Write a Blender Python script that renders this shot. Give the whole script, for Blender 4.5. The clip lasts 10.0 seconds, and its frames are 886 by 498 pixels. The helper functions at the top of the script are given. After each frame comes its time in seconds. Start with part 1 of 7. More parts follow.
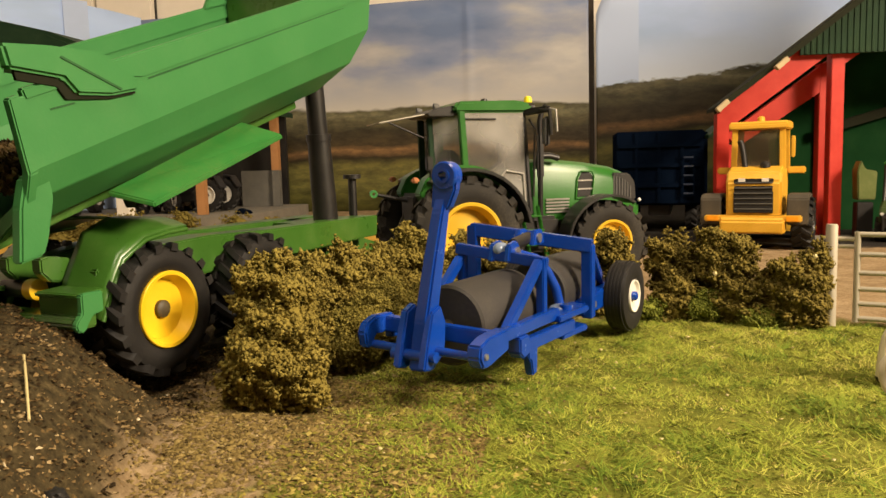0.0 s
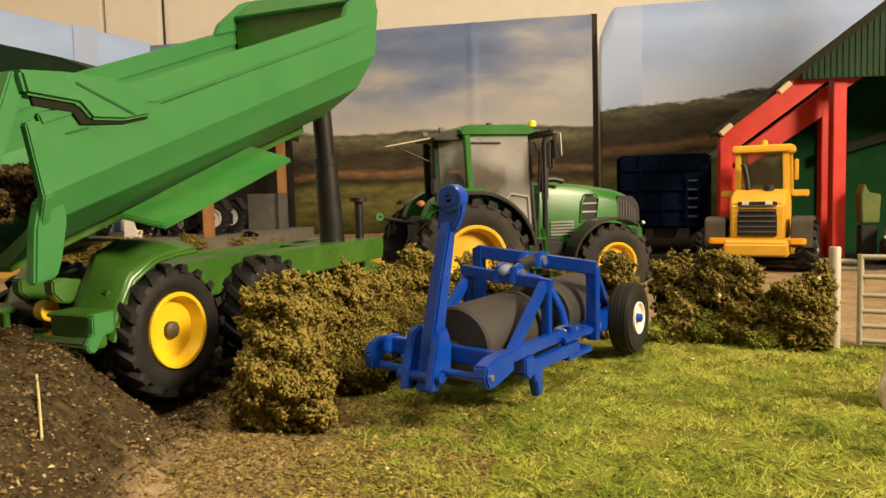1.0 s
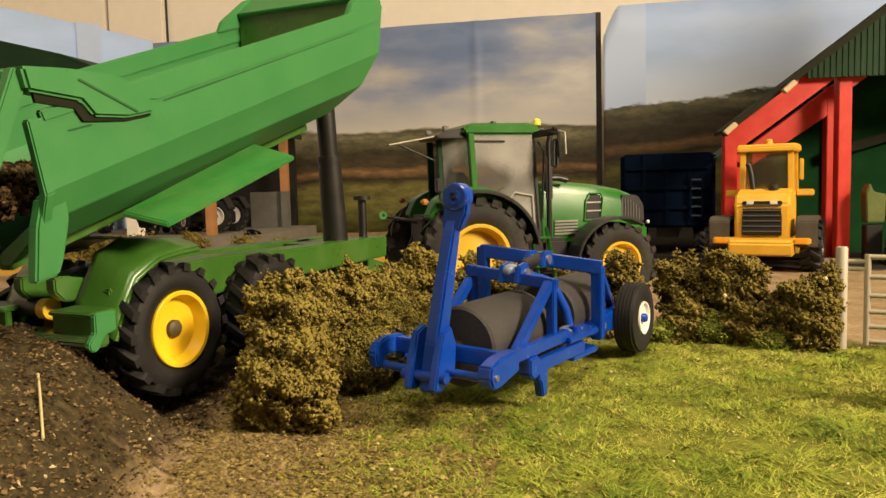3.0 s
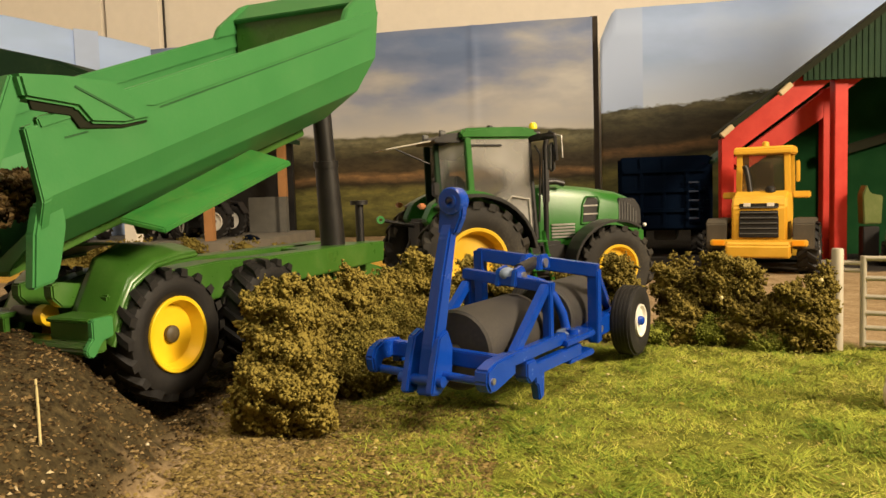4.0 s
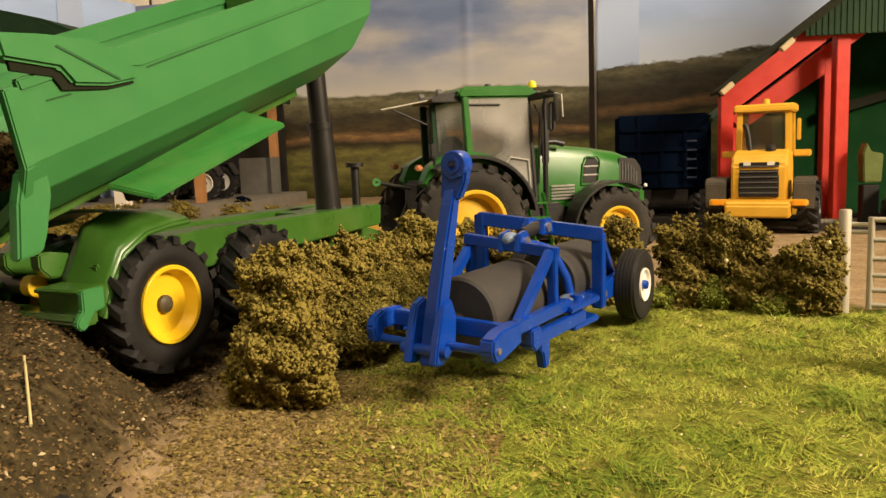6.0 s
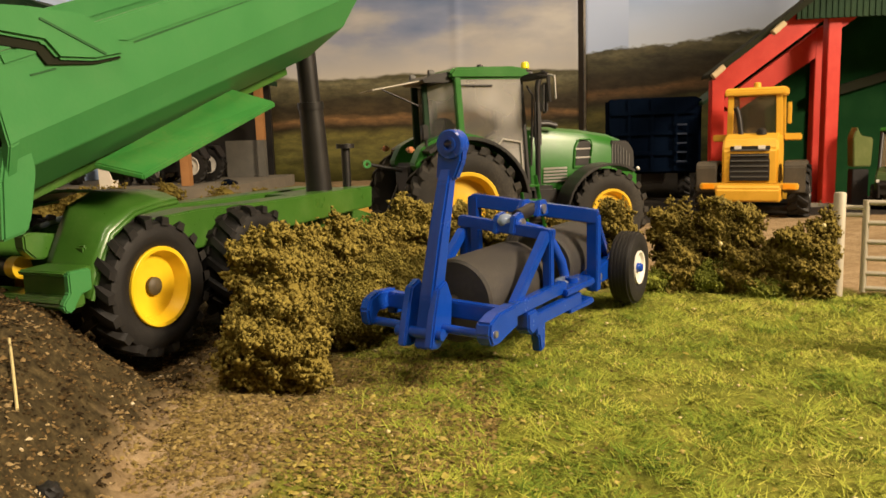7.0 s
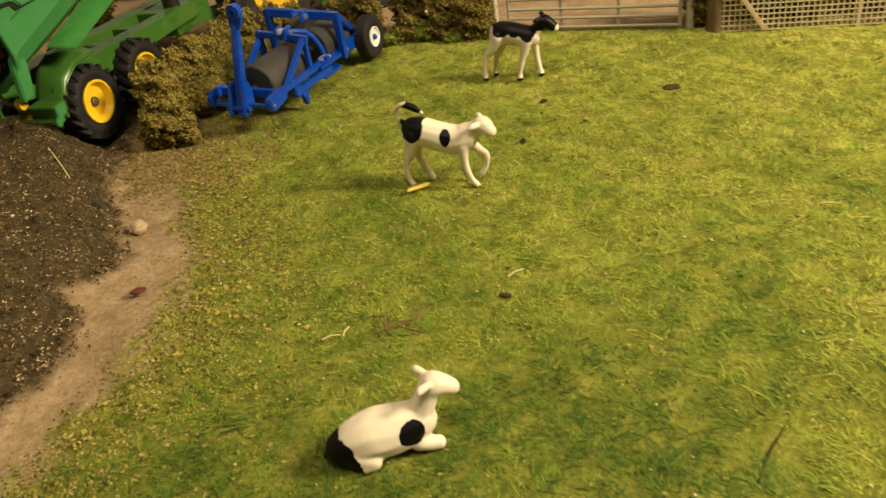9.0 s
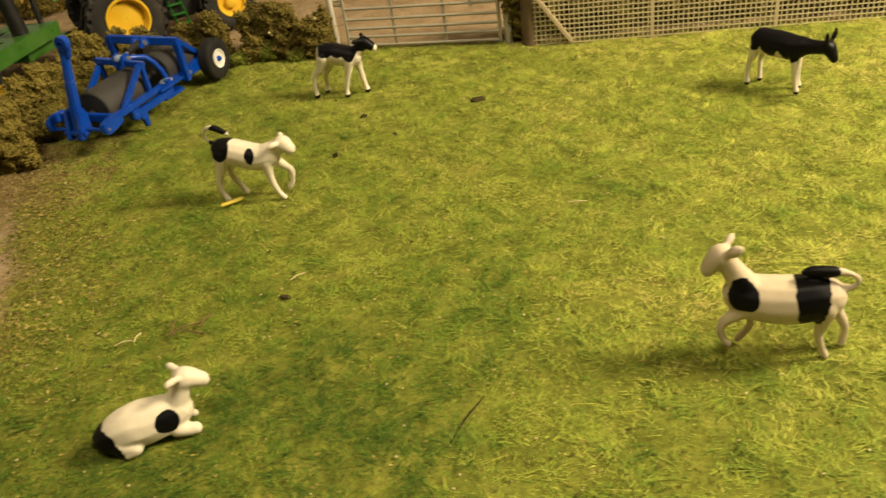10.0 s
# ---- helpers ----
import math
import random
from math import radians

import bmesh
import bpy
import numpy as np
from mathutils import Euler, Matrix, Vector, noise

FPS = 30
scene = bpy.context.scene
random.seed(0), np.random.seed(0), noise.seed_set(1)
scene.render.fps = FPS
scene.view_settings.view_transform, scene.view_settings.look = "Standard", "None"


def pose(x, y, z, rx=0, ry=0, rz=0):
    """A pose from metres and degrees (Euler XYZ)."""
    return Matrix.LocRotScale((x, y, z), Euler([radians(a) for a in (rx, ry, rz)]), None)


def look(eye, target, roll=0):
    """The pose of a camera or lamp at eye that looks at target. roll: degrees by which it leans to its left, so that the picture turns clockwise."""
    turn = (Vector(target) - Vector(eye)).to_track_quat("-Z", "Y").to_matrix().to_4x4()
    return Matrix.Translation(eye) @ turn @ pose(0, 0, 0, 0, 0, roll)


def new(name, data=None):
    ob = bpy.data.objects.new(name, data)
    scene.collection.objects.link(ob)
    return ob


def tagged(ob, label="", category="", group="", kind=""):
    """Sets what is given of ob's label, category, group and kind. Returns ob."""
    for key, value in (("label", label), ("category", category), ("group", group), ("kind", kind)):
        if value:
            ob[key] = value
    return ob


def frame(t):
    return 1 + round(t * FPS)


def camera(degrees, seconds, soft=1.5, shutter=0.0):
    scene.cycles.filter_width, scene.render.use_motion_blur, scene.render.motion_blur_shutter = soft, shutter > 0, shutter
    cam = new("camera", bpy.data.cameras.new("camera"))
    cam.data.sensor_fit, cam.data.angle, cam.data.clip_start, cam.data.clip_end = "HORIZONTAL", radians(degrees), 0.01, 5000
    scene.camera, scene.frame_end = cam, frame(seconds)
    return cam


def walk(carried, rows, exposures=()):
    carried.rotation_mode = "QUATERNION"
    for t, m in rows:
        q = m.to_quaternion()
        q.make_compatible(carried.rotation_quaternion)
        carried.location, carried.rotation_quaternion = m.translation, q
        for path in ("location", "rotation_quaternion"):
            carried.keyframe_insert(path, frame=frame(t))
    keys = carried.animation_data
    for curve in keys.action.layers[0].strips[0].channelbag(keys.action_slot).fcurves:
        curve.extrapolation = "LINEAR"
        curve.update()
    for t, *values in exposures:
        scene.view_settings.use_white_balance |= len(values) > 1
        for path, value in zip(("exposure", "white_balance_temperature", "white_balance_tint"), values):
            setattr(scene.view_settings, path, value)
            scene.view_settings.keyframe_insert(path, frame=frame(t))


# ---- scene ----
cam = camera(59.2, 10.0, 1.5, 0.25)
PATH = [
    (0, (0.231, 0.194, 0.07), (-0.037, 2.164, -0.15), -1.6),
    (0.5, (0.231, 0.193, 0.07), (-0.044, 2.163, -0.134), -1.6),
    (1, (0.231, 0.191, 0.07), (-0.048, 2.165, -0.091), -1.6),
    (1.5, (0.231, 0.191, 0.07), (-0.051, 2.167, -0.07), -1.5),
    (2, (0.231, 0.192, 0.07), (-0.052, 2.167, -0.078), -1.5),
    (2.5, (0.23, 0.193, 0.07), (-0.053, 2.165, -0.098), -1.4),
    (4, (0.231, 0.192, 0.07), (-0.051, 2.166, -0.084), -1.8),
    (4.5, (0.232, 0.194, 0.071), (-0.021, 2.172, -0.088), -2.4),
    (5, (0.23, 0.198, 0.072), (-0.002, 2.173, -0.141), -2.7),
    (5.5, (0.229, 0.2, 0.072), (-0.027, 2.166, -0.187), -2.4),
    (6.8, (0.224, 0.199, 0.07), (-0.026, 2.166, -0.189), -1.6),
    (7, (0.224, 0.203, 0.07), (-0.006, 2.167, -0.229), -1.9),
    (7.2, (0.226, 0.202, 0.069), (0.004, 2.16, -0.271), -2.7),
    (7.5, (0.242, 0.187, 0.096), (0.02, 2.103, -0.432), -5.7),
    (7.6, (0.249, 0.177, 0.107), (0.021, 2.071, -0.49), -6.4),
    (7.8, (0.252, 0.156, 0.133), (0.045, 1.994, -0.628), -7.0),
    (8, (0.264, 0.123, 0.141), (0.019, 1.927, -0.686), -7.9),
    (8.2, (0.271, 0.095, 0.149), (0.05, 1.863, -0.76), -7.8),
    (8.5, (0.292, 0.053, 0.155), (0.11, 1.785, -0.829), -8.4),
    (9, (0.308, 0.002, 0.164), (0.237, 1.693, -0.901), -8.8),
    (9.5, (0.335, -0.025, 0.174), (0.325, 1.658, -0.906), -9.5),
    (10, (0.371, -0.033, 0.176), (0.448, 1.647, -0.905), -8.9),
]
walk(cam, [(t, look(eye, target, roll)) for t, eye, target, roll in PATH],
     [(0, 0.1, 6500, 17), (2, 0.09, 6500, 14), (5, 0.08, 6500, 15), (7, 0.08, 6500, 17), (8.2, -0.17, 6500, 16), (9, -0.28, 6500, 11), (10, -0.40, 6500, 8)])

# ---------------------------------------------------------------- world, room light
world = bpy.data.worlds.new("world")
scene.world = world
world.use_nodes = True
world.node_tree.nodes["Background"].inputs[0].default_value = (1.0, 0.83, 0.62, 1)
world.node_tree.nodes["Background"].inputs[1].default_value = 0.10


def area_lamp(name, eye, target, size, watts, colour):
    data = bpy.data.lights.new(name, "AREA")
    data.shape, data.size, data.energy, data.color = "DISK", size, watts, colour
    ob = new(name, data)
    ob.matrix_basis = look(eye, target)
    return ob


area_lamp("standard_lamp", (1.08, 0.12, 0.56), (0.3, 0.40, 0.0), 0.26, 21.0, (1.0, 0.82, 0.55))
area_lamp("ceiling_lamp", (0.40, -0.30, 1.58), (0.3, 0.7, 0.0), 0.60, 21.0, (1.0, 0.86, 0.62))

# ---------------------------------------------------------------- materials
MM = 0.001


def nodes_of(name):
    m = bpy.data.materials.new(name)
    m.use_nodes = True
    return m, m.node_tree.nodes, m.node_tree.links, m.node_tree.nodes["Principled BSDF"]


def noise_node(nodes, links, scale, detail=4.0, rough=0.6, coord="Object"):
    tc = nodes.new("ShaderNodeTexCoord")
    n = nodes.new("ShaderNodeTexNoise")
    n.inputs["Scale"].default_value, n.inputs["Detail"].default_value, n.inputs["Roughness"].default_value = scale, detail, rough
    links.new(tc.outputs[coord], n.inputs["Vector"])
    return n.outputs["Fac"]


def ramp_node(nodes, links, fac, stops):
    r = nodes.new("ShaderNodeValToRGB")
    while len(r.color_ramp.elements) < len(stops):
        r.color_ramp.elements.new(0.5)
    for e, (p, c) in zip(r.color_ramp.elements, stops):
        e.position, e.color = p, (*c, 1) if len(c) == 3 else c
    links.new(fac, r.inputs["Fac"])
    return r.outputs["Color"]


def mix_node(nodes, links, fac, a, b, how="MIX"):
    m = nodes.new("ShaderNodeMix")
    m.data_type, m.blend_type = "RGBA", how
    for socket, v in ((m.inputs["Factor"], fac), (m.inputs["A"], a), (m.inputs["B"], b)):
        if isinstance(v, (int, float)):
            socket.default_value = v
        elif isinstance(v, tuple):
            socket.default_value = (*v, 1)
        else:
            links.new(v, socket)
    return m.outputs["Result"]


def bump_node(nodes, links, bsdf, height, strength, distance):
    b = nodes.new("ShaderNodeBump")
    b.inputs["Strength"].default_value, b.inputs["Distance"].default_value = strength, distance
    links.new(height, b.inputs["Height"])
    links.new(b.outputs["Normal"], bsdf.inputs["Normal"])


def painted(name, colour, rough=0.38, dust=0.25, dust_colour=(0.33, 0.27, 0.17), metal=0.0, spec=0.5, bump=0.15, vary=1.0):
    """Moulded or painted model surface: slight tone changes, a film of dust in patches, faint relief."""
    m, nodes, links, bsdf = nodes_of(name)
    big = noise_node(nodes, links, 55.0, 5.0, 0.65)
    fine = noise_node(nodes, links, 900.0, 3.0, 0.6)
    c = tuple(colour)
    tone = ramp_node(nodes, links, big, [(0.3, tuple(v * (1 - 0.14 * vary) for v in c)), (0.7, tuple(min(1, v * (1 + 0.1 * vary)) for v in c))])
    film = ramp_node(nodes, links, big, [(0.45, (0, 0, 0)), (0.85, (dust, dust, dust))])
    grain = ramp_node(nodes, links, fine, [(0.4, (0.2, 0.2, 0.2)), (0.7, (1, 1, 1))])
    fac = mix_node(nodes, links, 1.0, film, grain, "MULTIPLY")
    base = mix_node(nodes, links, fac, tone, dust_colour)
    links.new(base, bsdf.inputs["Base Color"])
    r = nodes.new("ShaderNodeMapRange")
    r.inputs["To Min"].default_value, r.inputs["To Max"].default_value = rough - 0.07, rough + 0.16
    links.new(big, r.inputs["Value"])
    links.new(r.outputs["Result"], bsdf.inputs["Roughness"])
    bsdf.inputs["Metallic"].default_value = metal
    bsdf.inputs["Specular IOR Level"].default_value = spec
    bump_node(nodes, links, bsdf, fine, bump, 0.0002)
    return m


def crumbly(name, stops, rough=0.95, scale=260.0, island=0.55, bump=0.4, clump=None):
    """Loose matter: every crumb has a tone of its own, over broad patches."""
    m, nodes, links, bsdf = nodes_of(name)
    g = nodes.new("ShaderNodeNewGeometry")
    patch = noise_node(nodes, links, clump or 60.0, 4.0, 0.65)
    if clump:
        patch = ramp_node(nodes, links, patch, [(0.36, (0, 0, 0)), (0.66, (1, 1, 1))])
    a = nodes.new("ShaderNodeMath")
    a.operation = "MULTIPLY_ADD"
    a.inputs[1].default_value = island
    links.new(g.outputs["Random Per Island"], a.inputs[0])
    b = nodes.new("ShaderNodeMath")
    b.operation = "MULTIPLY"
    b.inputs[1].default_value = 1.0 - island
    links.new(patch, b.inputs[0])
    links.new(b.outputs[0], a.inputs[2])
    links.new(ramp_node(nodes, links, a.outputs[0], stops), bsdf.inputs["Base Color"])
    bsdf.inputs["Roughness"].default_value = rough
    bsdf.inputs["Specular IOR Level"].default_value = 0.15
    bump_node(nodes, links, bsdf, noise_node(nodes, links, scale * 6, 4.0, 0.7), bump, 0.0004)
    return m


def clear_glass(name, tint=(0.9, 0.9, 0.88), alpha=0.16, film=0.0, haze_colour=(0.75, 0.74, 0.70), rough=0.08):
    m, nodes, links, bsdf = nodes_of(name)
    glass = nodes.new("ShaderNodeBsdfGlossy")
    glass.inputs["Roughness"].default_value = rough
    clear = nodes.new("ShaderNodeBsdfTransparent")
    clear.inputs["Color"].default_value = (*tint, 1)
    fres = nodes.new("ShaderNodeFresnel")
    fres.inputs["IOR"].default_value = 1.6
    add = nodes.new("ShaderNodeMath")
    add.inputs[1].default_value = alpha
    links.new(fres.outputs[0], add.inputs[0])
    mix = nodes.new("ShaderNodeMixShader")
    links.new(add.outputs[0], mix.inputs[0])
    links.new(clear.outputs[0], mix.inputs[1])
    links.new(glass.outputs[0], mix.inputs[2])
    # pale diffuse veil, painted in patches for room light reflected in the panes
    haze = nodes.new("ShaderNodeBsdfDiffuse")
    haze.inputs["Color"].default_value = (*haze_colour, 1)
    veil = nodes.new("ShaderNodeMixShader")
    glare_noise = noise_node(nodes, links, 20.0, 2.0, 0.5)
    amount = nodes.new("ShaderNodeMapRange")
    amount.inputs["From Min"].default_value, amount.inputs["From Max"].default_value = 0.38, 0.66
    amount.inputs["To Min"].default_value, amount.inputs["To Max"].default_value = film * 0.25, film * 2.2
    links.new(glare_noise, amount.inputs["Value"])
    links.new(amount.outputs[0], veil.inputs[0])
    links.new(mix.outputs[0], veil.inputs[1])
    links.new(haze.outputs[0], veil.inputs[2])
    links.new(veil.outputs[0], nodes["Material Output"].inputs["Surface"])
    return m


GREEN = painted("bin_green", (0.040, 0.200, 0.055), 0.42, 0.07, spec=0.42, vary=0.4)
GREEN_DUSTY = painted("dusty_green", (0.026, 0.170, 0.030), 0.42, 0.65, (0.16, 0.17, 0.05), spec=0.4)
# darker copy of the bin green, painted shade for steps, grooves and creases
GREEN_SHADE = painted("green_crease_shade", (0.012, 0.085, 0.020), 0.45, 0.0)
GREEN_OLIVE = painted("chassis_green", (0.044, 0.138, 0.018), 0.26, 0.22)
GREEN_TRACTOR = painted("tractor_green", (0.022, 0.135, 0.016), 0.27, 0.06, spec=0.36)
YELLOW = painted("wheel_yellow", (0.86, 0.56, 0.015), 0.34, 0.10)
YELLOW_DULL = painted("rim_yellow", (0.74, 0.46, 0.02), 0.4, 0.30)
LOADER_YELLOW = painted("loader_yellow", (0.72, 0.40, 0.03), 0.42, 0.22)
RUBBER = painted("rubber", (0.013, 0.012, 0.0115), 0.58, 0.14, (0.11, 0.10, 0.075), spec=0.35, bump=0.4)
RUBBER_DUSTY = painted("dusty_rubber", (0.022, 0.020, 0.017), 0.7, 0.55, (0.14, 0.12, 0.085), spec=0.3, bump=0.4)
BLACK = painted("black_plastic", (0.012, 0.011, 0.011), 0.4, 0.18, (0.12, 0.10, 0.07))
BLUE = painted("roller_blue", (0.002, 0.046, 0.35), 0.20, 0.05, (0.30, 0.33, 0.42), spec=0.55)
# near-black blue: the shade beside the shed is put into this colour
BLUE_DARK = painted("shaded_dark_blue", (0.0010, 0.0042, 0.013), 0.8, 0.0, (0.05, 0.05, 0.06), spec=0.04)
DRUM = painted("drum_black", (0.028, 0.026, 0.025), 0.55, 0.5, (0.10, 0.085, 0.065))
STEEL = painted("bright_steel", (0.55, 0.53, 0.50), 0.3, 0.2, metal=0.9)
GREY = painted("grey_paint", (0.36, 0.34, 0.31), 0.5, 0.3)
GALV = painted("galvanised", (0.42, 0.38, 0.30), 0.55, 0.6, (0.26, 0.20, 0.11), metal=0.2)
RED = painted("frame_red", (0.52, 0.024, 0.011), 0.42, 0.15)
RED_DULL = painted("tractor_red", (0.40, 0.03, 0.02), 0.45, 0.2)
SHED_GREEN = painted("shed_green", (0.008, 0.032, 0.012), 0.6, 0.08, spec=0.2)
SHED_BACK = painted("shed_back_green", (0.006, 0.036, 0.011), 0.9, 0.03, spec=0.06)
AMBER = painted("amber", (0.9, 0.34, 0.01), 0.3, 0.0)
WHITE = painted("off_white", (0.72, 0.69, 0.62), 0.5, 0.2)
LAMP_LENS = painted("lamp_lens", (0.75, 0.74, 0.70), 0.15, 0.0)
WOOD = painted("shed_wood", (0.42, 0.20, 0.07), 0.65, 0.2)
WOOD_PALE = painted("pale_wood", (0.50, 0.40, 0.24), 0.75, 0.4, (0.30, 0.24, 0.14))
CONCRETE = painted("concrete", (0.20, 0.18, 0.145), 0.9, 0.3)
BOARD = painted("grey_board", (0.13, 0.125, 0.11), 0.8, 0.2)
LOADER_GUARD = painted("loader_guard", (0.055, 0.046, 0.032), 0.65, 0.2)
INTERIOR = painted("cab_grey", (0.10, 0.10, 0.095), 0.6, 0.1)
GLASS = clear_glass("cab_glass", (0.95, 0.94, 0.92), 0.05, 0.25, (0.92, 0.90, 0.86), 0.05)
HEDGE = crumbly("hedge_foam", [(0.1, (0.130, 0.104, 0.022)), (0.45, (0.226, 0.177, 0.038)), (0.75, (0.292, 0.230, 0.052)), (1.0, (0.37, 0.295, 0.08))], island=0.32)
HEDGE_GREEN = crumbly("hedge_foam_green", [(0.1, (0.085, 0.065, 0.015)), (0.45, (0.165, 0.128, 0.028)), (0.8, (0.235, 0.182, 0.042)), (1.0, (0.32, 0.25, 0.07))], island=0.42)
HEDGE_BANK = crumbly("hedge_bank", [(0.1, (0.075, 0.062, 0.013)), (0.45, (0.20, 0.165, 0.034)), (0.8, (0.30, 0.245, 0.055)), (1.0, (0.40, 0.33, 0.09))], island=0.35)
TUFT = crumbly("grassy_bank", [(0.1, (0.060, 0.075, 0.012)), (0.45, (0.14, 0.16, 0.022)), (0.8, (0.24, 0.25, 0.040)), (1.0, (0.34, 0.33, 0.07))], island=0.45)
MUCK = crumbly("muck", [(0.2, (0.019, 0.012, 0.005)), (0.42, (0.062, 0.040, 0.016)), (0.63, (0.155, 0.099, 0.038)), (0.77, (0.26, 0.18, 0.08)), (0.89, (0.42, 0.32, 0.17)), (0.95, (0.66, 0.58, 0.42))], island=0.56, clump=95.0)
GRIT = crumbly("grit", [(0.15, (0.07, 0.048, 0.018)), (0.4, (0.20, 0.14, 0.052)), (0.6, (0.23, 0.20, 0.045)), (0.8, (0.36, 0.27, 0.13)), (1.0, (0.52, 0.42, 0.24))], island=0.8)
LITTER = crumbly("litter", [(0.15, (0.068, 0.048, 0.017)), (0.4, (0.165, 0.115, 0.038)), (0.65, (0.25, 0.182, 0.058)), (0.85, (0.35, 0.26, 0.105)), (1.0, (0.48, 0.39, 0.20))], island=0.6)
TURF = crumbly("turf_crumb", [(0.15, (0.070, 0.068, 0.012)), (0.45, (0.185, 0.165, 0.029)), (0.7, (0.31, 0.25, 0.050)), (0.88, (0.42, 0.34, 0.10)), (1.0, (0.54, 0.46, 0.20))], island=0.75)
# near-black of the roof verge, also used for painted shadow strips
VERGE_AND_SHADE = painted("verge_and_shade_dark", (0.014, 0.016, 0.008), 0.85, 0.0, spec=0.2)
WALL_PAINT = painted("wall_paint", (0.86, 0.79, 0.69), 0.85, 0.03, (0.76, 0.68, 0.56), vary=0.25)
CARPET = painted("carpet", (0.20, 0.16, 0.12), 0.95, 0.3)
CHIP = crumbly("chaff_chip", [(0.2, (0.16, 0.10, 0.045)), (0.55, (0.34, 0.25, 0.12)), (0.9, (0.62, 0.52, 0.33))], island=0.8)
STRAW = painted("straw", (0.60, 0.50, 0.24), 0.7, 0.2)


def grass_material():
    m, nodes, links, bsdf = nodes_of("static_grass")
    tone = nodes.new("ShaderNodeAttribute")
    tone.attribute_name = "tone"
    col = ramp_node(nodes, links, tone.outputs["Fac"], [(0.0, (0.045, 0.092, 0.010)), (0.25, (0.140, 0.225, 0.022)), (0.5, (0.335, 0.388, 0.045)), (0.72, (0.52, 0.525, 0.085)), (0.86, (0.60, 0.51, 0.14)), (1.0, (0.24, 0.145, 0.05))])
    links.new(col, bsdf.inputs["Base Color"])
    bsdf.inputs["Roughness"].default_value = 0.7
    bsdf.inputs["Specular IOR Level"].default_value = 0.18
    # fibres this thin scatter the light much as one soft pile would
    g = nodes.new("ShaderNodeNewGeometry")
    bent = nodes.new("ShaderNodeVectorMath")
    bent.operation = "MULTIPLY_ADD"
    bent.inputs[1].default_value, bent.inputs[2].default_value = (0.5, 0.5, 0.5), (0, 0, 1)
    links.new(g.outputs["Normal"], bent.inputs[0])
    unit = nodes.new("ShaderNodeVectorMath")
    unit.operation = "NORMALIZE"
    links.new(bent.outputs[0], unit.inputs[0])
    links.new(unit.outputs[0], bsdf.inputs["Normal"])
    return m


GRASS = grass_material()


def ground_material():
    """Soil sheet: its zones are laid down as attributes from the plan."""
    m, nodes, links, bsdf = nodes_of("ground_cover")
    fine = noise_node(nodes, links, 420.0, 6.0, 0.7)
    mid = noise_node(nodes, links, 60.0, 5.0, 0.65)

    def zone(key):
        n = nodes.new("ShaderNodeAttribute")
        n.attribute_name = key
        return n.outputs["Fac"]

    tan = ramp_node(nodes, links, fine, [(0.25, (0.23, 0.158, 0.086)), (0.5, (0.36, 0.262, 0.15)), (0.8, (0.46, 0.352, 0.215))])
    stain = ramp_node(nodes, links, mid, [(0.35, (0.66, 0.62, 0.56)), (0.65, (1, 1, 1))])
    tan = mix_node(nodes, links, 1.0, tan, stain, "MULTIPLY")
    green = ramp_node(nodes, links, mid, [(0.3, (0.12, 0.140, 0.017)), (0.55, (0.22, 0.235, 0.032)), (0.75, (0.32, 0.30, 0.054))])
    speck = ramp_node(nodes, links, fine, [(0.35, (0.55, 0.55, 0.55)), (0.7, (1.1, 1.1, 1.1))])
    green = mix_node(nodes, links, 1.0, green, speck, "MULTIPLY")
    brown = ramp_node(nodes, links, fine, [(0.3, (0.018, 0.014, 0.007)), (0.55, (0.060, 0.045, 0.020)), (0.8, (0.15, 0.11, 0.05))])
    gold = ramp_node(nodes, links, fine, [(0.3, (0.40, 0.22, 0.03)), (0.6, (0.60, 0.36, 0.06)), (0.8, (0.68, 0.46, 0.12))])
    tar = ramp_node(nodes, links, fine, [(0.3, (0.012, 0.011, 0.010)), (0.7, (0.036, 0.031, 0.026))])
    c = mix_node(nodes, links, zone("pasture"), tan, green)
    c = mix_node(nodes, links, zone("muck"), c, brown)
    c = mix_node(nodes, links, zone("field"), c, gold)
    c = mix_node(nodes, links, zone("tar"), c, tar)
    links.new(c, bsdf.inputs["Base Color"])
    bsdf.inputs["Roughness"].default_value = 0.95
    bsdf.inputs["Specular IOR Level"].default_value = 0.15
    bump_node(nodes, links, bsdf, fine, 0.7, 0.0012)
    return m


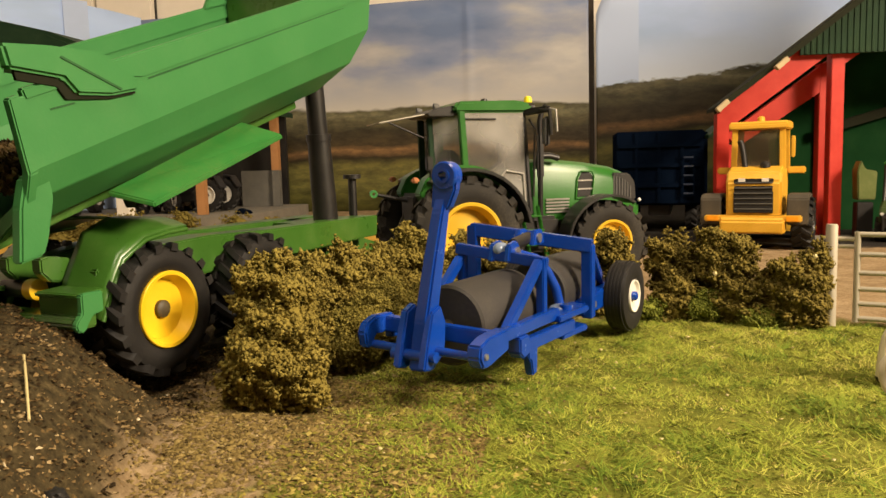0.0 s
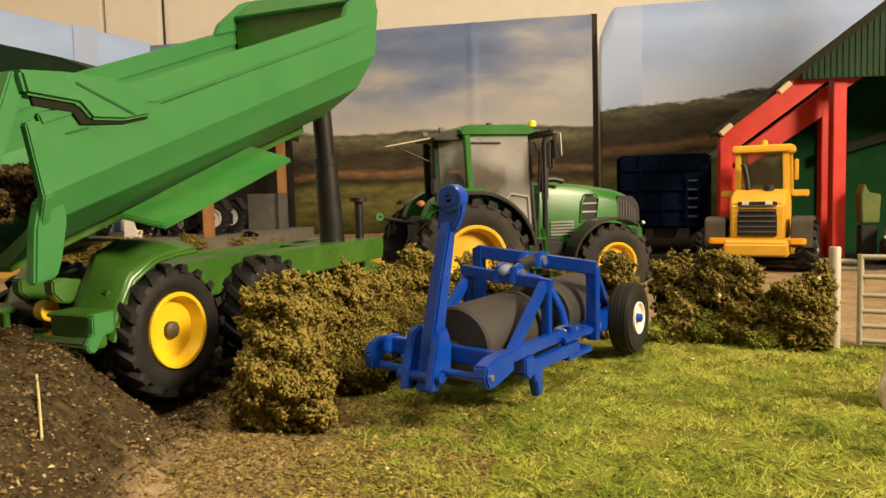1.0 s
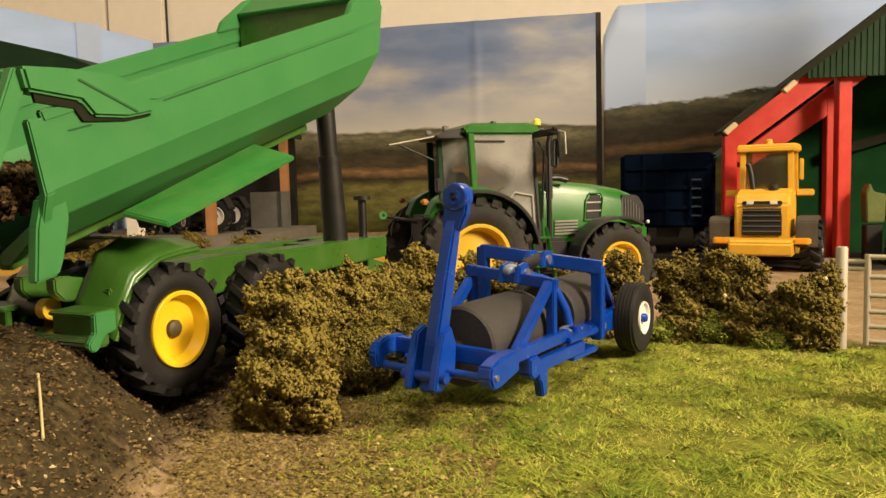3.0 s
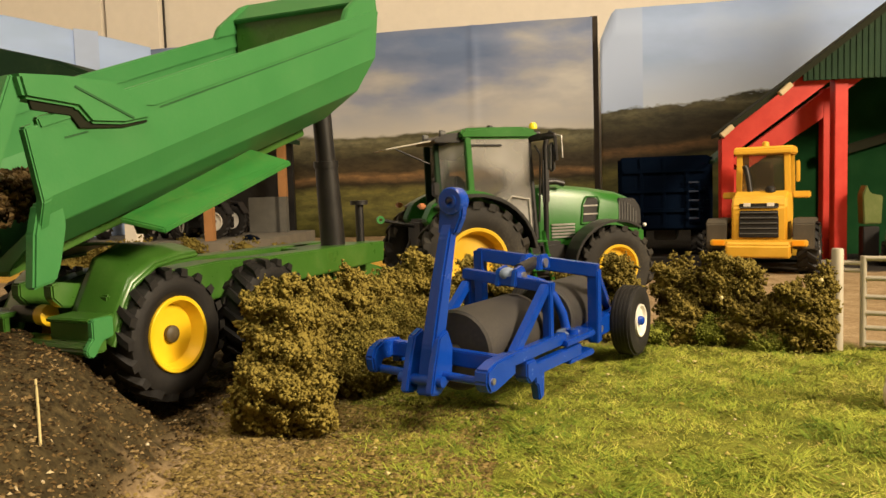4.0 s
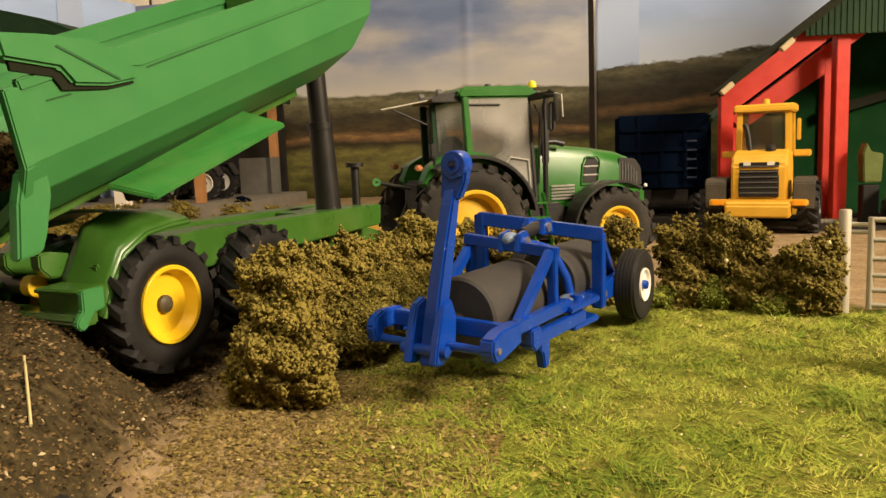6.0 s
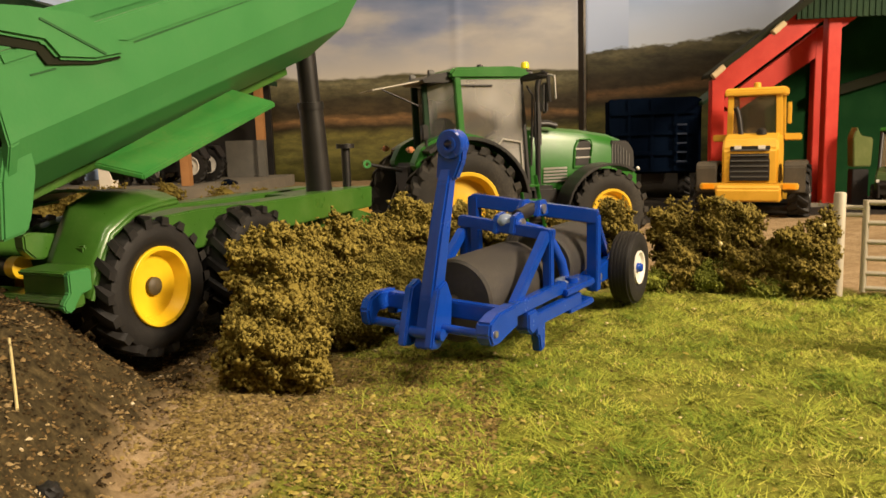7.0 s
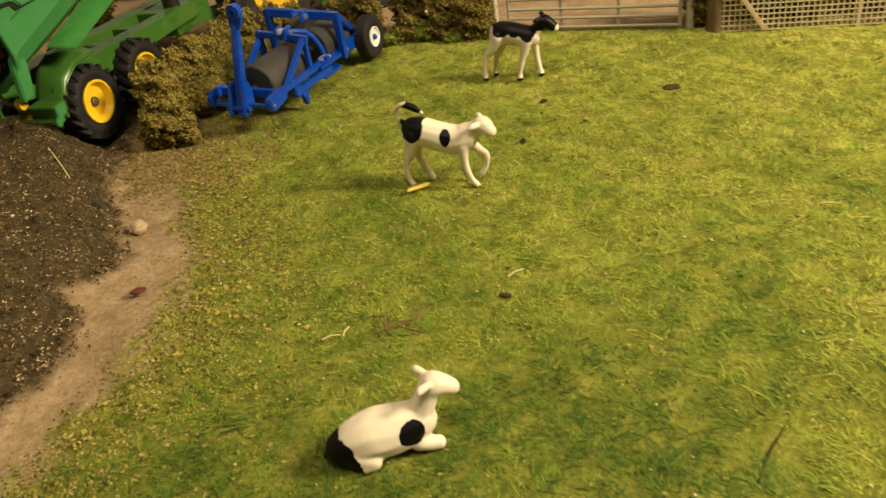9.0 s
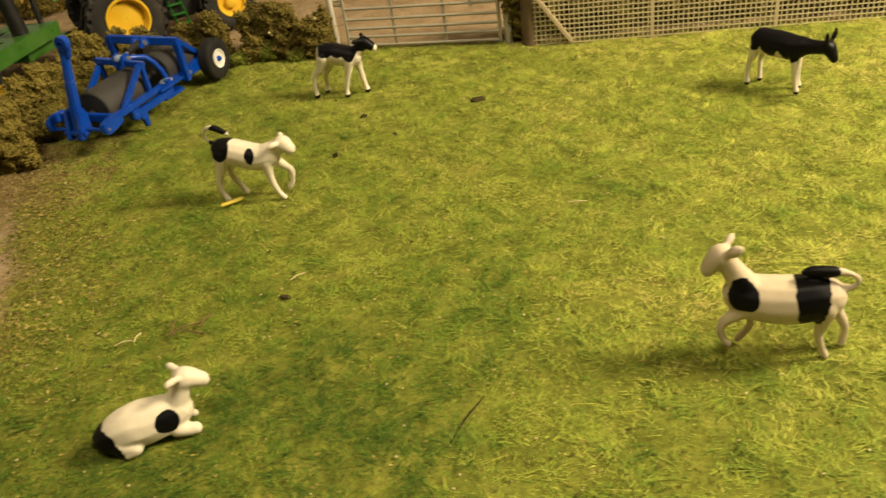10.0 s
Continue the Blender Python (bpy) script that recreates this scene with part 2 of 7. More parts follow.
def landscape(name, horizon, seed, sky_low, dark, blue=0.0, dim=1.0, slope=0.0, start=0.0, crowns=0.0, calm=0.0, page=None):
    """A printed paper landscape: cloud above a far ridge, woods, a stubble strip and meadow. Object z runs in metres."""
    m, nodes, links, bsdf = nodes_of(name)
    tc = nodes.new("ShaderNodeTexCoord")
    sep = nodes.new("ShaderNodeSeparateXYZ")
    links.new(tc.outputs["Object"], sep.inputs[0])
    mp = nodes.new("ShaderNodeMapping")
    mp.inputs["Location"].default_value = (seed, 0, seed * 0.7)
    mp.inputs["Scale"].default_value = (1, 1, 2.6)
    links.new(tc.outputs["Object"], mp.inputs["Vector"])

    def tex(scale, detail, rough=0.55):
        n = nodes.new("ShaderNodeTexNoise")
        n.inputs["Scale"].default_value, n.inputs["Detail"].default_value, n.inputs["Roughness"].default_value = scale, detail, rough
        links.new(mp.outputs[0], n.inputs["Vector"])
        return n.outputs["Fac"]

    def maths(op, a, b):
        n = nodes.new("ShaderNodeMath")
        n.operation = op
        for s, v in zip(n.inputs, (a, b)):
            if isinstance(v, (int, float)):
                s.default_value = v
            else:
                links.new(v, s)
        return n.outputs[0]

    rise = maths("MULTIPLY", maths("MAXIMUM", maths("SUBTRACT", sep.outputs["X"], start), 0.0), slope)
    h = maths("SUBTRACT", maths("SUBTRACT", sep.outputs["Z"], horizon), rise)
    ridge = maths("MULTIPLY", maths("SUBTRACT", tex(7.0, 5.0), 0.5), 0.045)
    ridge = maths("ADD", ridge, maths("MULTIPLY", maths("SUBTRACT", tex(75.0, 3.0, 0.6), 0.45), crowns))
    above = maths("SUBTRACT", h, ridge)
    cloud = ramp_node(nodes, links, tex(5.5, 6.0, 0.5), [(0.38, (0.16, 0.23, 0.42)), (0.52, (0.26 + 0.04 * blue, 0.32 + 0.08 * blue, 0.50 + 0.25 * blue)), (0.64, (0.46 - 0.1 * blue, 0.47, 0.52 + 0.25 * blue)), (0.72, (0.60 - 0.2 * blue, 0.60 - 0.1 * blue, 0.60 + 0.2 * blue))])
    if calm:
        cloud = mix_node(nodes, links, calm, cloud, (0.32, 0.43, 0.65))
    low = nodes.new("ShaderNodeMapRange")
    low.inputs["From Min"].default_value, low.inputs["From Max"].default_value = 0.0, 0.065
    low.inputs["To Min"].default_value, low.inputs["To Max"].default_value = 1.0, 0.0
    links.new(h, low.inputs["Value"])
    sky = mix_node(nodes, links, low.outputs[0], cloud, sky_low)
    sky = mix_node(nodes, links, 1.0, sky, (dim, dim, dim), "MULTIPLY")
    if page:      # the next page of the print shows paler up to its edge
        pale = nodes.new("ShaderNodeMapRange")
        pale.inputs["From Min"].default_value, pale.inputs["From Max"].default_value = page + 0.0008, page - 0.0008
        links.new(sep.outputs["X"], pale.inputs["Value"])
        sky = mix_node(nodes, links, pale.outputs[0], sky, (0.46, 0.57, 0.82))
    wood = tex(30.0, 6.0, 0.7)
    k = dark
    bands = maths("ADD", h, maths("MULTIPLY", maths("SUBTRACT", tex(9.0, 4.0), 0.5), 0.03))
    land_pos = nodes.new("ShaderNodeMapRange")
    land_pos.inputs["From Min"].default_value, land_pos.inputs["From Max"].default_value = -0.15, 0.03
    links.new(bands, land_pos.inputs["Value"])
    land = ramp_node(nodes, links, land_pos.outputs[0], [
        (0.02, (0.085 * k, 0.088 * k, 0.026 * k)), (0.36, (0.12 * k, 0.11 * k, 0.032 * k)), (0.43, (0.030 * k, 0.024 * k, 0.012 * k)), (0.50, (0.20 * k, 0.115 * k, 0.05 * k)),
        (0.54, (0.050 * k, 0.036 * k, 0.018 * k)), (0.66, (0.038 * k, 0.032 * k, 0.018 * k)), (0.76, (0.10 * k, 0.092 * k, 0.05 * k)), (0.80, (0.16 * k, 0.15 * k, 0.09 * k)),
        (0.84, (0.070 * k, 0.068 * k, 0.036 * k)), (1.0, (0.092 * k, 0.090 * k, 0.052 * k))])
    speck = ramp_node(nodes, links, wood, [(0.36, (0.45, 0.45, 0.45)), (0.5, (0.95, 0.95, 0.95)), (0.62, (1.5, 1.45, 1.3))])
    land = mix_node(nodes, links, 0.8, land, speck, "MULTIPLY")
    step = nodes.new("ShaderNodeMapRange")
    step.inputs["From Min"].default_value, step.inputs["From Max"].default_value = -0.002, 0.002
    links.new(above, step.inputs["Value"])
    links.new(mix_node(nodes, links, step.outputs[0], land, sky), bsdf.inputs["Base Color"])
    bsdf.inputs["Roughness"].default_value = 0.5
    bsdf.inputs["Specular IOR Level"].default_value = 0.3
    return m


# ---------------------------------------------------------------- mesh helpers (millimetres in, metres out)
def thing(name, place, label, category, group="", turn=0.0, tilt=0.0):
    ob = new(name)
    ob.empty_display_size = 0.01
    ob.matrix_basis = pose(*place, 0, tilt, turn)
    return tagged(ob, label, category, group)


def part(name, bm, material, parent=None, label="", smooth=False, scale=MM):
    if scale != 1:
        bmesh.ops.scale(bm, vec=(scale,) * 3, verts=bm.verts)
    bmesh.ops.recalc_face_normals(bm, faces=bm.faces)
    me = bpy.data.meshes.new(name)
    bm.to_mesh(me)
    bm.free()
    me.materials.append(material)
    if smooth:
        me.shade_smooth()
        me.set_sharp_from_angle(angle=radians(38))
    ob = new(name, me)
    ob.parent = parent
    return tagged(ob, label)


def box(bm, x0, x1, y0, y1, z0, z1, bevel=0.4, m=None):
    g = bmesh.ops.create_cube(bm, size=1)
    vs = g["verts"]
    bmesh.ops.scale(bm, vec=(abs(x1 - x0), abs(y1 - y0), abs(z1 - z0)), verts=vs)
    bmesh.ops.translate(bm, vec=((x0 + x1) / 2, (y0 + y1) / 2, (z0 + z1) / 2), verts=vs)
    if m is not None:
        bmesh.ops.transform(bm, matrix=m, verts=vs)
    if bevel > 0:
        es = list({e for v in vs for e in v.link_edges})
        bmesh.ops.bevel(bm, geom=es, offset=bevel, segments=2, affect="EDGES", clamp_overlap=True)
    return bm


def slab(bm, outline, axis, a, b, bevel=0.4):
    """An outline in the two other axes, drawn out along axis from a to b."""
    def at(p, v):
        q = list(p)
        q.insert("xyz".index(axis), v)
        return q
    lo = [bm.verts.new(at(p, a)) for p in outline]
    hi = [bm.verts.new(at(p, b)) for p in outline]
    n = len(outline)
    fs = [bm.faces.new(lo), bm.faces.new(hi[::-1])]
    for i in range(n):
        fs.append(bm.faces.new((lo[i], hi[i], hi[(i + 1) % n], lo[(i + 1) % n])))
    bmesh.ops.recalc_face_normals(bm, faces=fs)
    if bevel > 0:
        es = list({e for f in fs for e in f.edges})
        bmesh.ops.bevel(bm, geom=es, offset=bevel, segments=2, affect="EDGES", clamp_overlap=True)
    return bm


def lathe(bm, profile, seg=40, axis="y", closed=False):
    """profile: (distance along the axis, radius)."""
    rings = []
    for a, r in profile:
        ring = []
        for i in range(seg):
            t = 2 * math.pi * i / seg
            c, s = r * math.cos(t), r * math.sin(t)
            ring.append(bm.verts.new({"y": (c, a, s), "x": (a, c, s), "z": (c, s, a)}[axis]))
        rings.append(ring)
    pairs = list(zip(rings, rings[1:])) + ([(rings[-1], rings[0])] if closed else [])
    for p, q in pairs:
        for i in range(seg):
            bm.faces.new((p[i], p[(i + 1) % seg], q[(i + 1) % seg], q[i]))
    if not closed:
        for ring in (rings[0], rings[-1]):
            bm.faces.new(ring)
    return bm


def rod(bm, a, b, r0, r1=None, seg=16):
    a, b = Vector(a), Vector(b)
    d = b - a
    m = Matrix.Translation((a + b) / 2) @ d.to_track_quat("Z", "Y").to_matrix().to_4x4()
    bmesh.ops.create_cone(bm, cap_ends=True, segments=seg, radius1=r0, radius2=r0 if r1 is None else r1, depth=d.length, matrix=m)
    return bm


def tube(bm, pts, r, seg=10):
    """One round rod swept along a bent line."""
    pts = [Vector(p) for p in pts]
    ways = [(b - a).normalized() for a, b in zip(pts, pts[1:])]
    x = ways[0].orthogonal().normalized()
    rings = []
    for i, p in enumerate(pts):
        way = (ways[max(0, i - 1)] + ways[min(i, len(ways) - 1)]).normalized()
        x = (x - way * x.dot(way)).normalized()
        y = way.cross(x)
        wide = r / max(0.5, way.dot(ways[min(i, len(ways) - 1)]))
        rings.append([bm.verts.new(p + (x * math.cos(2 * math.pi * k / seg) + y * math.sin(2 * math.pi * k / seg)) * wide) for k in range(seg)])
    for a, b in zip(rings, rings[1:]):
        for k in range(seg):
            bm.faces.new((a[k], a[(k + 1) % seg], b[(k + 1) % seg], b[k]))
    bm.faces.new(rings[0])
    bm.faces.new(rings[-1])
    return bm


def beam(bm, a, b, w, h, bevel=0.35, up=(0, 0, 1)):
    """A square bar from a to b, w across and h deep."""
    a, b = Vector(a), Vector(b)
    d = (b - a)
    x = d.normalized()
    y = Vector(up).cross(x).normalized()
    z = x.cross(y)
    m = Matrix((x, y, z)).transposed().to_4x4()
    m.translation = (a + b) / 2
    return box(bm, -d.length / 2, d.length / 2, -w / 2, w / 2, -h / 2, h / 2, bevel, m)


def ball(bm, p, r, sub=2, scale=(1, 1, 1)):
    bmesh.ops.create_icosphere(bm, subdivisions=sub, radius=r, matrix=Matrix.Translation(p) @ Matrix.Diagonal((*scale, 1)))
    return bm


def wheel(parent, place, r, w, rim_r, side, tyre_mat, rim_mat, lugs=18, dish=3.0, hub=1.8, hub_mat=None, name="wheel", chevron=True, boss=0.0, grooves=0):
    """A wheel on the local y axis; side -1 shows its face towards -y."""
    e = new(name)
    e.parent = parent
    e.location = [v * MM for v in place]
    h, rr = w / 2, rim_r
    bm = bmesh.new()
    crown = r - (0.065 * r if lugs else 0.0)
    lathe(bm, [(-h * 0.80, rr), (-h * 0.98, rr + (crown - rr) * 0.28), (-h, rr + (crown - rr) * 0.6), (-h * 0.88, crown * 0.955), (-h * 0.6, crown * 0.99), (0, crown),
               (h * 0.6, crown * 0.99), (h * 0.88, crown * 0.955), (h, rr + (crown - rr) * 0.6), (h * 0.98, rr + (crown - rr) * 0.28), (h * 0.80, rr), (0, rr * 0.96)], 56, "y", True)
    if lugs:
        for i in range(lugs):
            for s in (-1, 1):
                t = 2 * math.pi * (i + (0.5 if s > 0 else 0)) / lugs
                dt = (0.62 if chevron else 0.3) * 2 * math.pi / lugs
                outline = []
                for k in range(5):
                    f = k / 4
                    outline.append((s * h * (1.0 - 0.98 * f), t - dt * f * s * 0 - dt * f))
                lw = 0.20 * 2 * math.pi / lugs
                rows = []
                for y, a in outline:
                    edge = abs(y) / h
                    top = r - 0.012 * r * (edge > 0.9)
                    low = crown * (0.93 if edge > 0.9 else 0.97)
                    rows.append([bm.verts.new((rad * math.cos(a + o), y, rad * math.sin(a + o))) for rad, o in ((low, -lw * 1.25), (top, -lw * 0.8), (top, lw * 0.8), (low, lw * 1.25))])
                for p, q in zip(rows, rows[1:]):
                    for j in range(3):
                        bm.faces.new((p[j], p[j + 1], q[j + 1], q[j]))
                bm.faces.new(rows[0])
                bm.faces.new(rows[-1])
                # the shoulder of the lug, running down the sidewall
                y0 = s * h
                a = t
                side_pts = [bm.verts.new((rad * math.cos(a + o), yy, rad * math.sin(a + o))) for rad, o, yy in (
                    (r * 0.985, -lw, y0 * 0.97), (r * 0.985, lw, y0 * 0.97), (crown * 0.93, lw * 0.7, y0 * 1.01), (crown * 0.93, -lw * 0.7, y0 * 1.01))]
                bm.faces.new(side_pts)
    for k in range(grooves):
        y = -h * 0.6 + 1.2 * h * k / max(1, grooves - 1)
        lathe(bm, [(y - 0.28, crown * 0.985), (y - 0.28, crown + 0.22), (y + 0.28, crown + 0.22), (y + 0.28, crown * 0.985)], 56, "y", True)
    part("tyre", bm, tyre_mat, e, "", True)
    bm = bmesh.new()
    o = side * h
    lathe(bm, [(o * 0.96, rr * 1.04), (o * 1.0, rr * 1.02), (o * 0.98, rr * 0.93), (o * 0.98 - side * dish * 0.5, rr * 0.86), (o - side * dish, rr * 0.80), (o - side * dish * 1.05, rr * 0.5),
               (o - side * dish * (1 - boss), rr * 0.42), (o - side * dish * (1 - boss), 0.3), (-o * 0.5, 0.3), (-o * 0.7, rr * 0.9), (-o * 0.8, rr * 1.03)], 48, "y", True)
    part("rim", bm, rim_mat, e, "", True)
    if hub:
        bm = bmesh.new()
        y0 = o - side * dish * (1 - boss)
        lathe(bm, [(y0 - side * 0.6, hub), (y0 + side * 1.3, hub), (y0 + side * 1.9, hub * 0.75), (y0 + side * 2.1, hub * 0.2)], 20, "y")
        part("hub", bm, hub_mat or BLACK, e, "", True)
    return e


# ---------------------------------------------------------------- the room and the board
def wall(name, x0, x1, y0, y1, z0, z1, material, scale=1):
    ob = part(name, box(bmesh.new(), x0, x1, y0, y1, z0, z1, 0), material, None, "", False, 1)
    return tagged(ob, kind="structure")


wall("floor", -1.3, 2.6, -2.0, 1.70, -0.80, -0.75, CARPET)
wall("ceiling", -1.3, 2.6, -2.0, 1.70, 1.65, 1.70, WHITE)
wall("wall_north", -1.3, 2.6, 1.50, 1.60, -0.75, 1.65, WALL_PAINT)
wall("wall_south", -1.3, 2.6, -2.0, -1.90, -0.75, 1.65, WALL_PAINT)
wall("wall_west", -1.3, -1.2, -1.90, 1.50, -0.75, 1.65, WALL_PAINT)
wall("wall_east", 2.5, 2.6, -1.90, 1.50, -0.75, 1.65, WALL_PAINT)
# pale cupboard doors on the back wall, with a dark gap between them
cup = thing("wall_cupboard", (-0.537, 1.496, 0.0), "cream painted cupboard with two flat doors against the wall", "cupboard")
for x0, x1 in ((-330, -3), (3, 103)):
    part("door", box(bmesh.new(), x0, x1, -14, 0, -400, 900, 2), WALL_PAINT, cup)
part("back_panel", box(bmesh.new(), -332, 105, -2, 3, -402, 902, 0), BLACK, cup)

batten = part("batten", box(bmesh.new(), 289, 300, 1366, 1372, 0, 313, 0.5), painted("dark_batten", (0.040, 0.028, 0.018), 0.8, 0.1), None, "dark wooden batten behind the backdrop joint")
tagged(batten, "dark wooden batten behind the backdrop joint", "batten")
board = thing("baseboard", (0, 0, 0), "plywood baseboard of the model farm on trestle legs", "table")
part("top", box(bmesh.new(), -640, 1100, -160, 1430, -60, -16, 2), WOOD_PALE, board)
for x in (-560, 1020):
    for y in (-90, 1360):
        part("leg", box(bmesh.new(), x - 25, x + 25, y - 25, y + 25, -748, -61, 2), WOOD_PALE, board)


# ---------------------------------------------------------------- the ground: one sheet with its zones
def wob(x, y, f, s=0.0):
    return (np.sin(x * f + s) * np.sin(y * f * 1.13 + 1.7 * s + 0.6) + 0.6 * np.sin(x * f * 2.3 + y * f * 1.1 + s * 2.0) + 0.45 * np.sin(y * f * 3.1 - x * f * 2.0 + s)) / 2.05


def ramp01(v, lo, hi):
    t = np.clip((v - lo) / (hi - lo), 0, 1)
    return t * t * (3 - 2 * t)


PATH_Y = [-0.20, 0.10, 0.17, 0.205, 0.22, 0.231, 0.248, 0.26, 0.27, 0.28, 0.295, 0.31, 0.335, 0.36, 0.42]
PATH_L = [0.005, 0.100, 0.137, 0.155, 0.160, 0.163, 0.157, 0.145, 0.156, 0.162, 0.160, 0.153, 0.142, 0.134, 0.124]
PATH_R = [0.065, 0.130, 0.162, 0.178, 0.182, 0.185, 0.185, 0.186, 0.190, 0.188, 0.184, 0.177, 0.167, 0.163, 0.158]
HEAP_Y = [-0.20, 0.10, 0.20, 0.245, 0.29, 0.335, 0.36, 0.38, 0.40, 0.42, 0.445, 0.48, 0.52]
HEAP_X = [-0.010, 0.088, 0.142, 0.148, 0.152, 0.140, 0.134, 0.126, 0.112, 0.086, 0.045, -0.03, -0.90]


def zones(x, y):
    j = 0.006 * wob(x, y, 170.0) + 0.007 * wob(x, y, 430.0, 1.0) + 0.006 * wob(x, y, 1530.0, 2.0)
    left, right = np.interp(y, PATH_Y, PATH_L), np.interp(y, PATH_Y, PATH_R)
    top = np.interp(x, [0.10, 0.345, 0.456, 0.70, 1.2], [0.535, 0.528, 0.478, 0.402, 0.26])
    pasture = ramp01(x + 1.3 * j - right, -0.004, 0.012) * (1 - ramp01(y + j - top, -0.002, 0.010))
    muck = (1 - ramp01(x + 0.55 * j - left, -0.004, 0.003)) * (1 - ramp01(y + 2 * j, 0.60, 0.66))
    field = (1 - ramp01(x + j, 0.075, 0.095)) * ramp01(y + j, 0.80, 0.815) * (1 - ramp01(y + j - np.interp(x, [-0.20, -0.08, -0.046, 0.006, 0.10], [0.93, 1.013, 1.07, 1.111, 1.12]), -0.004, 0.006))
    tar = ramp01(y + 0.6 * j - np.interp(x, [0.26, 0.34, 0.56], [0.72, 0.802, 0.792]), -0.004, 0.006) * ramp01(x + 2 * j, 0.24, 0.27)
    return pasture, muck, field, tar


def height(x, y):
    pasture, muck, field, tar = zones(x, y)
    z = 0.0008 * wob(x, y, 60.0) + 0.0006 * wob(x, y, 160.0, 2.0)
    z = z + muck * (0.0030 + 0.0012 * wob(x, y, 300.0, 3.0))
    # the muck heap: steep at its foot, flattening towards the top
    d = np.maximum(0, np.interp(y, HEAP_Y, HEAP_X) + 0.006 * wob(x, y, 90.0, 0.4) - x)
    z = z + np.interp(y, [0.22, 0.33], [0.016, 0.034]) * (1 - np.exp(-d / 0.020)) * (1 + 0.07 * wob(x, y, 210.0, 5.0))
    z = z + 0.0038 * np.exp(-((x - 0.21) / 0.10) ** 4 - ((y - 0.625) / 0.07) ** 4)
    return z * (1 - 0.8 * tar)


def build_ground():
    nx, ny = 431, 399
    xs, ys = np.linspace(-0.62, 1.10, nx), np.linspace(-0.16, 1.43, ny)
    gx, gy = np.meshgrid(xs, ys)
    gx, gy = gx.ravel(), gy.ravel()
    gz = height(gx, gy)
    me = bpy.data.meshes.new("ground")
    i = (np.arange(ny - 1)[:, None] * nx + np.arange(nx - 1)[None, :]).ravel()
    faces = np.stack((i, i + 1, i + nx + 1, i + nx), 1)
    me.from_pydata(np.stack((gx, gy, gz), 1).tolist(), [], faces.tolist())
    for key, values in zip(("pasture", "muck", "field", "tar"), zones(gx, gy)):
        a = me.attributes.new(key, "FLOAT", "POINT")
        a.data.foreach_set("value", values.astype(np.float32))
    me.shade_smooth()
    me.materials.append(ground_material())
    return tagged(new("ground", me), kind="structure")


build_ground()


def scatter(name, count, x0, x1, y0, y1, keep, shape, material, label):
    """Loose bits joined into one mesh. shape(rng, n) gives their vertices (n, k, 3) about the origin, and faces of one bit."""
    rng = np.random.default_rng(len(name) * 7 + count)
    x, y = rng.uniform(x0, x1, count), rng.uniform(y0, y1, count)
    k = keep(x, y) > rng.uniform(0, 1, count)
    x, y = x[k], y[k]
    v, f = shape(rng, len(x), x, y)
    v = v + np.stack((x, y, height(x, y)), 1)[:, None, :]
    n, c = v.shape[0], v.shape[1]
    f = np.array(f)
    faces = (f[None] + (np.arange(n) * c)[:, None, None]).reshape(-1, f.shape[1])
    me = bpy.data.meshes.new(name)
    me.from_pydata(v.reshape(-1, 3).tolist(), [], faces.tolist())
    me.shade_smooth()
    me.materials.append(material)
    return tagged(new(name, me), label, name.replace("_", " "), kind="stuff")


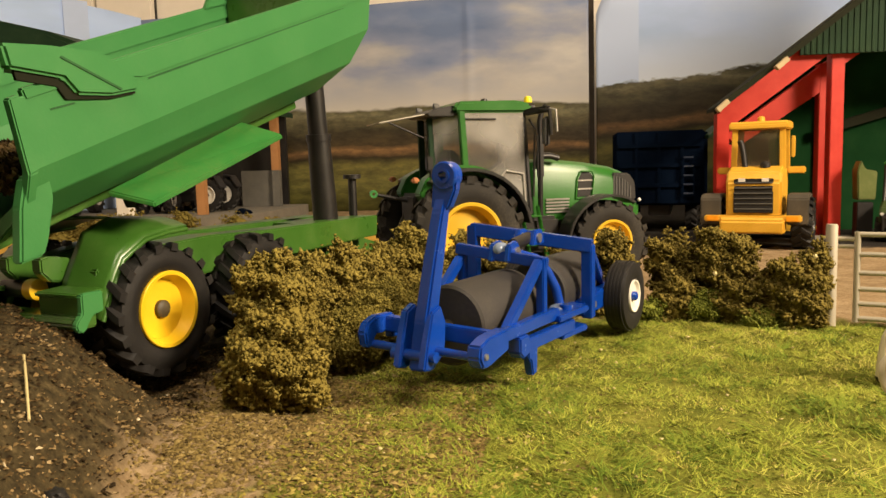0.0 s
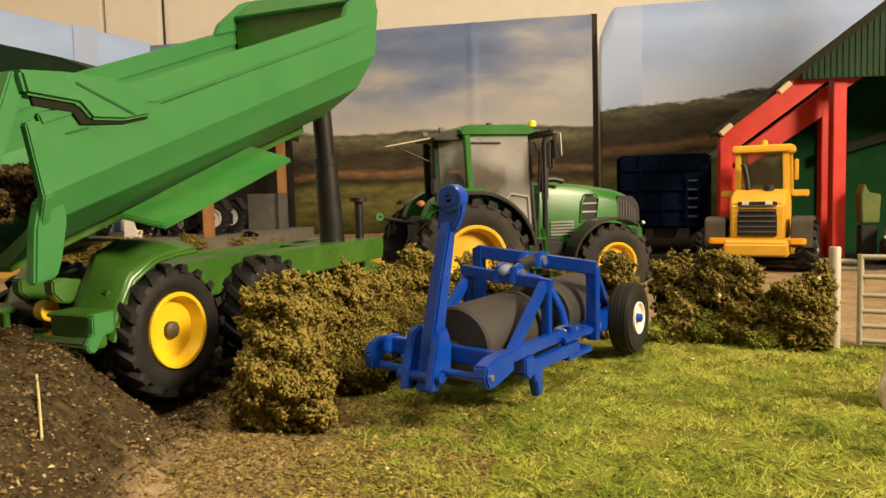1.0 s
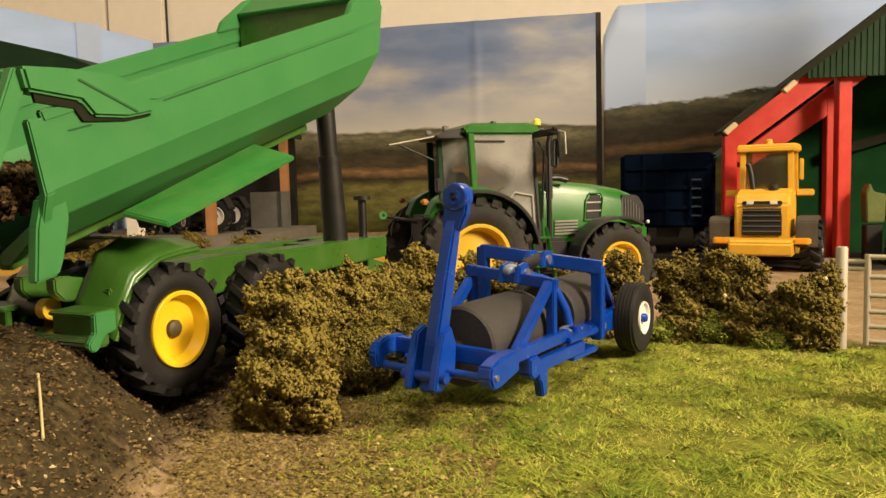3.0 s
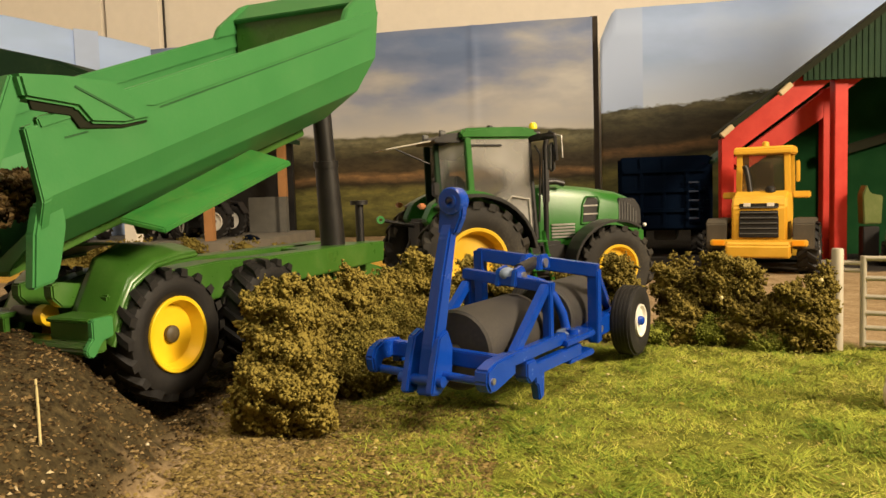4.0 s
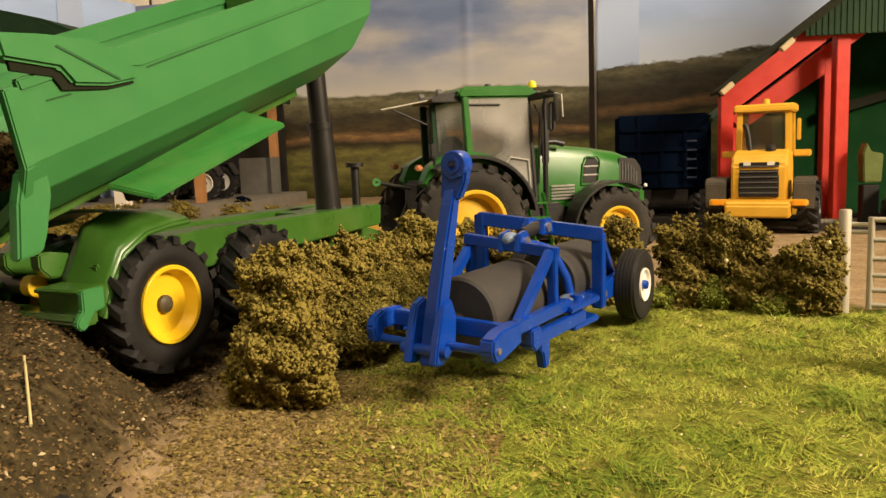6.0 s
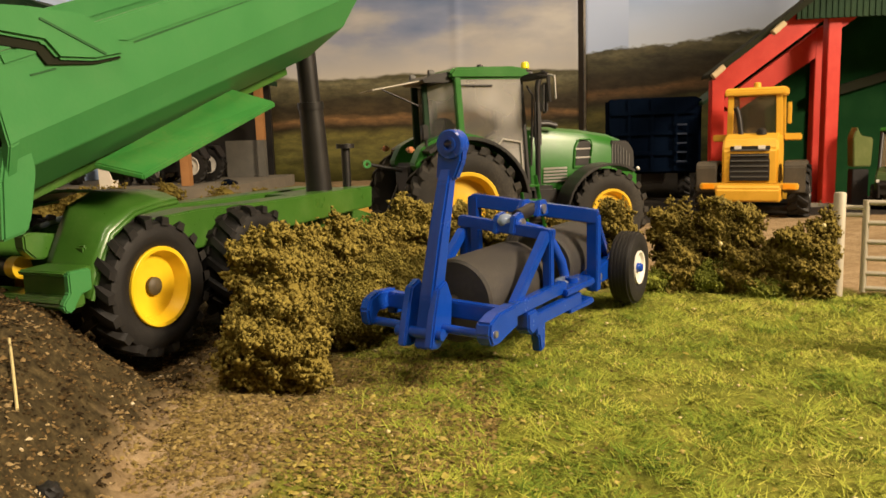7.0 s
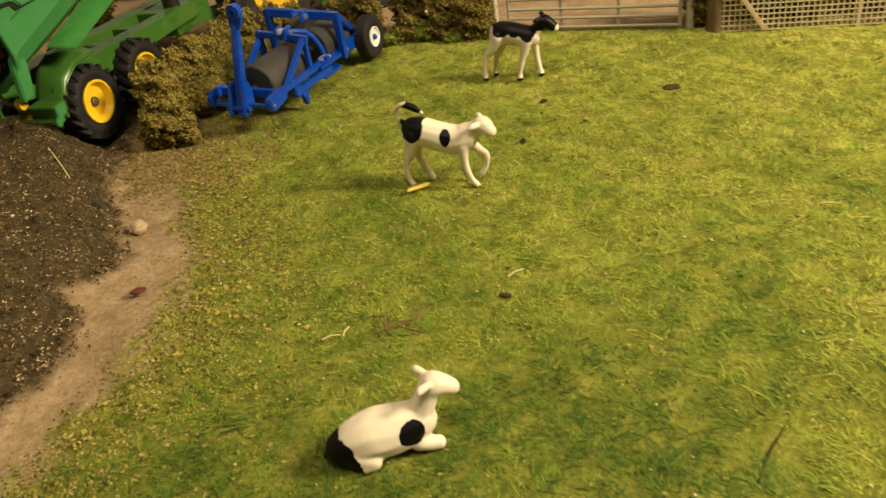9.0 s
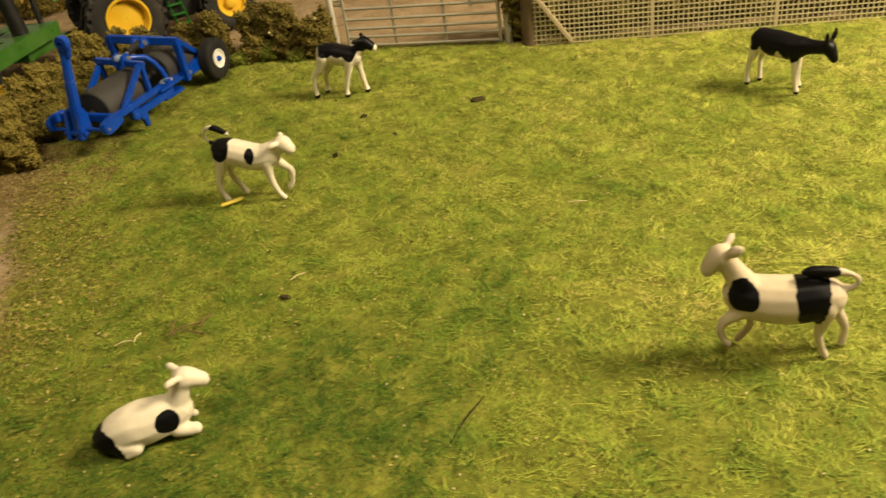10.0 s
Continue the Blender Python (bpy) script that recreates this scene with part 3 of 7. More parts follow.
def pasture_grass(tufts, per, strands):
    """Fibres in tufts that share a lean, a length and a tone."""
    rng = np.random.default_rng(77)
    tx, ty = rng.uniform(0.08, 0.82, tufts), rng.uniform(-0.13, 0.545, tufts)
    keep = zones(tx, ty)[0] ** 0.6 * ramp01(tx + 0.008 * wob(tx, ty, 150.0, 0.9) - np.interp(ty, PATH_Y, PATH_R), 0.002, 0.050 - 0.024 * ramp01(ty, 0.36, 0.40)) * np.where(ty < 0.05, 0.75, 1.0) > rng.uniform(0, 1, tufts)
    tx, ty = tx[keep], ty[keep]
    n = len(tx)
    lush = wob(tx, ty, 27.0, 4.0) * 0.5 + wob(tx, ty, 71.0, 1.3) * 0.5 + wob(tx, ty, 205.0, 3.1) * 0.4 + wob(tx, ty, 610.0, 0.4) * 0.55 + rng.normal(0, 0.75, n)
    lean = rng.normal(0, 0.0024, (n, 2))
    side_turf = (tx - 0.366) * 0.80 - (ty - 0.124) * 0.60 + 0.004 * wob(tx, ty, 60.0, 1.0)
    side_turf = np.where(ty < 0.20, side_turf, -1)
    edge = np.exp(-np.maximum(0, tx - np.interp(ty, PATH_Y, PATH_R)) / 0.018)
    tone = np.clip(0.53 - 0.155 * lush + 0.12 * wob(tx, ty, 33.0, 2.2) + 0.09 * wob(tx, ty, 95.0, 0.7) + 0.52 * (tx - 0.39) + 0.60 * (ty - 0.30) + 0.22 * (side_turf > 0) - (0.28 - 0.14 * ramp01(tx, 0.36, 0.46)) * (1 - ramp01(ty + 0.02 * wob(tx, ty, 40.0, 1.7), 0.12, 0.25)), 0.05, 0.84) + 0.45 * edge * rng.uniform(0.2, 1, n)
    size = np.clip(0.85 + 0.40 * lush, 0.4, 1.7) * (1 - 0.45 * edge)
    k = np.repeat(np.arange(n), per)
    m = len(k)
    x, y = tx[k] + rng.normal(0, 0.0019, m), ty[k] + rng.normal(0, 0.0019, m)
    top = lean[k] + rng.normal(0, 0.0019, (m, 2))
    h = rng.uniform(0.0006, 0.0018, m) * size[k]
    a, w = rng.uniform(0, np.pi, m), rng.uniform(0.00018, 0.00036, m)
    g = height(x, y)
    dx, dy = np.cos(a) * w, np.sin(a) * w
    v = np.empty((m, 3, 3))
    v[:, 0] = np.stack((x - dx, y - dy, g - 0.0005), 1)
    v[:, 1] = np.stack((x + dx, y + dy, g - 0.0005), 1)
    v[:, 2] = np.stack((x + top[:, 0] * size[k], y + top[:, 1] * size[k], g + h), 1)
    # long fibres lying over the pile
    q = strands
    pick = rng.integers(0, n, q)
    px, py, turn, reach = tx[pick], ty[pick], rng.uniform(0, 2 * np.pi, q), rng.uniform(0.0016, 0.0046, q)
    ux, uy, z0, z1 = np.cos(turn), np.sin(turn), rng.uniform(0.0004, 0.0022, q), rng.uniform(0.0006, 0.0032, q)
    g0 = height(px, py)
    w2 = rng.uniform(0.00008, 0.00015, q)
    far = np.empty((q, 3, 3))
    far[:, 0] = np.stack((px - ux * reach - uy * w2, py - uy * reach + ux * w2, g0 + z0), 1)
    far[:, 1] = np.stack((px - ux * reach + uy * w2, py - uy * reach - ux * w2, g0 + z0), 1)
    far[:, 2] = np.stack((px + ux * reach, py + uy * reach, g0 + z1), 1)
    v = np.concatenate((v, far))
    k = np.concatenate((k, pick))
    m += q
    me = bpy.data.meshes.new("pasture_grass")
    me.vertices.add(m * 3)
    me.vertices.foreach_set("co", v.reshape(-1).astype(np.float32))
    me.loops.add(m * 3)
    me.loops.foreach_set("vertex_index", np.arange(m * 3, dtype=np.int32))
    me.polygons.add(m)
    me.polygons.foreach_set("loop_start", np.arange(0, m * 3, 3, dtype=np.int32))
    me.update(calc_edges=True)
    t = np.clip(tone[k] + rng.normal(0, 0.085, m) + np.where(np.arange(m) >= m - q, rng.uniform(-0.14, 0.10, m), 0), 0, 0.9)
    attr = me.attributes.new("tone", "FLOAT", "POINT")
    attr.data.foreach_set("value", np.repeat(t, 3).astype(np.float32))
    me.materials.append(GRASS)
    return tagged(new("pasture_grass", me), "short yellow-green static grass, worn and patchy, over the pasture", "grass", kind="stuff")


def crumbs(size0, size1, flat=0.6, sink=0.2, under=True):
    def shape(rng, n, x, y):
        oct_v = np.array([(1, 0, 0), (0, 1, 0), (-1, 0, 0), (0, -1, 0), (0, 0, 1), (0, 0, -1)], float)
        s = rng.uniform(size0, size1, n) * rng.uniform(0.6, 1.0, n)
        v = oct_v[None] * rng.uniform(0.55, 1.45, (n, 6, 1)) * s[:, None, None] * np.array((1, 1, flat))
        v = v + rng.normal(0, 0.25, (n, 6, 3)) * s[:, None, None]
        v[:, :, 2] += s[:, None] * sink
        top = [(0, 1, 4), (1, 2, 4), (2, 3, 4), (3, 0, 4)]
        if not under:
            return v[:, :5], top
        return v, top + [(1, 0, 5), (2, 1, 5), (3, 2, 5), (0, 3, 5)]
    return shape


def slivers(len0, len1):
    """Flat chips, four times as long as wide, lying at all angles."""
    def shape(rng, n, x, y):
        l = rng.uniform(len0, len1, n)
        a = rng.uniform(0, 2 * np.pi, n)
        u = np.stack((np.cos(a), np.sin(a), rng.normal(0, 0.35, n)), 1) * l[:, None]
        w = np.stack((-np.sin(a), np.cos(a), rng.normal(0, 0.5, n)), 1) * (l * rng.uniform(0.10, 0.24, n))[:, None]
        up = np.array((0, 0, 1.0)) * (0.0005 + 0.25 * l)[:, None]
        v = np.stack((-u, w, u, -w, up * 0.8), 1) + up[:, None, :]
        return v, [(0, 3, 4), (3, 2, 4), (2, 1, 4), (1, 0, 4)]
    return shape


pasture_grass(35000, 22, 13000)
scatter("muck_crumbs", 95000, -0.05, 0.17, 0.12, 0.47, lambda x, y: zones(x, y)[1], crumbs(0.0003, 0.00085, 0.6, 0.1, False), MUCK,
        "dark brown crumbly muck and soil with pale flecks")
scatter("muck_chips", 2800, -0.02, 0.17, 0.14, 0.37, lambda x, y: 0.8 * zones(x, y)[1] * (1 - ramp01(y + 0.02 * wob(x, y, 90.0, 0.5), 0.30, 0.37)), slivers(0.0004, 0.0011), CHIP,
        "pale straw and chaff chips strewn through the muck")
scatter("path_grit", 130000, 0.05, 0.34, 0.05, 0.53, lambda x, y: np.clip(0.6 * (zones(x, y)[1] < 0.5) * np.exp(-np.abs(x - np.interp(y, PATH_Y, PATH_R) - 0.014) / 0.024) * (np.maximum(0.07, ramp01(y, 0.33, 0.38)) + 0.75 * (1 - ramp01(y, 0.30, 0.35)) * ramp01(x + 0.006 * wob(x, y, 170.0) - np.interp(y, PATH_Y, PATH_R), -0.010, 0.002)), 0, 1), crumbs(0.0003, 0.0009, 0.4, 0.1, False), GRIT,
        "brown grit strewn along the edge of the sandy path")
scatter("heap_litter", 36000, 0.095, 0.215, 0.325, 0.435, lambda x, y: 0.9 * ramp01(y + 0.012 * wob(x, y, 120.0, 0.3), 0.332, 0.372) * (zones(x, y)[1] < 0.6), crumbs(0.0003, 0.0010, 0.45, 0.2, False), LITTER,
        "brown and olive crumbs littered before the hedge")
scatter("turf_crumbs", 170000, 0.08, 0.46, -0.05, 0.53, lambda x, y: (zones(x, y)[1] < 0.5) * np.clip(0.75 * ramp01(x + 0.006 * wob(x, y, 170.0) - np.interp(y, PATH_Y, PATH_R), -0.003, 0.006) * np.exp(-np.abs(x - np.interp(y, PATH_Y, PATH_R) - 0.020) / 0.026) * (1 - 0.55 * ramp01(y, 0.36, 0.40)) + 0.02 * zones(x, y)[0], 0, 1), crumbs(0.0004, 0.0010, 0.4, 0.7, False), TURF,
        "dark green and brown turf crumbs between path and grass")
scatter("scatter_flecks", 3800, 0.12, 0.70, -0.10, 0.52, lambda x, y: 0.5 * zones(x, y)[0], crumbs(0.0003, 0.0007, 0.5, 1.6), STRAW,
        "tiny pale straw-coloured flecks lying in the grass")


# ---------------------------------------------------------------- printed backdrop sheets
def sheet(name, a, b, z0, za, zb, material, label, cut=0.0, bend=0.004, peel=0.0, fold=0.0):
    bm = bmesh.new()
    a, b = Vector((*a, 0)), Vector((*b, 0))
    d = b - a
    side = Vector((d.y, -d.x, 0)).normalized()
    nu, nv = 180, 8
    rows = []
    for i in range(nu + 1):
        u = i / nu
        top = za + (zb - za) * u
        if cut and u * d.length < cut:
            top -= (cut - u * d.length) ** 1.4 * 9
        col = []
        for k in range(nv + 1):
            v = k / nv
            off = bend * math.sin(u * 9.0 + 1.0) * v + bend * 0.6 * math.sin(u * 23.0) * v + peel * max(0, u - 0.93) * v * 8 + fold * math.exp(-((a.x + d.x * u - 0.118) / 0.006) ** 2) * v ** 1.5
            col.append(bm.verts.new(a + d * u + side * off + Vector((0, 0, z0 + (top - z0) * v))))
        rows.append(col)
    for p, q in zip(rows, rows[1:]):
        for k in range(nv):
            bm.faces.new((p[k], q[k], q[k + 1], p[k + 1]))
    ob = part(name, bm, material, None, label, True, 1)
    mod = ob.modifiers.new("paper", "SOLIDIFY")
    mod.thickness, mod.offset = 0.0003, 0
    return tagged(ob, label, "backdrop", kind="structure")


sheet("backdrop_1", (-0.40, 1.365), (0.292, 1.36), 0.0, 0.302, 0.311, landscape("printed_hills", 0.150, 3.1, (0.62, 0.60, 0.56), 1.05, 0.0, 0.86),
      "printed paper landscape with clouds and hills", 0, 0.003, 0.006, 0.0035)
sheet("backdrop_2", (0.302, 1.352), (1.09, 1.34), 0.0, 0.316, 0.33, landscape("printed_woods", 0.172, 8.4, (0.46, 0.52, 0.64), 0.72, 0.55, 1.30, 0.085, 0.30, 0.010, 0.65, 0.361),
      "printed paper landscape with dark wooded ridge under grey sky", 0.022, 0.003)
sheet("backdrop_3", (-0.63, 0.98), (-0.385, 1.355), 0.0, 0.345, 0.304, landscape("printed_sky", -0.1, 5.7, (0.32, 0.46, 0.80), 1.0, 1.0, 1.5, 0.0, 0.0, 0.0, 0.8),
      "printed paper sheet of pale blue sky", 0, 0.002)
part("overlap_strip", box(bmesh.new(), -0.018, 0.018, -0.0026, -0.002, 0.24, 0.317, 0), painted("pale_print_blue", (0.48, 0.60, 0.88), 0.4, 0.02, vary=0.25), None, "", False, 1).matrix_basis = pose(-0.4405, 1.2685, 0, 0, 0, 56.8)
tagged(bpy.data.objects["overlap_strip"], "paler strip of printed sky paper taped over the joint", "paper strip")


# ---------------------------------------------------------------- tipping trailer
def tipping_trailer():
    t = thing("tipping_trailer", (0.0876, 0.4246, 0.0), "green two-axle tipping trailer with raised body and yellow wheels", "trailer", "", 73)
    HW = 34.0
    # the raised body, in its own tipped frame hung from the rear hinge
    body = new("body")
    body.parent = t
    body.matrix_basis = pose(-0.035, 0, 0.042, 0, -22.5, 0)
    tagged(body, "green tipped body with folded sides and open tail")
    bm = bmesh.new()
    order = [(1, 3), (1, 2), (1, 1), (1, 0), (-1, 0), (-1, 1), (-1, 2), (-1, 3)]
    tail = ((-6, 19, 15.5), (-3, 31.5, 24.3), (0, HW, 31.2), (4, HW, 48.2))      # floor, lower fold, upper fold, rail
    nose = ((149, 19, 3.0), (160, 31.0, 10.6), (175.5, HW + 0.3, 20.4), (185.5, HW + 0.6, 36.8))
    rows = [[bm.verts.new((e[i][0], s * e[i][1], e[i][2])) for s, i in order] for e in (tail, nose)]
    for i in range(7):
        bm.faces.new((rows[0][i], rows[0][i + 1], rows[1][i + 1], rows[1][i]))
    bm.faces.new(rows[1])
    shell = part("tub", bm, GREEN, body, "")
    mod = shell.modifiers.new("plate", "SOLIDIFY")
    mod.thickness, mod.offset = 0.0015, 0.0
    bv = shell.modifiers.new("edge", "BEVEL")
    bv.width, bv.segments, bv.limit_method = 0.0004, 2, "ANGLE"
    for s in (-1, 1):
        bm = bmesh.new()      # band along the top, its lower edge a thin step with painted shade
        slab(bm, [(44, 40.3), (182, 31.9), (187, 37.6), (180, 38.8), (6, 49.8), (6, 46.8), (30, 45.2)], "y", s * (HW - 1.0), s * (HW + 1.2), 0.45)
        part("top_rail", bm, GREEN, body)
        # dark green line painted as the shade under the band's edge
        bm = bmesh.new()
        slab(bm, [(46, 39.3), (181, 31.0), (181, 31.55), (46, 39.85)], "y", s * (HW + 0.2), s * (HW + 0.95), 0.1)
        part("step_shade", bm, GREEN_SHADE, body)
        bm = bmesh.new()      # raised corner by the headboard
        slab(bm, [(158, 39.6), (163, 43.6), (182, 48.4), (189, 48.4), (186.5, 37)], "y", s * (HW - 2.0), s * (HW + 0.6), 0.4)
        part("corner_plate", bm, GREEN, body)
        bm = bmesh.new()      # tail post, a flange round the open end
        slab(bm, [(s * (HW + 1.4), 48.8), (s * (HW + 1.4), 30.6), (s * 32.8, 23.0), (s * 20, 14.2), (s * 16, 14.2), (s * 16, 17.0), (s * 31.0, 25.4), (s * (HW - 1.2), 31.8), (s * (HW - 1.2), 48.8)], "x", -1.6, 1.6, 0.4)
        for v in bm.verts:
            v.co.x += (v.co.z - 31.2) * (0.24 if v.co.z > 31.2 else 0.38)
            if v.co.z > 43.0:
                v.co.x -= 0.9
        part("tail_post", bm, GREEN, body)
        bm = bmesh.new()      # leg down to the hinge
        slab(bm, [(-1.5, 30), (-6, 24), (-12.4, 11.8), (-5.4, 10.6), (-2.4, 13.6), (3.6, 22.0), (6, 30)], "y", s * 29.5, s * 33.2, 0.6)
        part("hinge_leg", bm, GREEN, body)
        bm = bmesh.new()      # tailgate arm
        slab(bm, [(4.8, 61.1), (17.3, 57.0), (32.9, 50.6), (35.7, 46.4), (41.0, 41.0), (39.6, 38.1), (30, 39.8), (19.6, 43.6), (17.4, 48.6), (4.0, 55.2)], "y", s * (HW - 4.0), s * (HW + 3.0), 0.8)
        part("tailgate_arm", bm, GREEN, body)
        # thin dark strip painted as the shade in the arm's groove
        bm = bmesh.new()
        slab(bm, [(18.2, 53.6), (19.0, 53.9), (33.8, 40.5), (33.0, 40.2)], "y", s * (HW + 2.6), s * (HW + 3.25), 0.12)
        part("arm_groove", bm, GREEN_SHADE, body)
        bm = bmesh.new()      # dark strip drawn as the arm's shadow on the side
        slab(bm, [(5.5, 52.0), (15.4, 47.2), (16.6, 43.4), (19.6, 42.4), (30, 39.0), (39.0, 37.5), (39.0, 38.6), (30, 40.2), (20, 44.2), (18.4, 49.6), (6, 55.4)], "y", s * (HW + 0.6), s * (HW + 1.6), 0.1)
        part("arm_shadow", bm, VERGE_AND_SHADE, body)
        bm = bmesh.new()      # dark strip, the painted shade of a crease in the side below the arm
        slab(bm, [(11.6, 42.4), (19.2, 41.4), (19.2, 41.9), (11.6, 42.9)], "y", s * (HW + 0.4), s * (HW + 0.95), 0.1)
        part("crease", bm, GREEN_SHADE, body)
        bm = bmesh.new()      # fender plate along the lower fold, slanting outwards
        corners = [(27.0, s * 24.0, 13.4), (91.5, s * 24.0, 10.2), (97.9, s * 35.0, 2.6), (31.6, s * 35.0, 7.6)]
        top = [bm.verts.new(p) for p in corners]
        low = [bm.verts.new((x - 0.4, y, z - 1.8)) for x, y, z in corners]
        bm.faces.new(top)
        bm.faces.new(low[::-1])
        for i in range(4):
            bm.faces.new((top[i], low[i], low[(i + 1) % 4], top[(i + 1) % 4]))
        bmesh.ops.bevel(bm, geom=bm.edges[:], offset=0.4, segments=2, affect="EDGES")
        part("fender_plate", bm, GREEN_DUSTY, body, "dusty green plate sprinkled with crumbs")
        bm = bmesh.new()
        slab(bm, [(34, 4.4), (52, 4.0), (34, 10)], "y", s * 20, s * 25, 0.3)
        part("gusset", bm, BLACK, body)
    part("headboard", slab(bmesh.new(), [(166, 16), (174.6, 43), (177.6, 43), (170, 16)], "y", -HW + 1.2, HW - 1.2, 0.4), GREEN_OLIVE, body)
    part("headboard_lip", slab(bmesh.new(), [(173.5, 42.4), (189, 47.0), (189, 48.4), (173, 44.4)], "y", -HW + 1.6, HW - 1.6, 0.4), GREEN, body)
    bm = bmesh.new()
    for y in (-11, 11):
        beam(bm, (-4, y, 12.6), (140, y, 0.6), 5, 4.2)
    part("runner", bm, GREEN_OLIVE, body)
    # tailgate, swung open from its pivots at the top of the arms
    gate = new("tailgate")
    gate.parent = t
    gate.matrix_basis = pose(-0.0525, 0, 0.0985, 0, 22, 0)
    tagged(gate, "swung-open green tailgate")
    part("panel", box(bmesh.new(), -1.2, 1.2, -HW + 0.8, HW - 0.8, -36, -1, 0.5), painted("gate_olive", (0.085, 0.105, 0.030), 0.5, 0.4), gate)
    bm = bmesh.new()
    for y0, y1, z0, z1 in ((-HW - 0.6, -HW + 3, -37, 1), (HW - 3, HW + 0.6, -37, 1), (-HW + 3, HW - 3, -1.8, 1), (-HW + 3, HW - 3, -37, -33.5)):
        box(bm, -2.4, 2.4, y0, y1, z0, z1, 0.5)
    part("frame", bm, GREEN, gate)
    # chassis: two long beams with cross members
    chassis = new("chassis")
    chassis.parent = t
    for y in (-13.0, 13.0):
        bm = bmesh.new()
        slab(bm, [(-18, 34), (146, 36.5), (147, 46), (60, 46.6), (30, 47.6), (6, 46.6), (-2, 45.6), (-18, 42)], "y", y - 4.2 if y > 0 else y - 7.5, y + 4.2 if y < 0 else y + 7.5, 0.5)
        part("long_beam", bm, GREEN_OLIVE, chassis)
    for x0, x1, z in ((46, 53, 44.5), (76, 83, 44.5), (104, 146, 45.5)):
        part("cross_member", box(bmesh.new(), x0, x1, -8.8, 8.8, z - 7, z, 0.4), GREEN_OLIVE, chassis)
    part("drawbar", slab(bmesh.new(), [(118, 26), (141, 26), (176, 22), (177, 28), (141, 37.4), (118, 37)], "y", -9, 9, 0.5), GREEN_OLIVE, chassis)
    part("tow_eye", lathe(bmesh.new(), [(22, 5.5), (27, 5.5), (27, 3), (22, 3)], 24, "z", True), BLACK, chassis).location = (0.182, 0, 0)
    bm = bmesh.new()
    rod(bm, (143, -9.5, 46), (143, -9.5, 65), 2.0)
    rod(bm, (143, -9.5, 63.6), (143, -9.5, 65.6), 4.2, seg=20)
    part("jack_pin", bm, BLACK, chassis, "", True)
    bm = bmesh.new()
    rod(bm, (119, -9.5, 46), (116, -9.5, 83), 5.6, 5.0, 24)
    rod(bm, (116.1, -9.5, 81), (115.9, -9.5, 84), 5.5, seg=24)
    part("ram_cylinder", bm, BLACK, t, "black telescopic tipping ram", True)
    part("ram_rod", rod(bmesh.new(), (116, -9.5, 83), (113, -9.5, 118), 4.3, 4.2, 24), BLACK, t, "", True)
    # rear mudguards over the last axle, shelf and bumper
    for s in (-1, 1):
        # a curved sheet that falls from the chassis to the rolled lip round the wheel
        inner = ((14, 54.0), (6, 54.8), (-3, 55.2), (-12.4, 51.6), (-16.2, 44.8), (-20.0, 37.8), (-23.6, 31.0))
        outer = ((14, 51.4), (6, 51.0), (-3.4, 49.6), (-12.4, 44.6), (-15.6, 39.2), (-18.6, 33.6), (-21.2, 28.0))
        bm = bmesh.new()
        rows = []
        for f in (0.0, 0.15, 0.3, 0.5, 0.7, 0.85, 1.0):
            rows.append([bm.verts.new((a + (c - a) * f, s * (9.5 + 15.5 * f), b + (d - b) * f + 1.0 * math.sin(math.pi * f))) for (a, b), (c, d) in zip(inner, outer)])
        for p, q in zip(rows, rows[1:]):
            for i in range(6):
                bm.faces.new((p[i], p[i + 1], q[i + 1], q[i]))
            bm.edges.get((p[3], q[3])).smooth = False      # pressed crease
        guard = part("mudguard", bm, GREEN_OLIVE, t, "", True)
        mod = guard.modifiers.new("sheet", "SOLIDIFY")
        mod.thickness, mod.offset = 0.0011, 1.0
        lip = bmesh.new()
        tube(lip, [(x, s * 25.2, z - 0.2) for x, z in outer], 0.75, 10)
        part("mudguard_lip", lip, GREEN_OLIVE, t, "", True)
        bm = bmesh.new()
        slab(bm, [(-23.4, 37.4), (-30.2, 37.4), (-30.7, 36.8), (-30.7, 31.8), (-32.2, 30.4), (-33.0, 28.9), (-32.6, 27.4), (-31.2, 26.7), (-29.7, 27.2), (-28.6, 29.0), (-27.0, 31.0), (-23.4, 31.8)], "y", s * 26.5, s * 28.6, 0.4)
        part("bumper_end", bm, GREEN, t)
        part("rear_shelf", slab(bmesh.new(), [(-21.0, 37.6), (-30.0, 37.2), (-30.7, 36.5), (-30.0, 35.8), (-21.0, 35.8)], "y", s * 9.5, s * 26.4, 0.4), GREEN_OLIVE, t)
        part("shelf_web", box(bmesh.new(), -29.2, -27.2, min(s * 9.8, s * 26.4), max(s * 9.8, s * 26.4), 28, 36.0, 0.3), GREEN_OLIVE, t)
    part("bumper_bar", slab(bmesh.new(), [(-24, 27.2), (-31, 27.2), (-32.3, 28.8), (-31.5, 30.8), (-24, 31.2)], "y", -26.4, 26.4, 0.6), GREEN_OLIVE, t)
    for y in (-14, 14):
        part("hinge_block", slab(bmesh.new(), [(-27, 42), (-24, 39), (-16, 38), (-16, 45), (-24, 46.5), (-27, 46)], "y", y * 0.5 - 2, y * 0.5 + 2, 0.5), GREEN_OLIVE, t)
    pin = part("tail_pin", lathe(bmesh.new(), [(-2.6, 2.6), (8, 2.6), (8.6, 2.0)], 20, "y"), BLACK, t, "black cross pin with a yellow collar", True)
    pin.location = (-0.0225, 0.005, 0.0362)
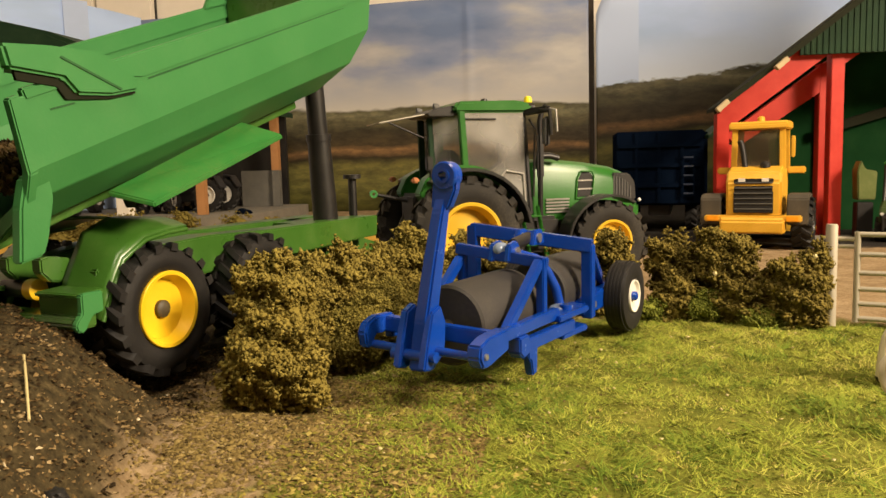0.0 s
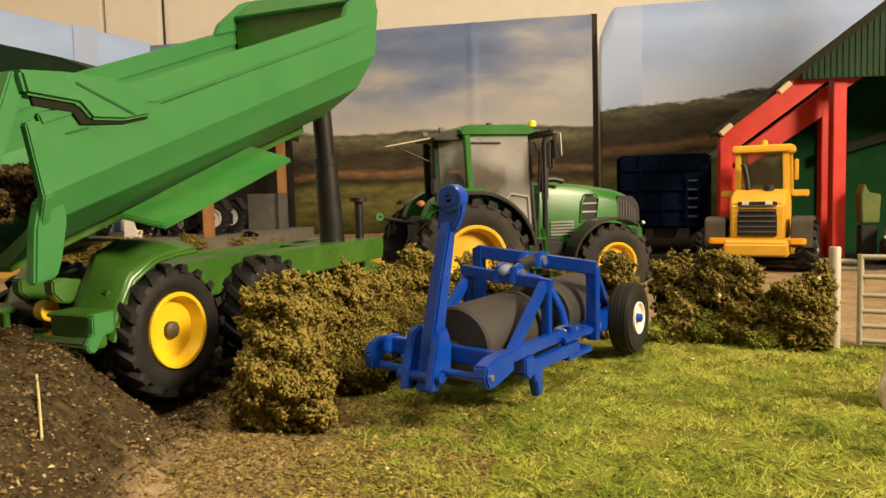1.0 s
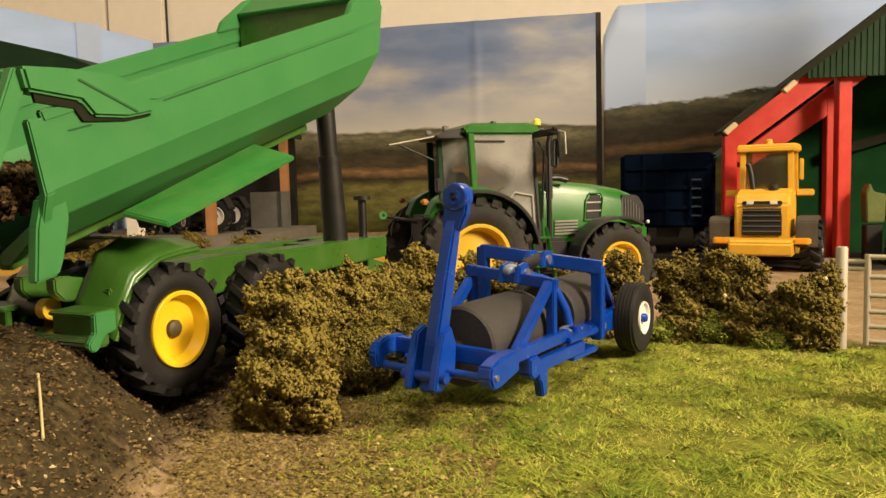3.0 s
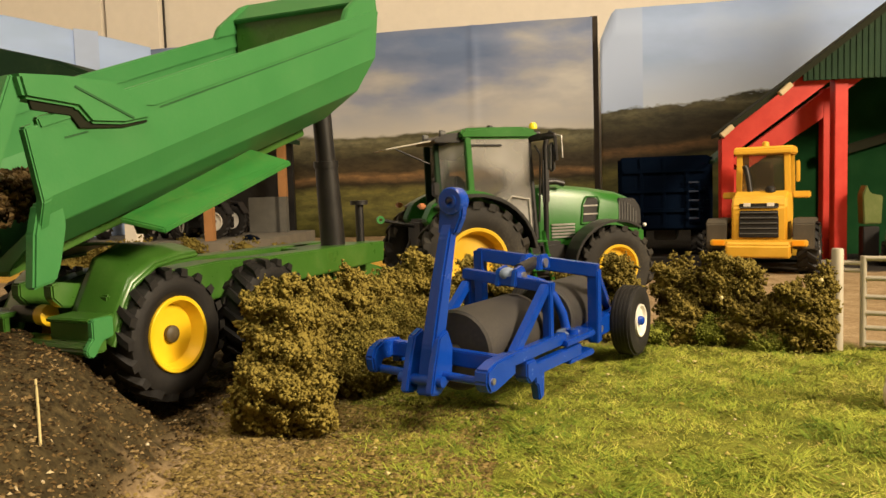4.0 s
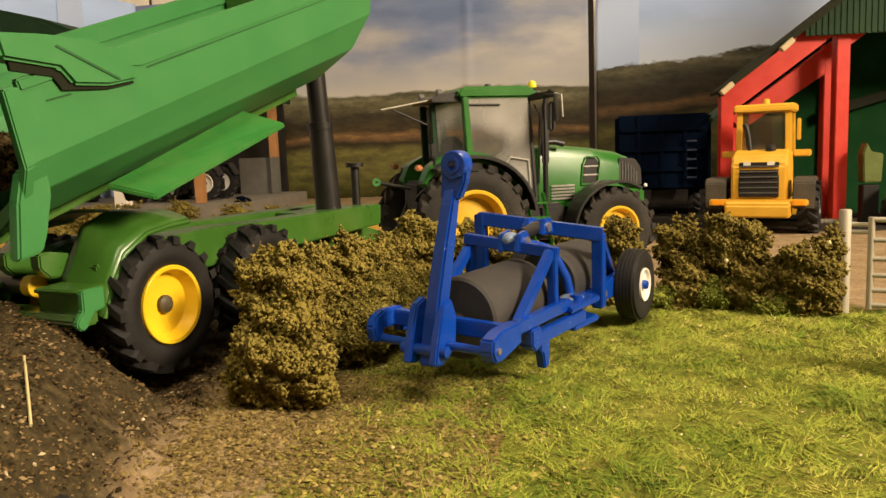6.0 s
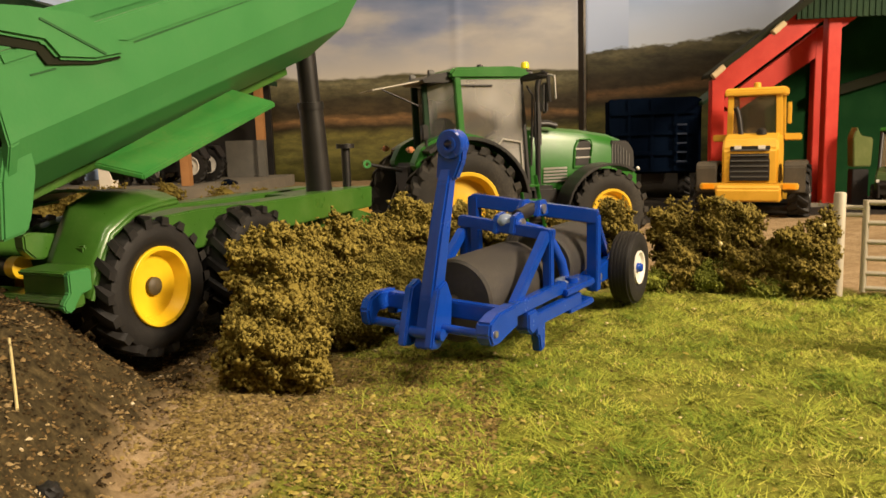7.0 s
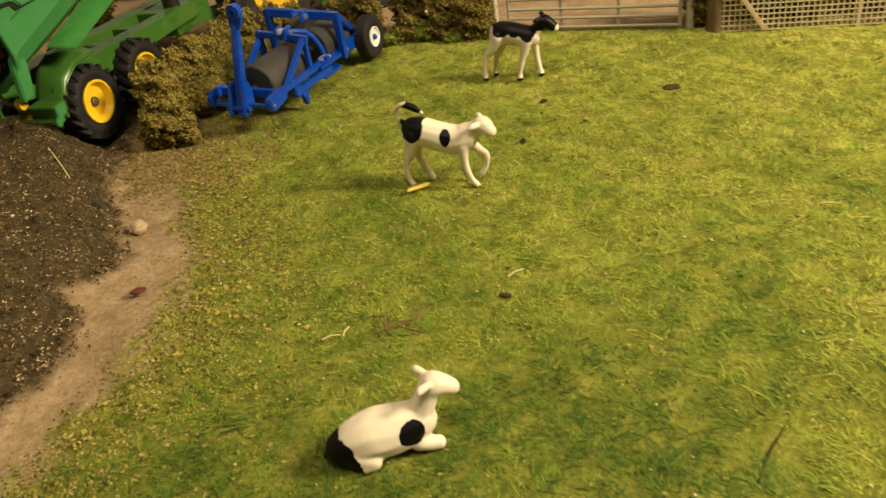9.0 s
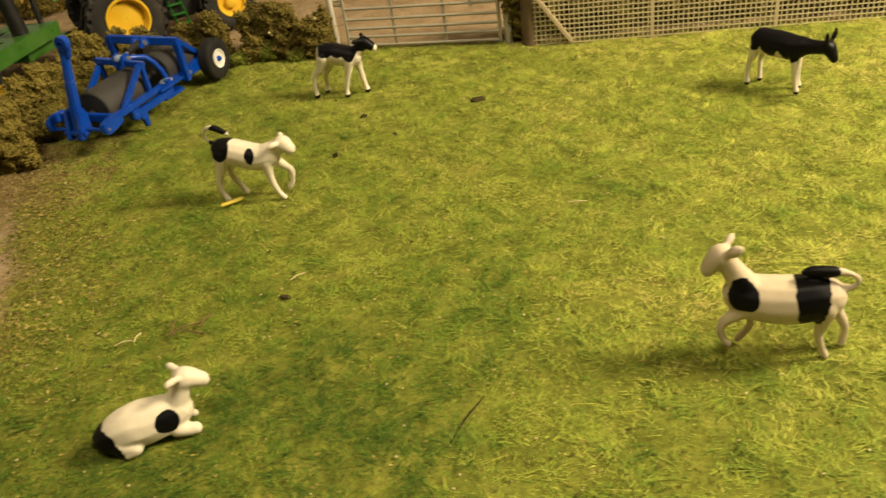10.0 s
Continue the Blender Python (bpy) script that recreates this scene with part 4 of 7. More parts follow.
    part("collar", lathe(bmesh.new(), [(-7.0, 2.4), (-6.6, 3.2), (-3.2, 3.2), (-2.7, 2.4)], 24, "y"), YELLOW, pin, "", True)
    for x in (0, 48):
        part("axle", rod(bmesh.new(), (x, -24, 27.8), (x, 24, 27.8), 3.2), BLACK, t, "", True)
        for s in (-1, 1):
            wheel(t, (x, s * 23.0, 27.8 if x == 0 else 26.2), 20.6, 14.5, 11.4, s, RUBBER, YELLOW, 18, 4.2, 2.7, painted("hub_dark", (0.06, 0.045, 0.02), 0.5) if x == 0 and s < 0 else BLACK)
    return t


tipping_trailer()


# ---------------------------------------------------------------- flat roller
def field_roller():
    t = thing("field_roller", (0.196, 0.401, 0.0), "blue trailed field roller with black drums, folded for the road", "roller", "", 66)
    frame_ob = new("front_frame")
    frame_ob.parent = t
    # coordinates below: x along the machine, y to its left
    bm = bmesh.new()          # the mast leans to one side towards its eye
    slab(bm, [(2.0, 12), (7.5, 12.0), (9.8, 27), (12.0, 46), (13.2, 57), (14.0, 60.5), (10.4, 60.5), (9.0, 56.5), (6.4, 44), (3.4, 26)], "y", 1.4, 6.2, 0.7)
    for v in bm.verts:
        v.co.y = 3.8 + (v.co.y - 3.8) * (1 - 0.004 * (v.co.z - 12)) - 0.10 * max(0.0, v.co.z - 12)
    part("mast", bm, BLUE, frame_ob)
    bm = bmesh.new()
    lathe(bm, [(-1.7, 4.0), (-2.1, 3.6), (-2.1, 1.4), (2.1, 1.4), (2.1, 3.6), (1.7, 4.0)], 32, "x", True)
    ob = part("mast_eye", bm, BLUE, frame_ob, "", True)
    ob.location = (0.0118, -0.0026, 0.0664)
    bm = bmesh.new()
    lathe(bm, [(-2.5, 2.1), (-2.0, 2.1), (-2.0, 1.35), (-2.5, 1.35)], 24, "x", True)
    ob = part("eye_bush", bm, BLUE, frame_ob, "", True)
    ob.location = (0.0118, -0.0026, 0.0664)
    part("mast_neck", slab(bmesh.new(), [(-3.6, 57), (2.2, 57), (1.2, 66), (-6.4, 66), (-6.0, 62)], "x", 10.2, 13.4, 0.6), BLUE, frame_ob)
    for y in (0.0, 8.4):
        bm = bmesh.new()
        slab(bm, [(-0.5, 13.2), (4, 12.2), (10.5, 16), (11.5, 25), (9.0, 30.2), (4.6, 28.6), (1.4, 20)], "y", y - 1.3, y + 1.3, 0.5)
        part("hitch_plate", bm, BLUE, frame_ob)
    part("hitch_pin", rod(bmesh.new(), (3, -3.0, 16.5), (3, 11.6, 16.5), 1.6), BLUE, frame_ob, "", True)
    for a, b in ((-14.5, -1.2), (9.6, 22.0)):
        part("cross_tube", rod(bmesh.new(), (6, a, 17.0), (6, b, 17.6), 1.25), BLUE, frame_ob, "", True)
    part("front_beam", beam(bmesh.new(), (15.5, -13.5, 20.2), (13.5, 22.5, 22.5), 3.4, 4.6), BLUE, frame_ob)
    bm = bmesh.new()
    slab(bm, [(17, 19.5), (17, 25.0), (8, 25.6), (3.4, 24.2), (1.8, 21.4), (2.6, 17.0), (5.0, 16.4), (7.4, 20.2)], "y", 20.4, 23.6, 0.6)
    part("side_arm", bm, BLUE, frame_ob)
    bm = bmesh.new()
    slab(bm, [(20, 16.4), (20, 22.6), (9, 22.4), (3.6, 20.8), (2.8, 17.4), (4.6, 14.4), (9.0, 14.2)], "y", -17.0, -12.4, 0.6)
    part("side_arm", bm, BLUE, frame_ob)
    part("arm_pin", rod(bmesh.new(), (5.6, -17.6, 17.6), (5.6, -12.0, 17.6), 0.9), STEEL, frame_ob, "", True)
    for y0, y1 in ((21.0, 19.6), (-13.4, -12.2)):
        bm = bmesh.new()
        beam(bm, (14, y0, 19.8), (64, y1, 18.8), 3.0, 3.8)
        part("side_rail", bm, BLUE, frame_ob)
    # first hoop over the drum
    for y in (18.6, -11.0):
        bm = bmesh.new()
        beam(bm, (28, y - 0.6, 19.5), (54.5, y + 0.4, 37.0), 2.8, 3.3)
        part("hoop_strut", bm, BLUE, frame_ob)
        bm = bmesh.new()
        beam(bm, (55.5, y, 18.5), (55.5, y, 38.5), 2.8, 3.2, up=(1, 0, 0))
        part("hoop_post", bm, BLUE, frame_ob)
    part("hoop_beam", beam(bmesh.new(), (55, 20.2, 40.6), (56.5, -12.6, 36.6), 3.4, 3.6), BLUE, frame_ob)
    bm = bmesh.new()
    tube(bm, [(58, 7, 39.5), (66, 2.5, 38), (73, -1.0, 35.6), (76.4, -3.6, 31), (78.5, -6.0, 24.5), (79.5, -7.0, 18.4)], 1.7, 12)
    part("bent_tube", bm, BLUE, frame_ob, "", True)
    # hinge plates on the open side
    part("hinge_plate", slab(bmesh.new(), [(60, -15.6), (84, -16.4), (90, -6.0), (82, -3.6), (62, -7.4)], "z", 16.4, 18.4, 0.5), BLUE, frame_ob)
    part("hinge_plate", slab(bmesh.new(), [(62, -15.8), (81, -17.0), (85, -9), (64, -8)], "z", 10.2, 12.2, 0.5), BLUE, frame_ob)
    part("hinge_pin", rod(bmesh.new(), (74, -11.5, 9.4), (74, -11.5, 20), 2.2), BLUE, frame_ob, "", True)
    part("lower_rail", beam(bmesh.new(), (33, -13.4, 13.8), (72, -14.4, 13.6), 3.0, 4.0), BLUE, frame_ob)
    part("rail_bracket", slab(bmesh.new(), [(30.5, 17.4), (37, 17.4), (37, 11.4), (33, 10.4), (30.5, 12.6)], "y", -15.4, -10.6, 0.5), BLUE, frame_ob)
    part("stand", slab(bmesh.new(), [(36.4, 13), (43, 12.6), (42.4, 4.2), (39.6, 3.6), (38.4, 8.6), (36.6, 9.6)], "y", -15.2, -12.2, 0.4), BLUE, frame_ob)
    # rear frame
    rear = new("rear_frame")
    rear.parent = t
    part("hoop_beam", beam(bmesh.new(), (84, 31, 44.5), (92, -14.5, 38.6), 4.2, 4.8), BLUE, rear)
    bm = bmesh.new()
    beam(bm, (84, 30, 17), (84, 30, 46), 4.0, 4.0, up=(1, 0, 0))
    part("hoop_post", bm, BLUE, rear)
    bm = bmesh.new()
    beam(bm, (93, -12.5, 12), (92, -13, 39), 4.0, 4.2, up=(1, 0, 0))
    part("hoop_post", bm, BLUE, rear)
    part("rear_stay", beam(bmesh.new(), (93, -12.5, 38.5), (119, -8, 20), 3.0, 3.4), BLUE, rear)
    part("rear_foot", slab(bmesh.new(), [(90, 13), (124, 13), (124, 20), (118, 21.5), (90, 18)], "y", -12.5, -7.5, 0.5), BLUE, rear)
    part("rear_rail", beam(bmesh.new(), (84, 27, 18), (124, 22, 17), 3.2, 4.0), BLUE, rear)
    part("axle_beam", beam(bmesh.new(), (122, 24, 16), (122, -14, 15.5), 4.0, 4.0), BLUE, rear)
    part("bolt", rod(bmesh.new(), (96, -14.2, 16.5), (96, -11.8, 16.5), 1.3), STEEL, rear, "", True)
    # hydraulic link between the hoops
    link = new("hydraulic_link")
    link.parent = t
    for y in (0.6, 6.6):
        part("clevis", slab(bmesh.new(), [(53, 36.6), (60, 36.6), (62.5, 40.0), (60, 43.4), (54.5, 42.4)], "y", y - 1.1, y + 1.1, 0.5), BLUE, link)
    for y in (2.4, 8.6):
        part("clevis", slab(bmesh.new(), [(76, 39.8), (86, 39.8), (84, 45.2), (78.4, 45.2)], "y", y - 1.0, y + 1.0, 0.4), BLUE, link)
    part("glue_bead", ball(bmesh.new(), (57.0, 4.4, 40.4), 3.4, 3, (1.0, 0.9, 0.75)), painted("clear_glue", (0.20, 0.26, 0.38), 0.12, 0.5, (0.6, 0.62, 0.66), spec=0.8, bump=0.5), link, "dried clear glue smeared over the joint", True)
    part("glue_bead", ball(bmesh.new(), (76.0, -9.0, 18.6), 4.0, 3, (1.3, 1.0, 0.25)), bpy.data.materials["clear_glue"], link, "dried clear glue smeared over the joint", True)
    for x, y0, y1, z in ((59.0, -1.2, 8.2, 39.6), (80.4, 0.6, 10.2, 42.2)):
        part("pivot_pin", rod(bmesh.new(), (x, y0, z), (x, y1, z), 1.7, seg=20), STEEL, link, "", True)
    part("cylinder", rod(bmesh.new(), (66, 4.4, 41.0), (80, 5.2, 42.2), 2.2, seg=20), BLACK, link, "", True)
    part("piston_rod", rod(bmesh.new(), (58, 3.8, 40.0), (67, 4.4, 41.1), 1.2, seg=16), STEEL, link, "", True)
    for x0, x1 in ((20.5, 60), (82.0, 116)):
        bm = bmesh.new()
        lathe(bm, [(x0, 0.4), (x0, 11.4), (x0 + 0.7, 12.2), (x1 - 0.7, 12.2), (x1, 11.4), (x1, 0.4)], 64, "x")
        ob = part("drum", bm, DRUM, t, "", True)
        ob.location = (0, 0.0035, 0.0215)
    part("drum_axle", rod(bmesh.new(), (12, 3.5, 21.5), (124, 3.5, 21.5), 2.0), BLACK, t, "", True)
    part("drum_stub", rod(bmesh.new(), (19.6, 5.5, 17.5), (20.6, 5.5, 17.5), 1.1), BLACK, t, "", True)
    for y, s in ((-16.4, -1), (28.0, 1)):
        w = wheel(t, (122, y, 15.8), 13.6, 9.0, 6.2, s, RUBBER, WHITE, 0, 1.2, 1.8, BLUE, "road_wheel", True, 0.0, 5)
    return t


field_roller()


# ---------------------------------------------------------------- tractor
def tractor():
    t = thing("tractor", (0.1790, 0.6108, 0.0042), "green farm tractor with yellow rims and dusty black tyres", "tractor", "", 25)
    WB = 79.0
    for s in (-1, 1):
        wheel(t, (-1 if s < 0 else -4, s * (28.5 if s < 0 else 33), 29.5), 29.5, 15.5, 15.8, s, RUBBER_DUSTY, YELLOW_DULL, 20, 6.0, 0, None, "rear_wheel", True, 0.0)
        wheel(t, (WB, s * 28.0, 21.8), 21.8, 13.0, 11.2, s, RUBBER_DUSTY, YELLOW_DULL, 18, 3.4, 4.6, YELLOW_DULL, "front_wheel", True, 0.6)
    body = new("body")
    body.parent = t
    # bonnet: lofted sections
    bm = bmesh.new()
    rows = []
    for x, hw, zt, zb, cut in ((41, 12.6, 66.4, 34, 4.2), (56, 12.6, 66, 33, 4.4), (75, 12.2, 64, 33, 4.8), (92, 11.4, 61.2, 34, 5.0), (101, 10.4, 58, 35, 5.0), (105.5, 9.0, 53, 37, 4.0)):
        pts = [(-hw, zb), (-hw, zt - cut * 1.5), (-hw + cut * 0.5, zt - cut * 0.4), (-hw + cut * 1.3, zt), (hw - cut * 1.3, zt), (hw - cut * 0.5, zt - cut * 0.4), (hw, zt - cut * 1.5), (hw, zb)]
        rows.append([bm.verts.new((x, y, z)) for y, z in pts])
    for a, b in zip(rows, rows[1:]):
        for i in range(8):
            bm.faces.new((a[i], a[(i + 1) % 8], b[(i + 1) % 8], b[i]))
    bm.faces.new(rows[0])
    bm.faces.new(rows[-1])
    part("bonnet", bm, GREEN_TRACTOR, body, "", True)
    part("nose_grille", slab(bmesh.new(), [(91, 42), (106.8, 42), (106.2, 52), (102.4, 57.2), (92, 57.8)], "y", -11.3, 11.3, 0.8), BLACK, body)
    for s in (-1, 1):
        for k in range(7):
            x = 92.4 + 1.75 * k
            part("grille_slat", box(bmesh.new(), x - 0.3, x + 0.3, s * 11.2, s * 11.7, 43, 56 - 0.16 * k * k, 0.1), INTERIOR, body)
    for s in (-1, 1):
        bm = bmesh.new()
        slab(bm, [(68.6, 44.6), (77.6, 44.6), (79.0, 56), (77.6, 58.4), (71.6, 58.6), (69.6, 55)], "y", s * 11.4, s * 12.7, 0.8)
        part("side_vent", bm, BLACK, body)
        ring = [(68.2, 44.2), (77.9, 44.2), (79.4, 56.2), (77.9, 58.9), (71.3, 59.1), (69.1, 55.2), (68.2, 44.2)]
        part("vent_frame", tube(bmesh.new(), [(x, s * 12.8, z) for x, z in ring], 0.42, 8), GREEN_TRACTOR, body, "", True)
        for z in (49.4, 54.0):
            part("vent_bar", box(bmesh.new(), 69.4, 78.4, s * 12.5, s * 13.2, z - 0.4, z + 0.4, 0.15), STEEL, body)
        bm = bmesh.new()
        for k in range(5):
            box(bm, 50, 64, s * 13.0, s * 13.6, 37 + 1.7 * k, 38 + 1.7 * k, 0.15)
        part("louvre", bm, STEEL, body)
        part("head_lamp", box(bmesh.new(), 105.2, 107.2, s * 3.4, s * 7.8, 49.5, 53, 0.5), LAMP_LENS, body)
    part("front_block", box(bmesh.new(), 94, 110, -9, 9, 22, 40, 1.2), GREEN_TRACTOR, body)
    part("engine", box(bmesh.new(), 34, 90, -8.5, 8.5, 18, 36, 1.2), BLACK, body)
    part("gearbox", box(bmesh.new(), -14, 36, -11, 11, 20, 42, 1.5), BLACK, body)
    part("rear_axle", rod(bmesh.new(), (0, -27, 29.5), (0, 27, 29.5), 5.5), BLACK, body, "", True)
    part("front_axle", rod(bmesh.new(), (WB, -27, 21.8), (WB, 27, 21.8), 3.6), BLACK, body, "", True)
    # mudguards
    for s in (-1, 1):
        bm = bmesh.new()
        n = 15
        outer, inner = [], []
        for i in range(n):
            a = radians(8 + 118 * i / (n - 1))
            outer.append((33.6 * math.cos(a) - 0.5, 29.5 + 33.4 * math.sin(a)))
            inner.append((31.8 * math.cos(a) - 0.5, 29.5 + 31.6 * math.sin(a)))
        slab(bm, outer + inner[::-1], "y", s * 19.5, s * 35.2, 0.3)
        part("rear_mudguard", bm, BLACK, body)
        bm = bmesh.new()
        slab(bm, [(p[0] * 0.99, p[1] + 1.6) for p in outer[1:]] + [(-24, 50), (-20, 44), (20, 44), (30, 40)], "y", s * 14, s * 24.5, 0.6)
        part("mudguard_cover", bm, GREEN_TRACTOR, body)
        bm = bmesh.new()
        o2, i2 = [], []
        for i in range(12):
            a = radians(56 + 122 * i / 11)
            o2.append((WB + 25.6 * math.cos(a), 21.8 + 25.0 * math.sin(a)))
            i2.append((WB + 24.2 * math.cos(a), 21.8 + 23.6 * math.sin(a)))
        slab(bm, o2 + i2[::-1], "y", s * 20, s * 34, 0.3)
        part("front_mudguard", bm, BLACK, body)
        part("rear_lamp", box(bmesh.new(), -27.5, -24, s * 21, s * 26, 56, 58.8, 0.8), painted("dull_amber", (0.50, 0.20, 0.08), 0.3, 0.0), body)
        part("marker_lamp", ball(bmesh.new(), (108.5, s * 11.5, 42), 1.1, 2), LAMP_LENS, body, "", True)
    # cab
    cab = new("cab")
    cab.parent = t
    cab.scale = (1, 1, 0.935)
    cab.location = (0.004, 0, 0)
    pill = [((-2, 21.5, 56), (-3.5, 19.5, 98)), ((34, 20.5, 40), (31, 18.5, 98)), ((-16, 10, 58), (-17, 9, 95))]
    for s in (-1, 1):
        for i, (a, b) in enumerate(pill):
            bm = bmesh.new()
            beam(bm, (a[0], s * a[1], a[2]), (b[0], s * b[1], b[2]), 3.2 if i != 1 else 2.0, 3.8 if i == 0 else 2.6, 0.4, up=(0, 1, 0))
            part("pillar", bm, (GREEN_TRACTOR, BLACK, SHED_GREEN)[i], cab)
        bm = bmesh.new()
        slab(bm, [(0, 58), (-2, 97), (30.5, 97), (33.4, 42), (27, 42), (16, 57)], "y", s * 19.6, s * 20.0, 0)
        ob = part("side_glass", bm, GLASS, cab)
        bm = bmesh.new()
        tube(bm, [(-6, s * 20.4, 59), (15, s * 20.6, 58.4), (27, s * 20.6, 43), (33, s * 20.6, 42.6)], 0.55, 8)
        part("door_trim", bm, BLACK, cab)
        bm = bmesh.new()
        tube(bm, [(16, s * 20.4, 60), (20, s * 20.6, 65), (30, s * 20.4, 63), (31, s * 20.4, 46)], 0.5, 8)
        part("door_handle_bar", bm, STEEL if s > 0 else GREY, cab)
        bm = bmesh.new()
        slab(bm, [(-15, 59), (-16, 94), (-5, 96), (-3, 58)], "y", 0, 0.4, 0)
        for v in bm.verts:
            v.co.y = s * (v.co.y + 19.4 + (v.co.x + 3) * 0.70)
        part("quarter_glass", bm, GLASS, cab)
    part("roof", slab(bmesh.new(), [(-7, 97), (-8, 100), (-5, 103.2), (28, 103.6), (35, 101.5), (35.5, 98.4), (31, 96.8)], "y", -21.5, 21.5, 1.3), GREEN_TRACTOR, cab, "", True)
    part("roof_lining", slab(bmesh.new(), [(-20, 95.4), (30, 95.2), (30, 97.2), (-7.2, 97.2), (-7.4, 101), (-15, 100), (-21, 97)], "y", -18.5, 18.5, 0.4), BLACK, cab)
    part("windscreen", slab(bmesh.new(), [(33.6, 58), (31.2, 96), (31.6, 96), (34, 58)], "y", -18, 18, 0), GLASS, cab)
    part("rear_window", slab(bmesh.new(), [(-45, 92), (-21, 96.4), (-21, 97.0), (-45.2, 92.7)], "y", -15, 15, 0.2), clear_glass("rear_glass", (0.8, 0.8, 0.78), 0.20, 0.35, (0.80, 0.76, 0.66)), cab, "raised rear window")
    part("window_stay", rod(bmesh.new(), (-22, -14, 84), (-40, -14, 92.6), 0.5), BLACK, cab)
    part("floor_pan", box(bmesh.new(), -14, 34, -18.5, 18.5, 40, 44, 0.8), BLACK, cab)
    part("seat", slab(bmesh.new(), [(-6, 45), (12, 45), (12, 55), (2, 56), (-1, 76), (-7, 78), (-9, 56)], "y", -8, 8, 1.6), INTERIOR, cab)
    part("console", slab(bmesh.new(), [(22, 45), (33, 45), (33, 66), (26, 66)], "y", -6, 6, 1.2), INTERIOR, cab)
    bm = bmesh.new()
    lathe(bm, [(-0.8, 6.4), (0.8, 6.4), (0.8, 5.2), (-0.8, 5.2)], 24, "z", True)
    ob = part("steering_wheel", bm, BLACK, cab, "", True)
    ob.matrix_basis = pose(0.021, 0, 0.066, 0, -35, 0)
    part("beacon", lathe(bmesh.new(), [(103, 2.2), (105.0, 2.2), (106.4, 1.6), (106.8, 0.4)], 20, "z"), painted("beacon_yellow", (0.85, 0.70, 0.02), 0.25, 0.0), cab, "", True).location = (0.036, -0.014, -0.0002)
    part("aerial_base", lathe(bmesh.new(), [(103, 2.0), (105, 1.5), (105.4, 0.3)], 16, "z"), BLACK, cab, "", True).location = (0.012, -0.012, 0)
    for s in (-1, 1):
        for x, z in ((-14, 100.5), (35.5, 100)):
            bm = bmesh.new()
            d = -1 if x < 0 else 1
            lathe(bm, [(0, 1.5), (1.6 * d, 2.0), (2.8 * d, 1.9), (3.1 * d, 0.3)], 18, "x")
            ob = part("work_lamp", bm, INTERIOR if x < 0 else BLACK, cab, "", True)
            ob.location = (x * MM, s * 0.016, z * MM)
        bm = bmesh.new()
        tube(bm, [(33, s * 19, 96), (37, s * 27, 98), (40, s * 32.5, 97), (40.5, s * 33, 84)], 0.9, 8)
        part("mirror_arm", bm, BLACK, cab)
        part("mirror", slab(bmesh.new(), [(s * 26.8, 78), (s * 32.4, 78), (s * 32.8, 94), (s * 27.2, 94)], "x", 38, 40.4, 1.0), BLACK, cab)
        part("mirror_glass", slab(bmesh.new(), [(s * 27.5, 79.2), (s * 31.7, 79.2), (s * 32.1, 92.8), (s * 27.9, 92.8)], "x", 37.7, 38.05, 0.1), painted("mirror_face", (0.10, 0.10, 0.10), 0.15, 0.1), cab)
        part("grab_rail", tube(bmesh.new(), [(35, s * 22, 50), (36, s * 22.6, 88), (34, s * 20, 93)], 0.6, 8), BLACK, cab)
    part("exhaust", tube(bmesh.new(), [(45, -17.5, 36), (45, -17.5, 86), (46, -17.6, 90), (48.5, -17.8, 94.5)], 1.4, 16), BLACK, t, "tall black exhaust stack", True)
    part("exhaust_guard", box(bmesh.new(), 43.4, 46.8, -19.4, -15.8, 56, 80, 1.0), BLACK, t)
    part("intake", tube(bmesh.new(), [(46, -12, 62), (46, -14.5, 68), (52, -14.5, 68), (57, -14.5, 66.5)], 1.7, 12), BLACK, t, "black air intake beside the bonnet", True)
    part("corner_arm", beam(bmesh.new(), (35, -17, 90.4), (45, -30, 91.8), 4.2, 3.2, 0.6), BLACK, t)
    part("grab_rod", tube(bmesh.new(), [(45, -30, 92), (47.5, -32.4, 91.0), (48, -32.6, 80)], 0.5, 8), STEEL, t, "bright wire rod beside the mirror", True)
    part("wiper", rod(bmesh.new(), (2, -20.4, 87.6), (19, -20.6, 87.4), 0.5), BLACK, t, "", True)
    part("lamp_pole", rod(bmesh.new(), (-17, -24, 52), (-18, -24, 66), 0.8), BLACK, t, "", True)
    part("pole_lamp", box(bmesh.new(), -20, -16.6, -26, -22, 62, 69, 0.6), BLACK, t)
    # steps
    for s in (-1, 1):
        step = new("steps")
        step.parent = t
        for x0 in (33.0, 42.5):
            part("step_side", beam(bmesh.new(), (x0 - 2, s * 23, 42), (x0 + 2.0, s * 27.5, 11), 1.2, 2.0), GREEN_TRACTOR, step)
        for k in range(4):
            z = 14.5 + 7.4 * k
            part("tread", box(bmesh.new(), 32.8 - k * 0.9, 44.4 - k * 0.9, s * (27.6 - 1.05 * k) - 2.2, s * (27.6 - 1.05 * k) + 2.2, z - 0.5, z + 0.5, 0.2), GREEN_TRACTOR, step)
        part("tank", box(bmesh.new(), 24, 54, s * 12, s * 22, 17, 36, 2), BLACK, t)
    # rear linkage
    link = new("rear_linkage")
    link.parent = t
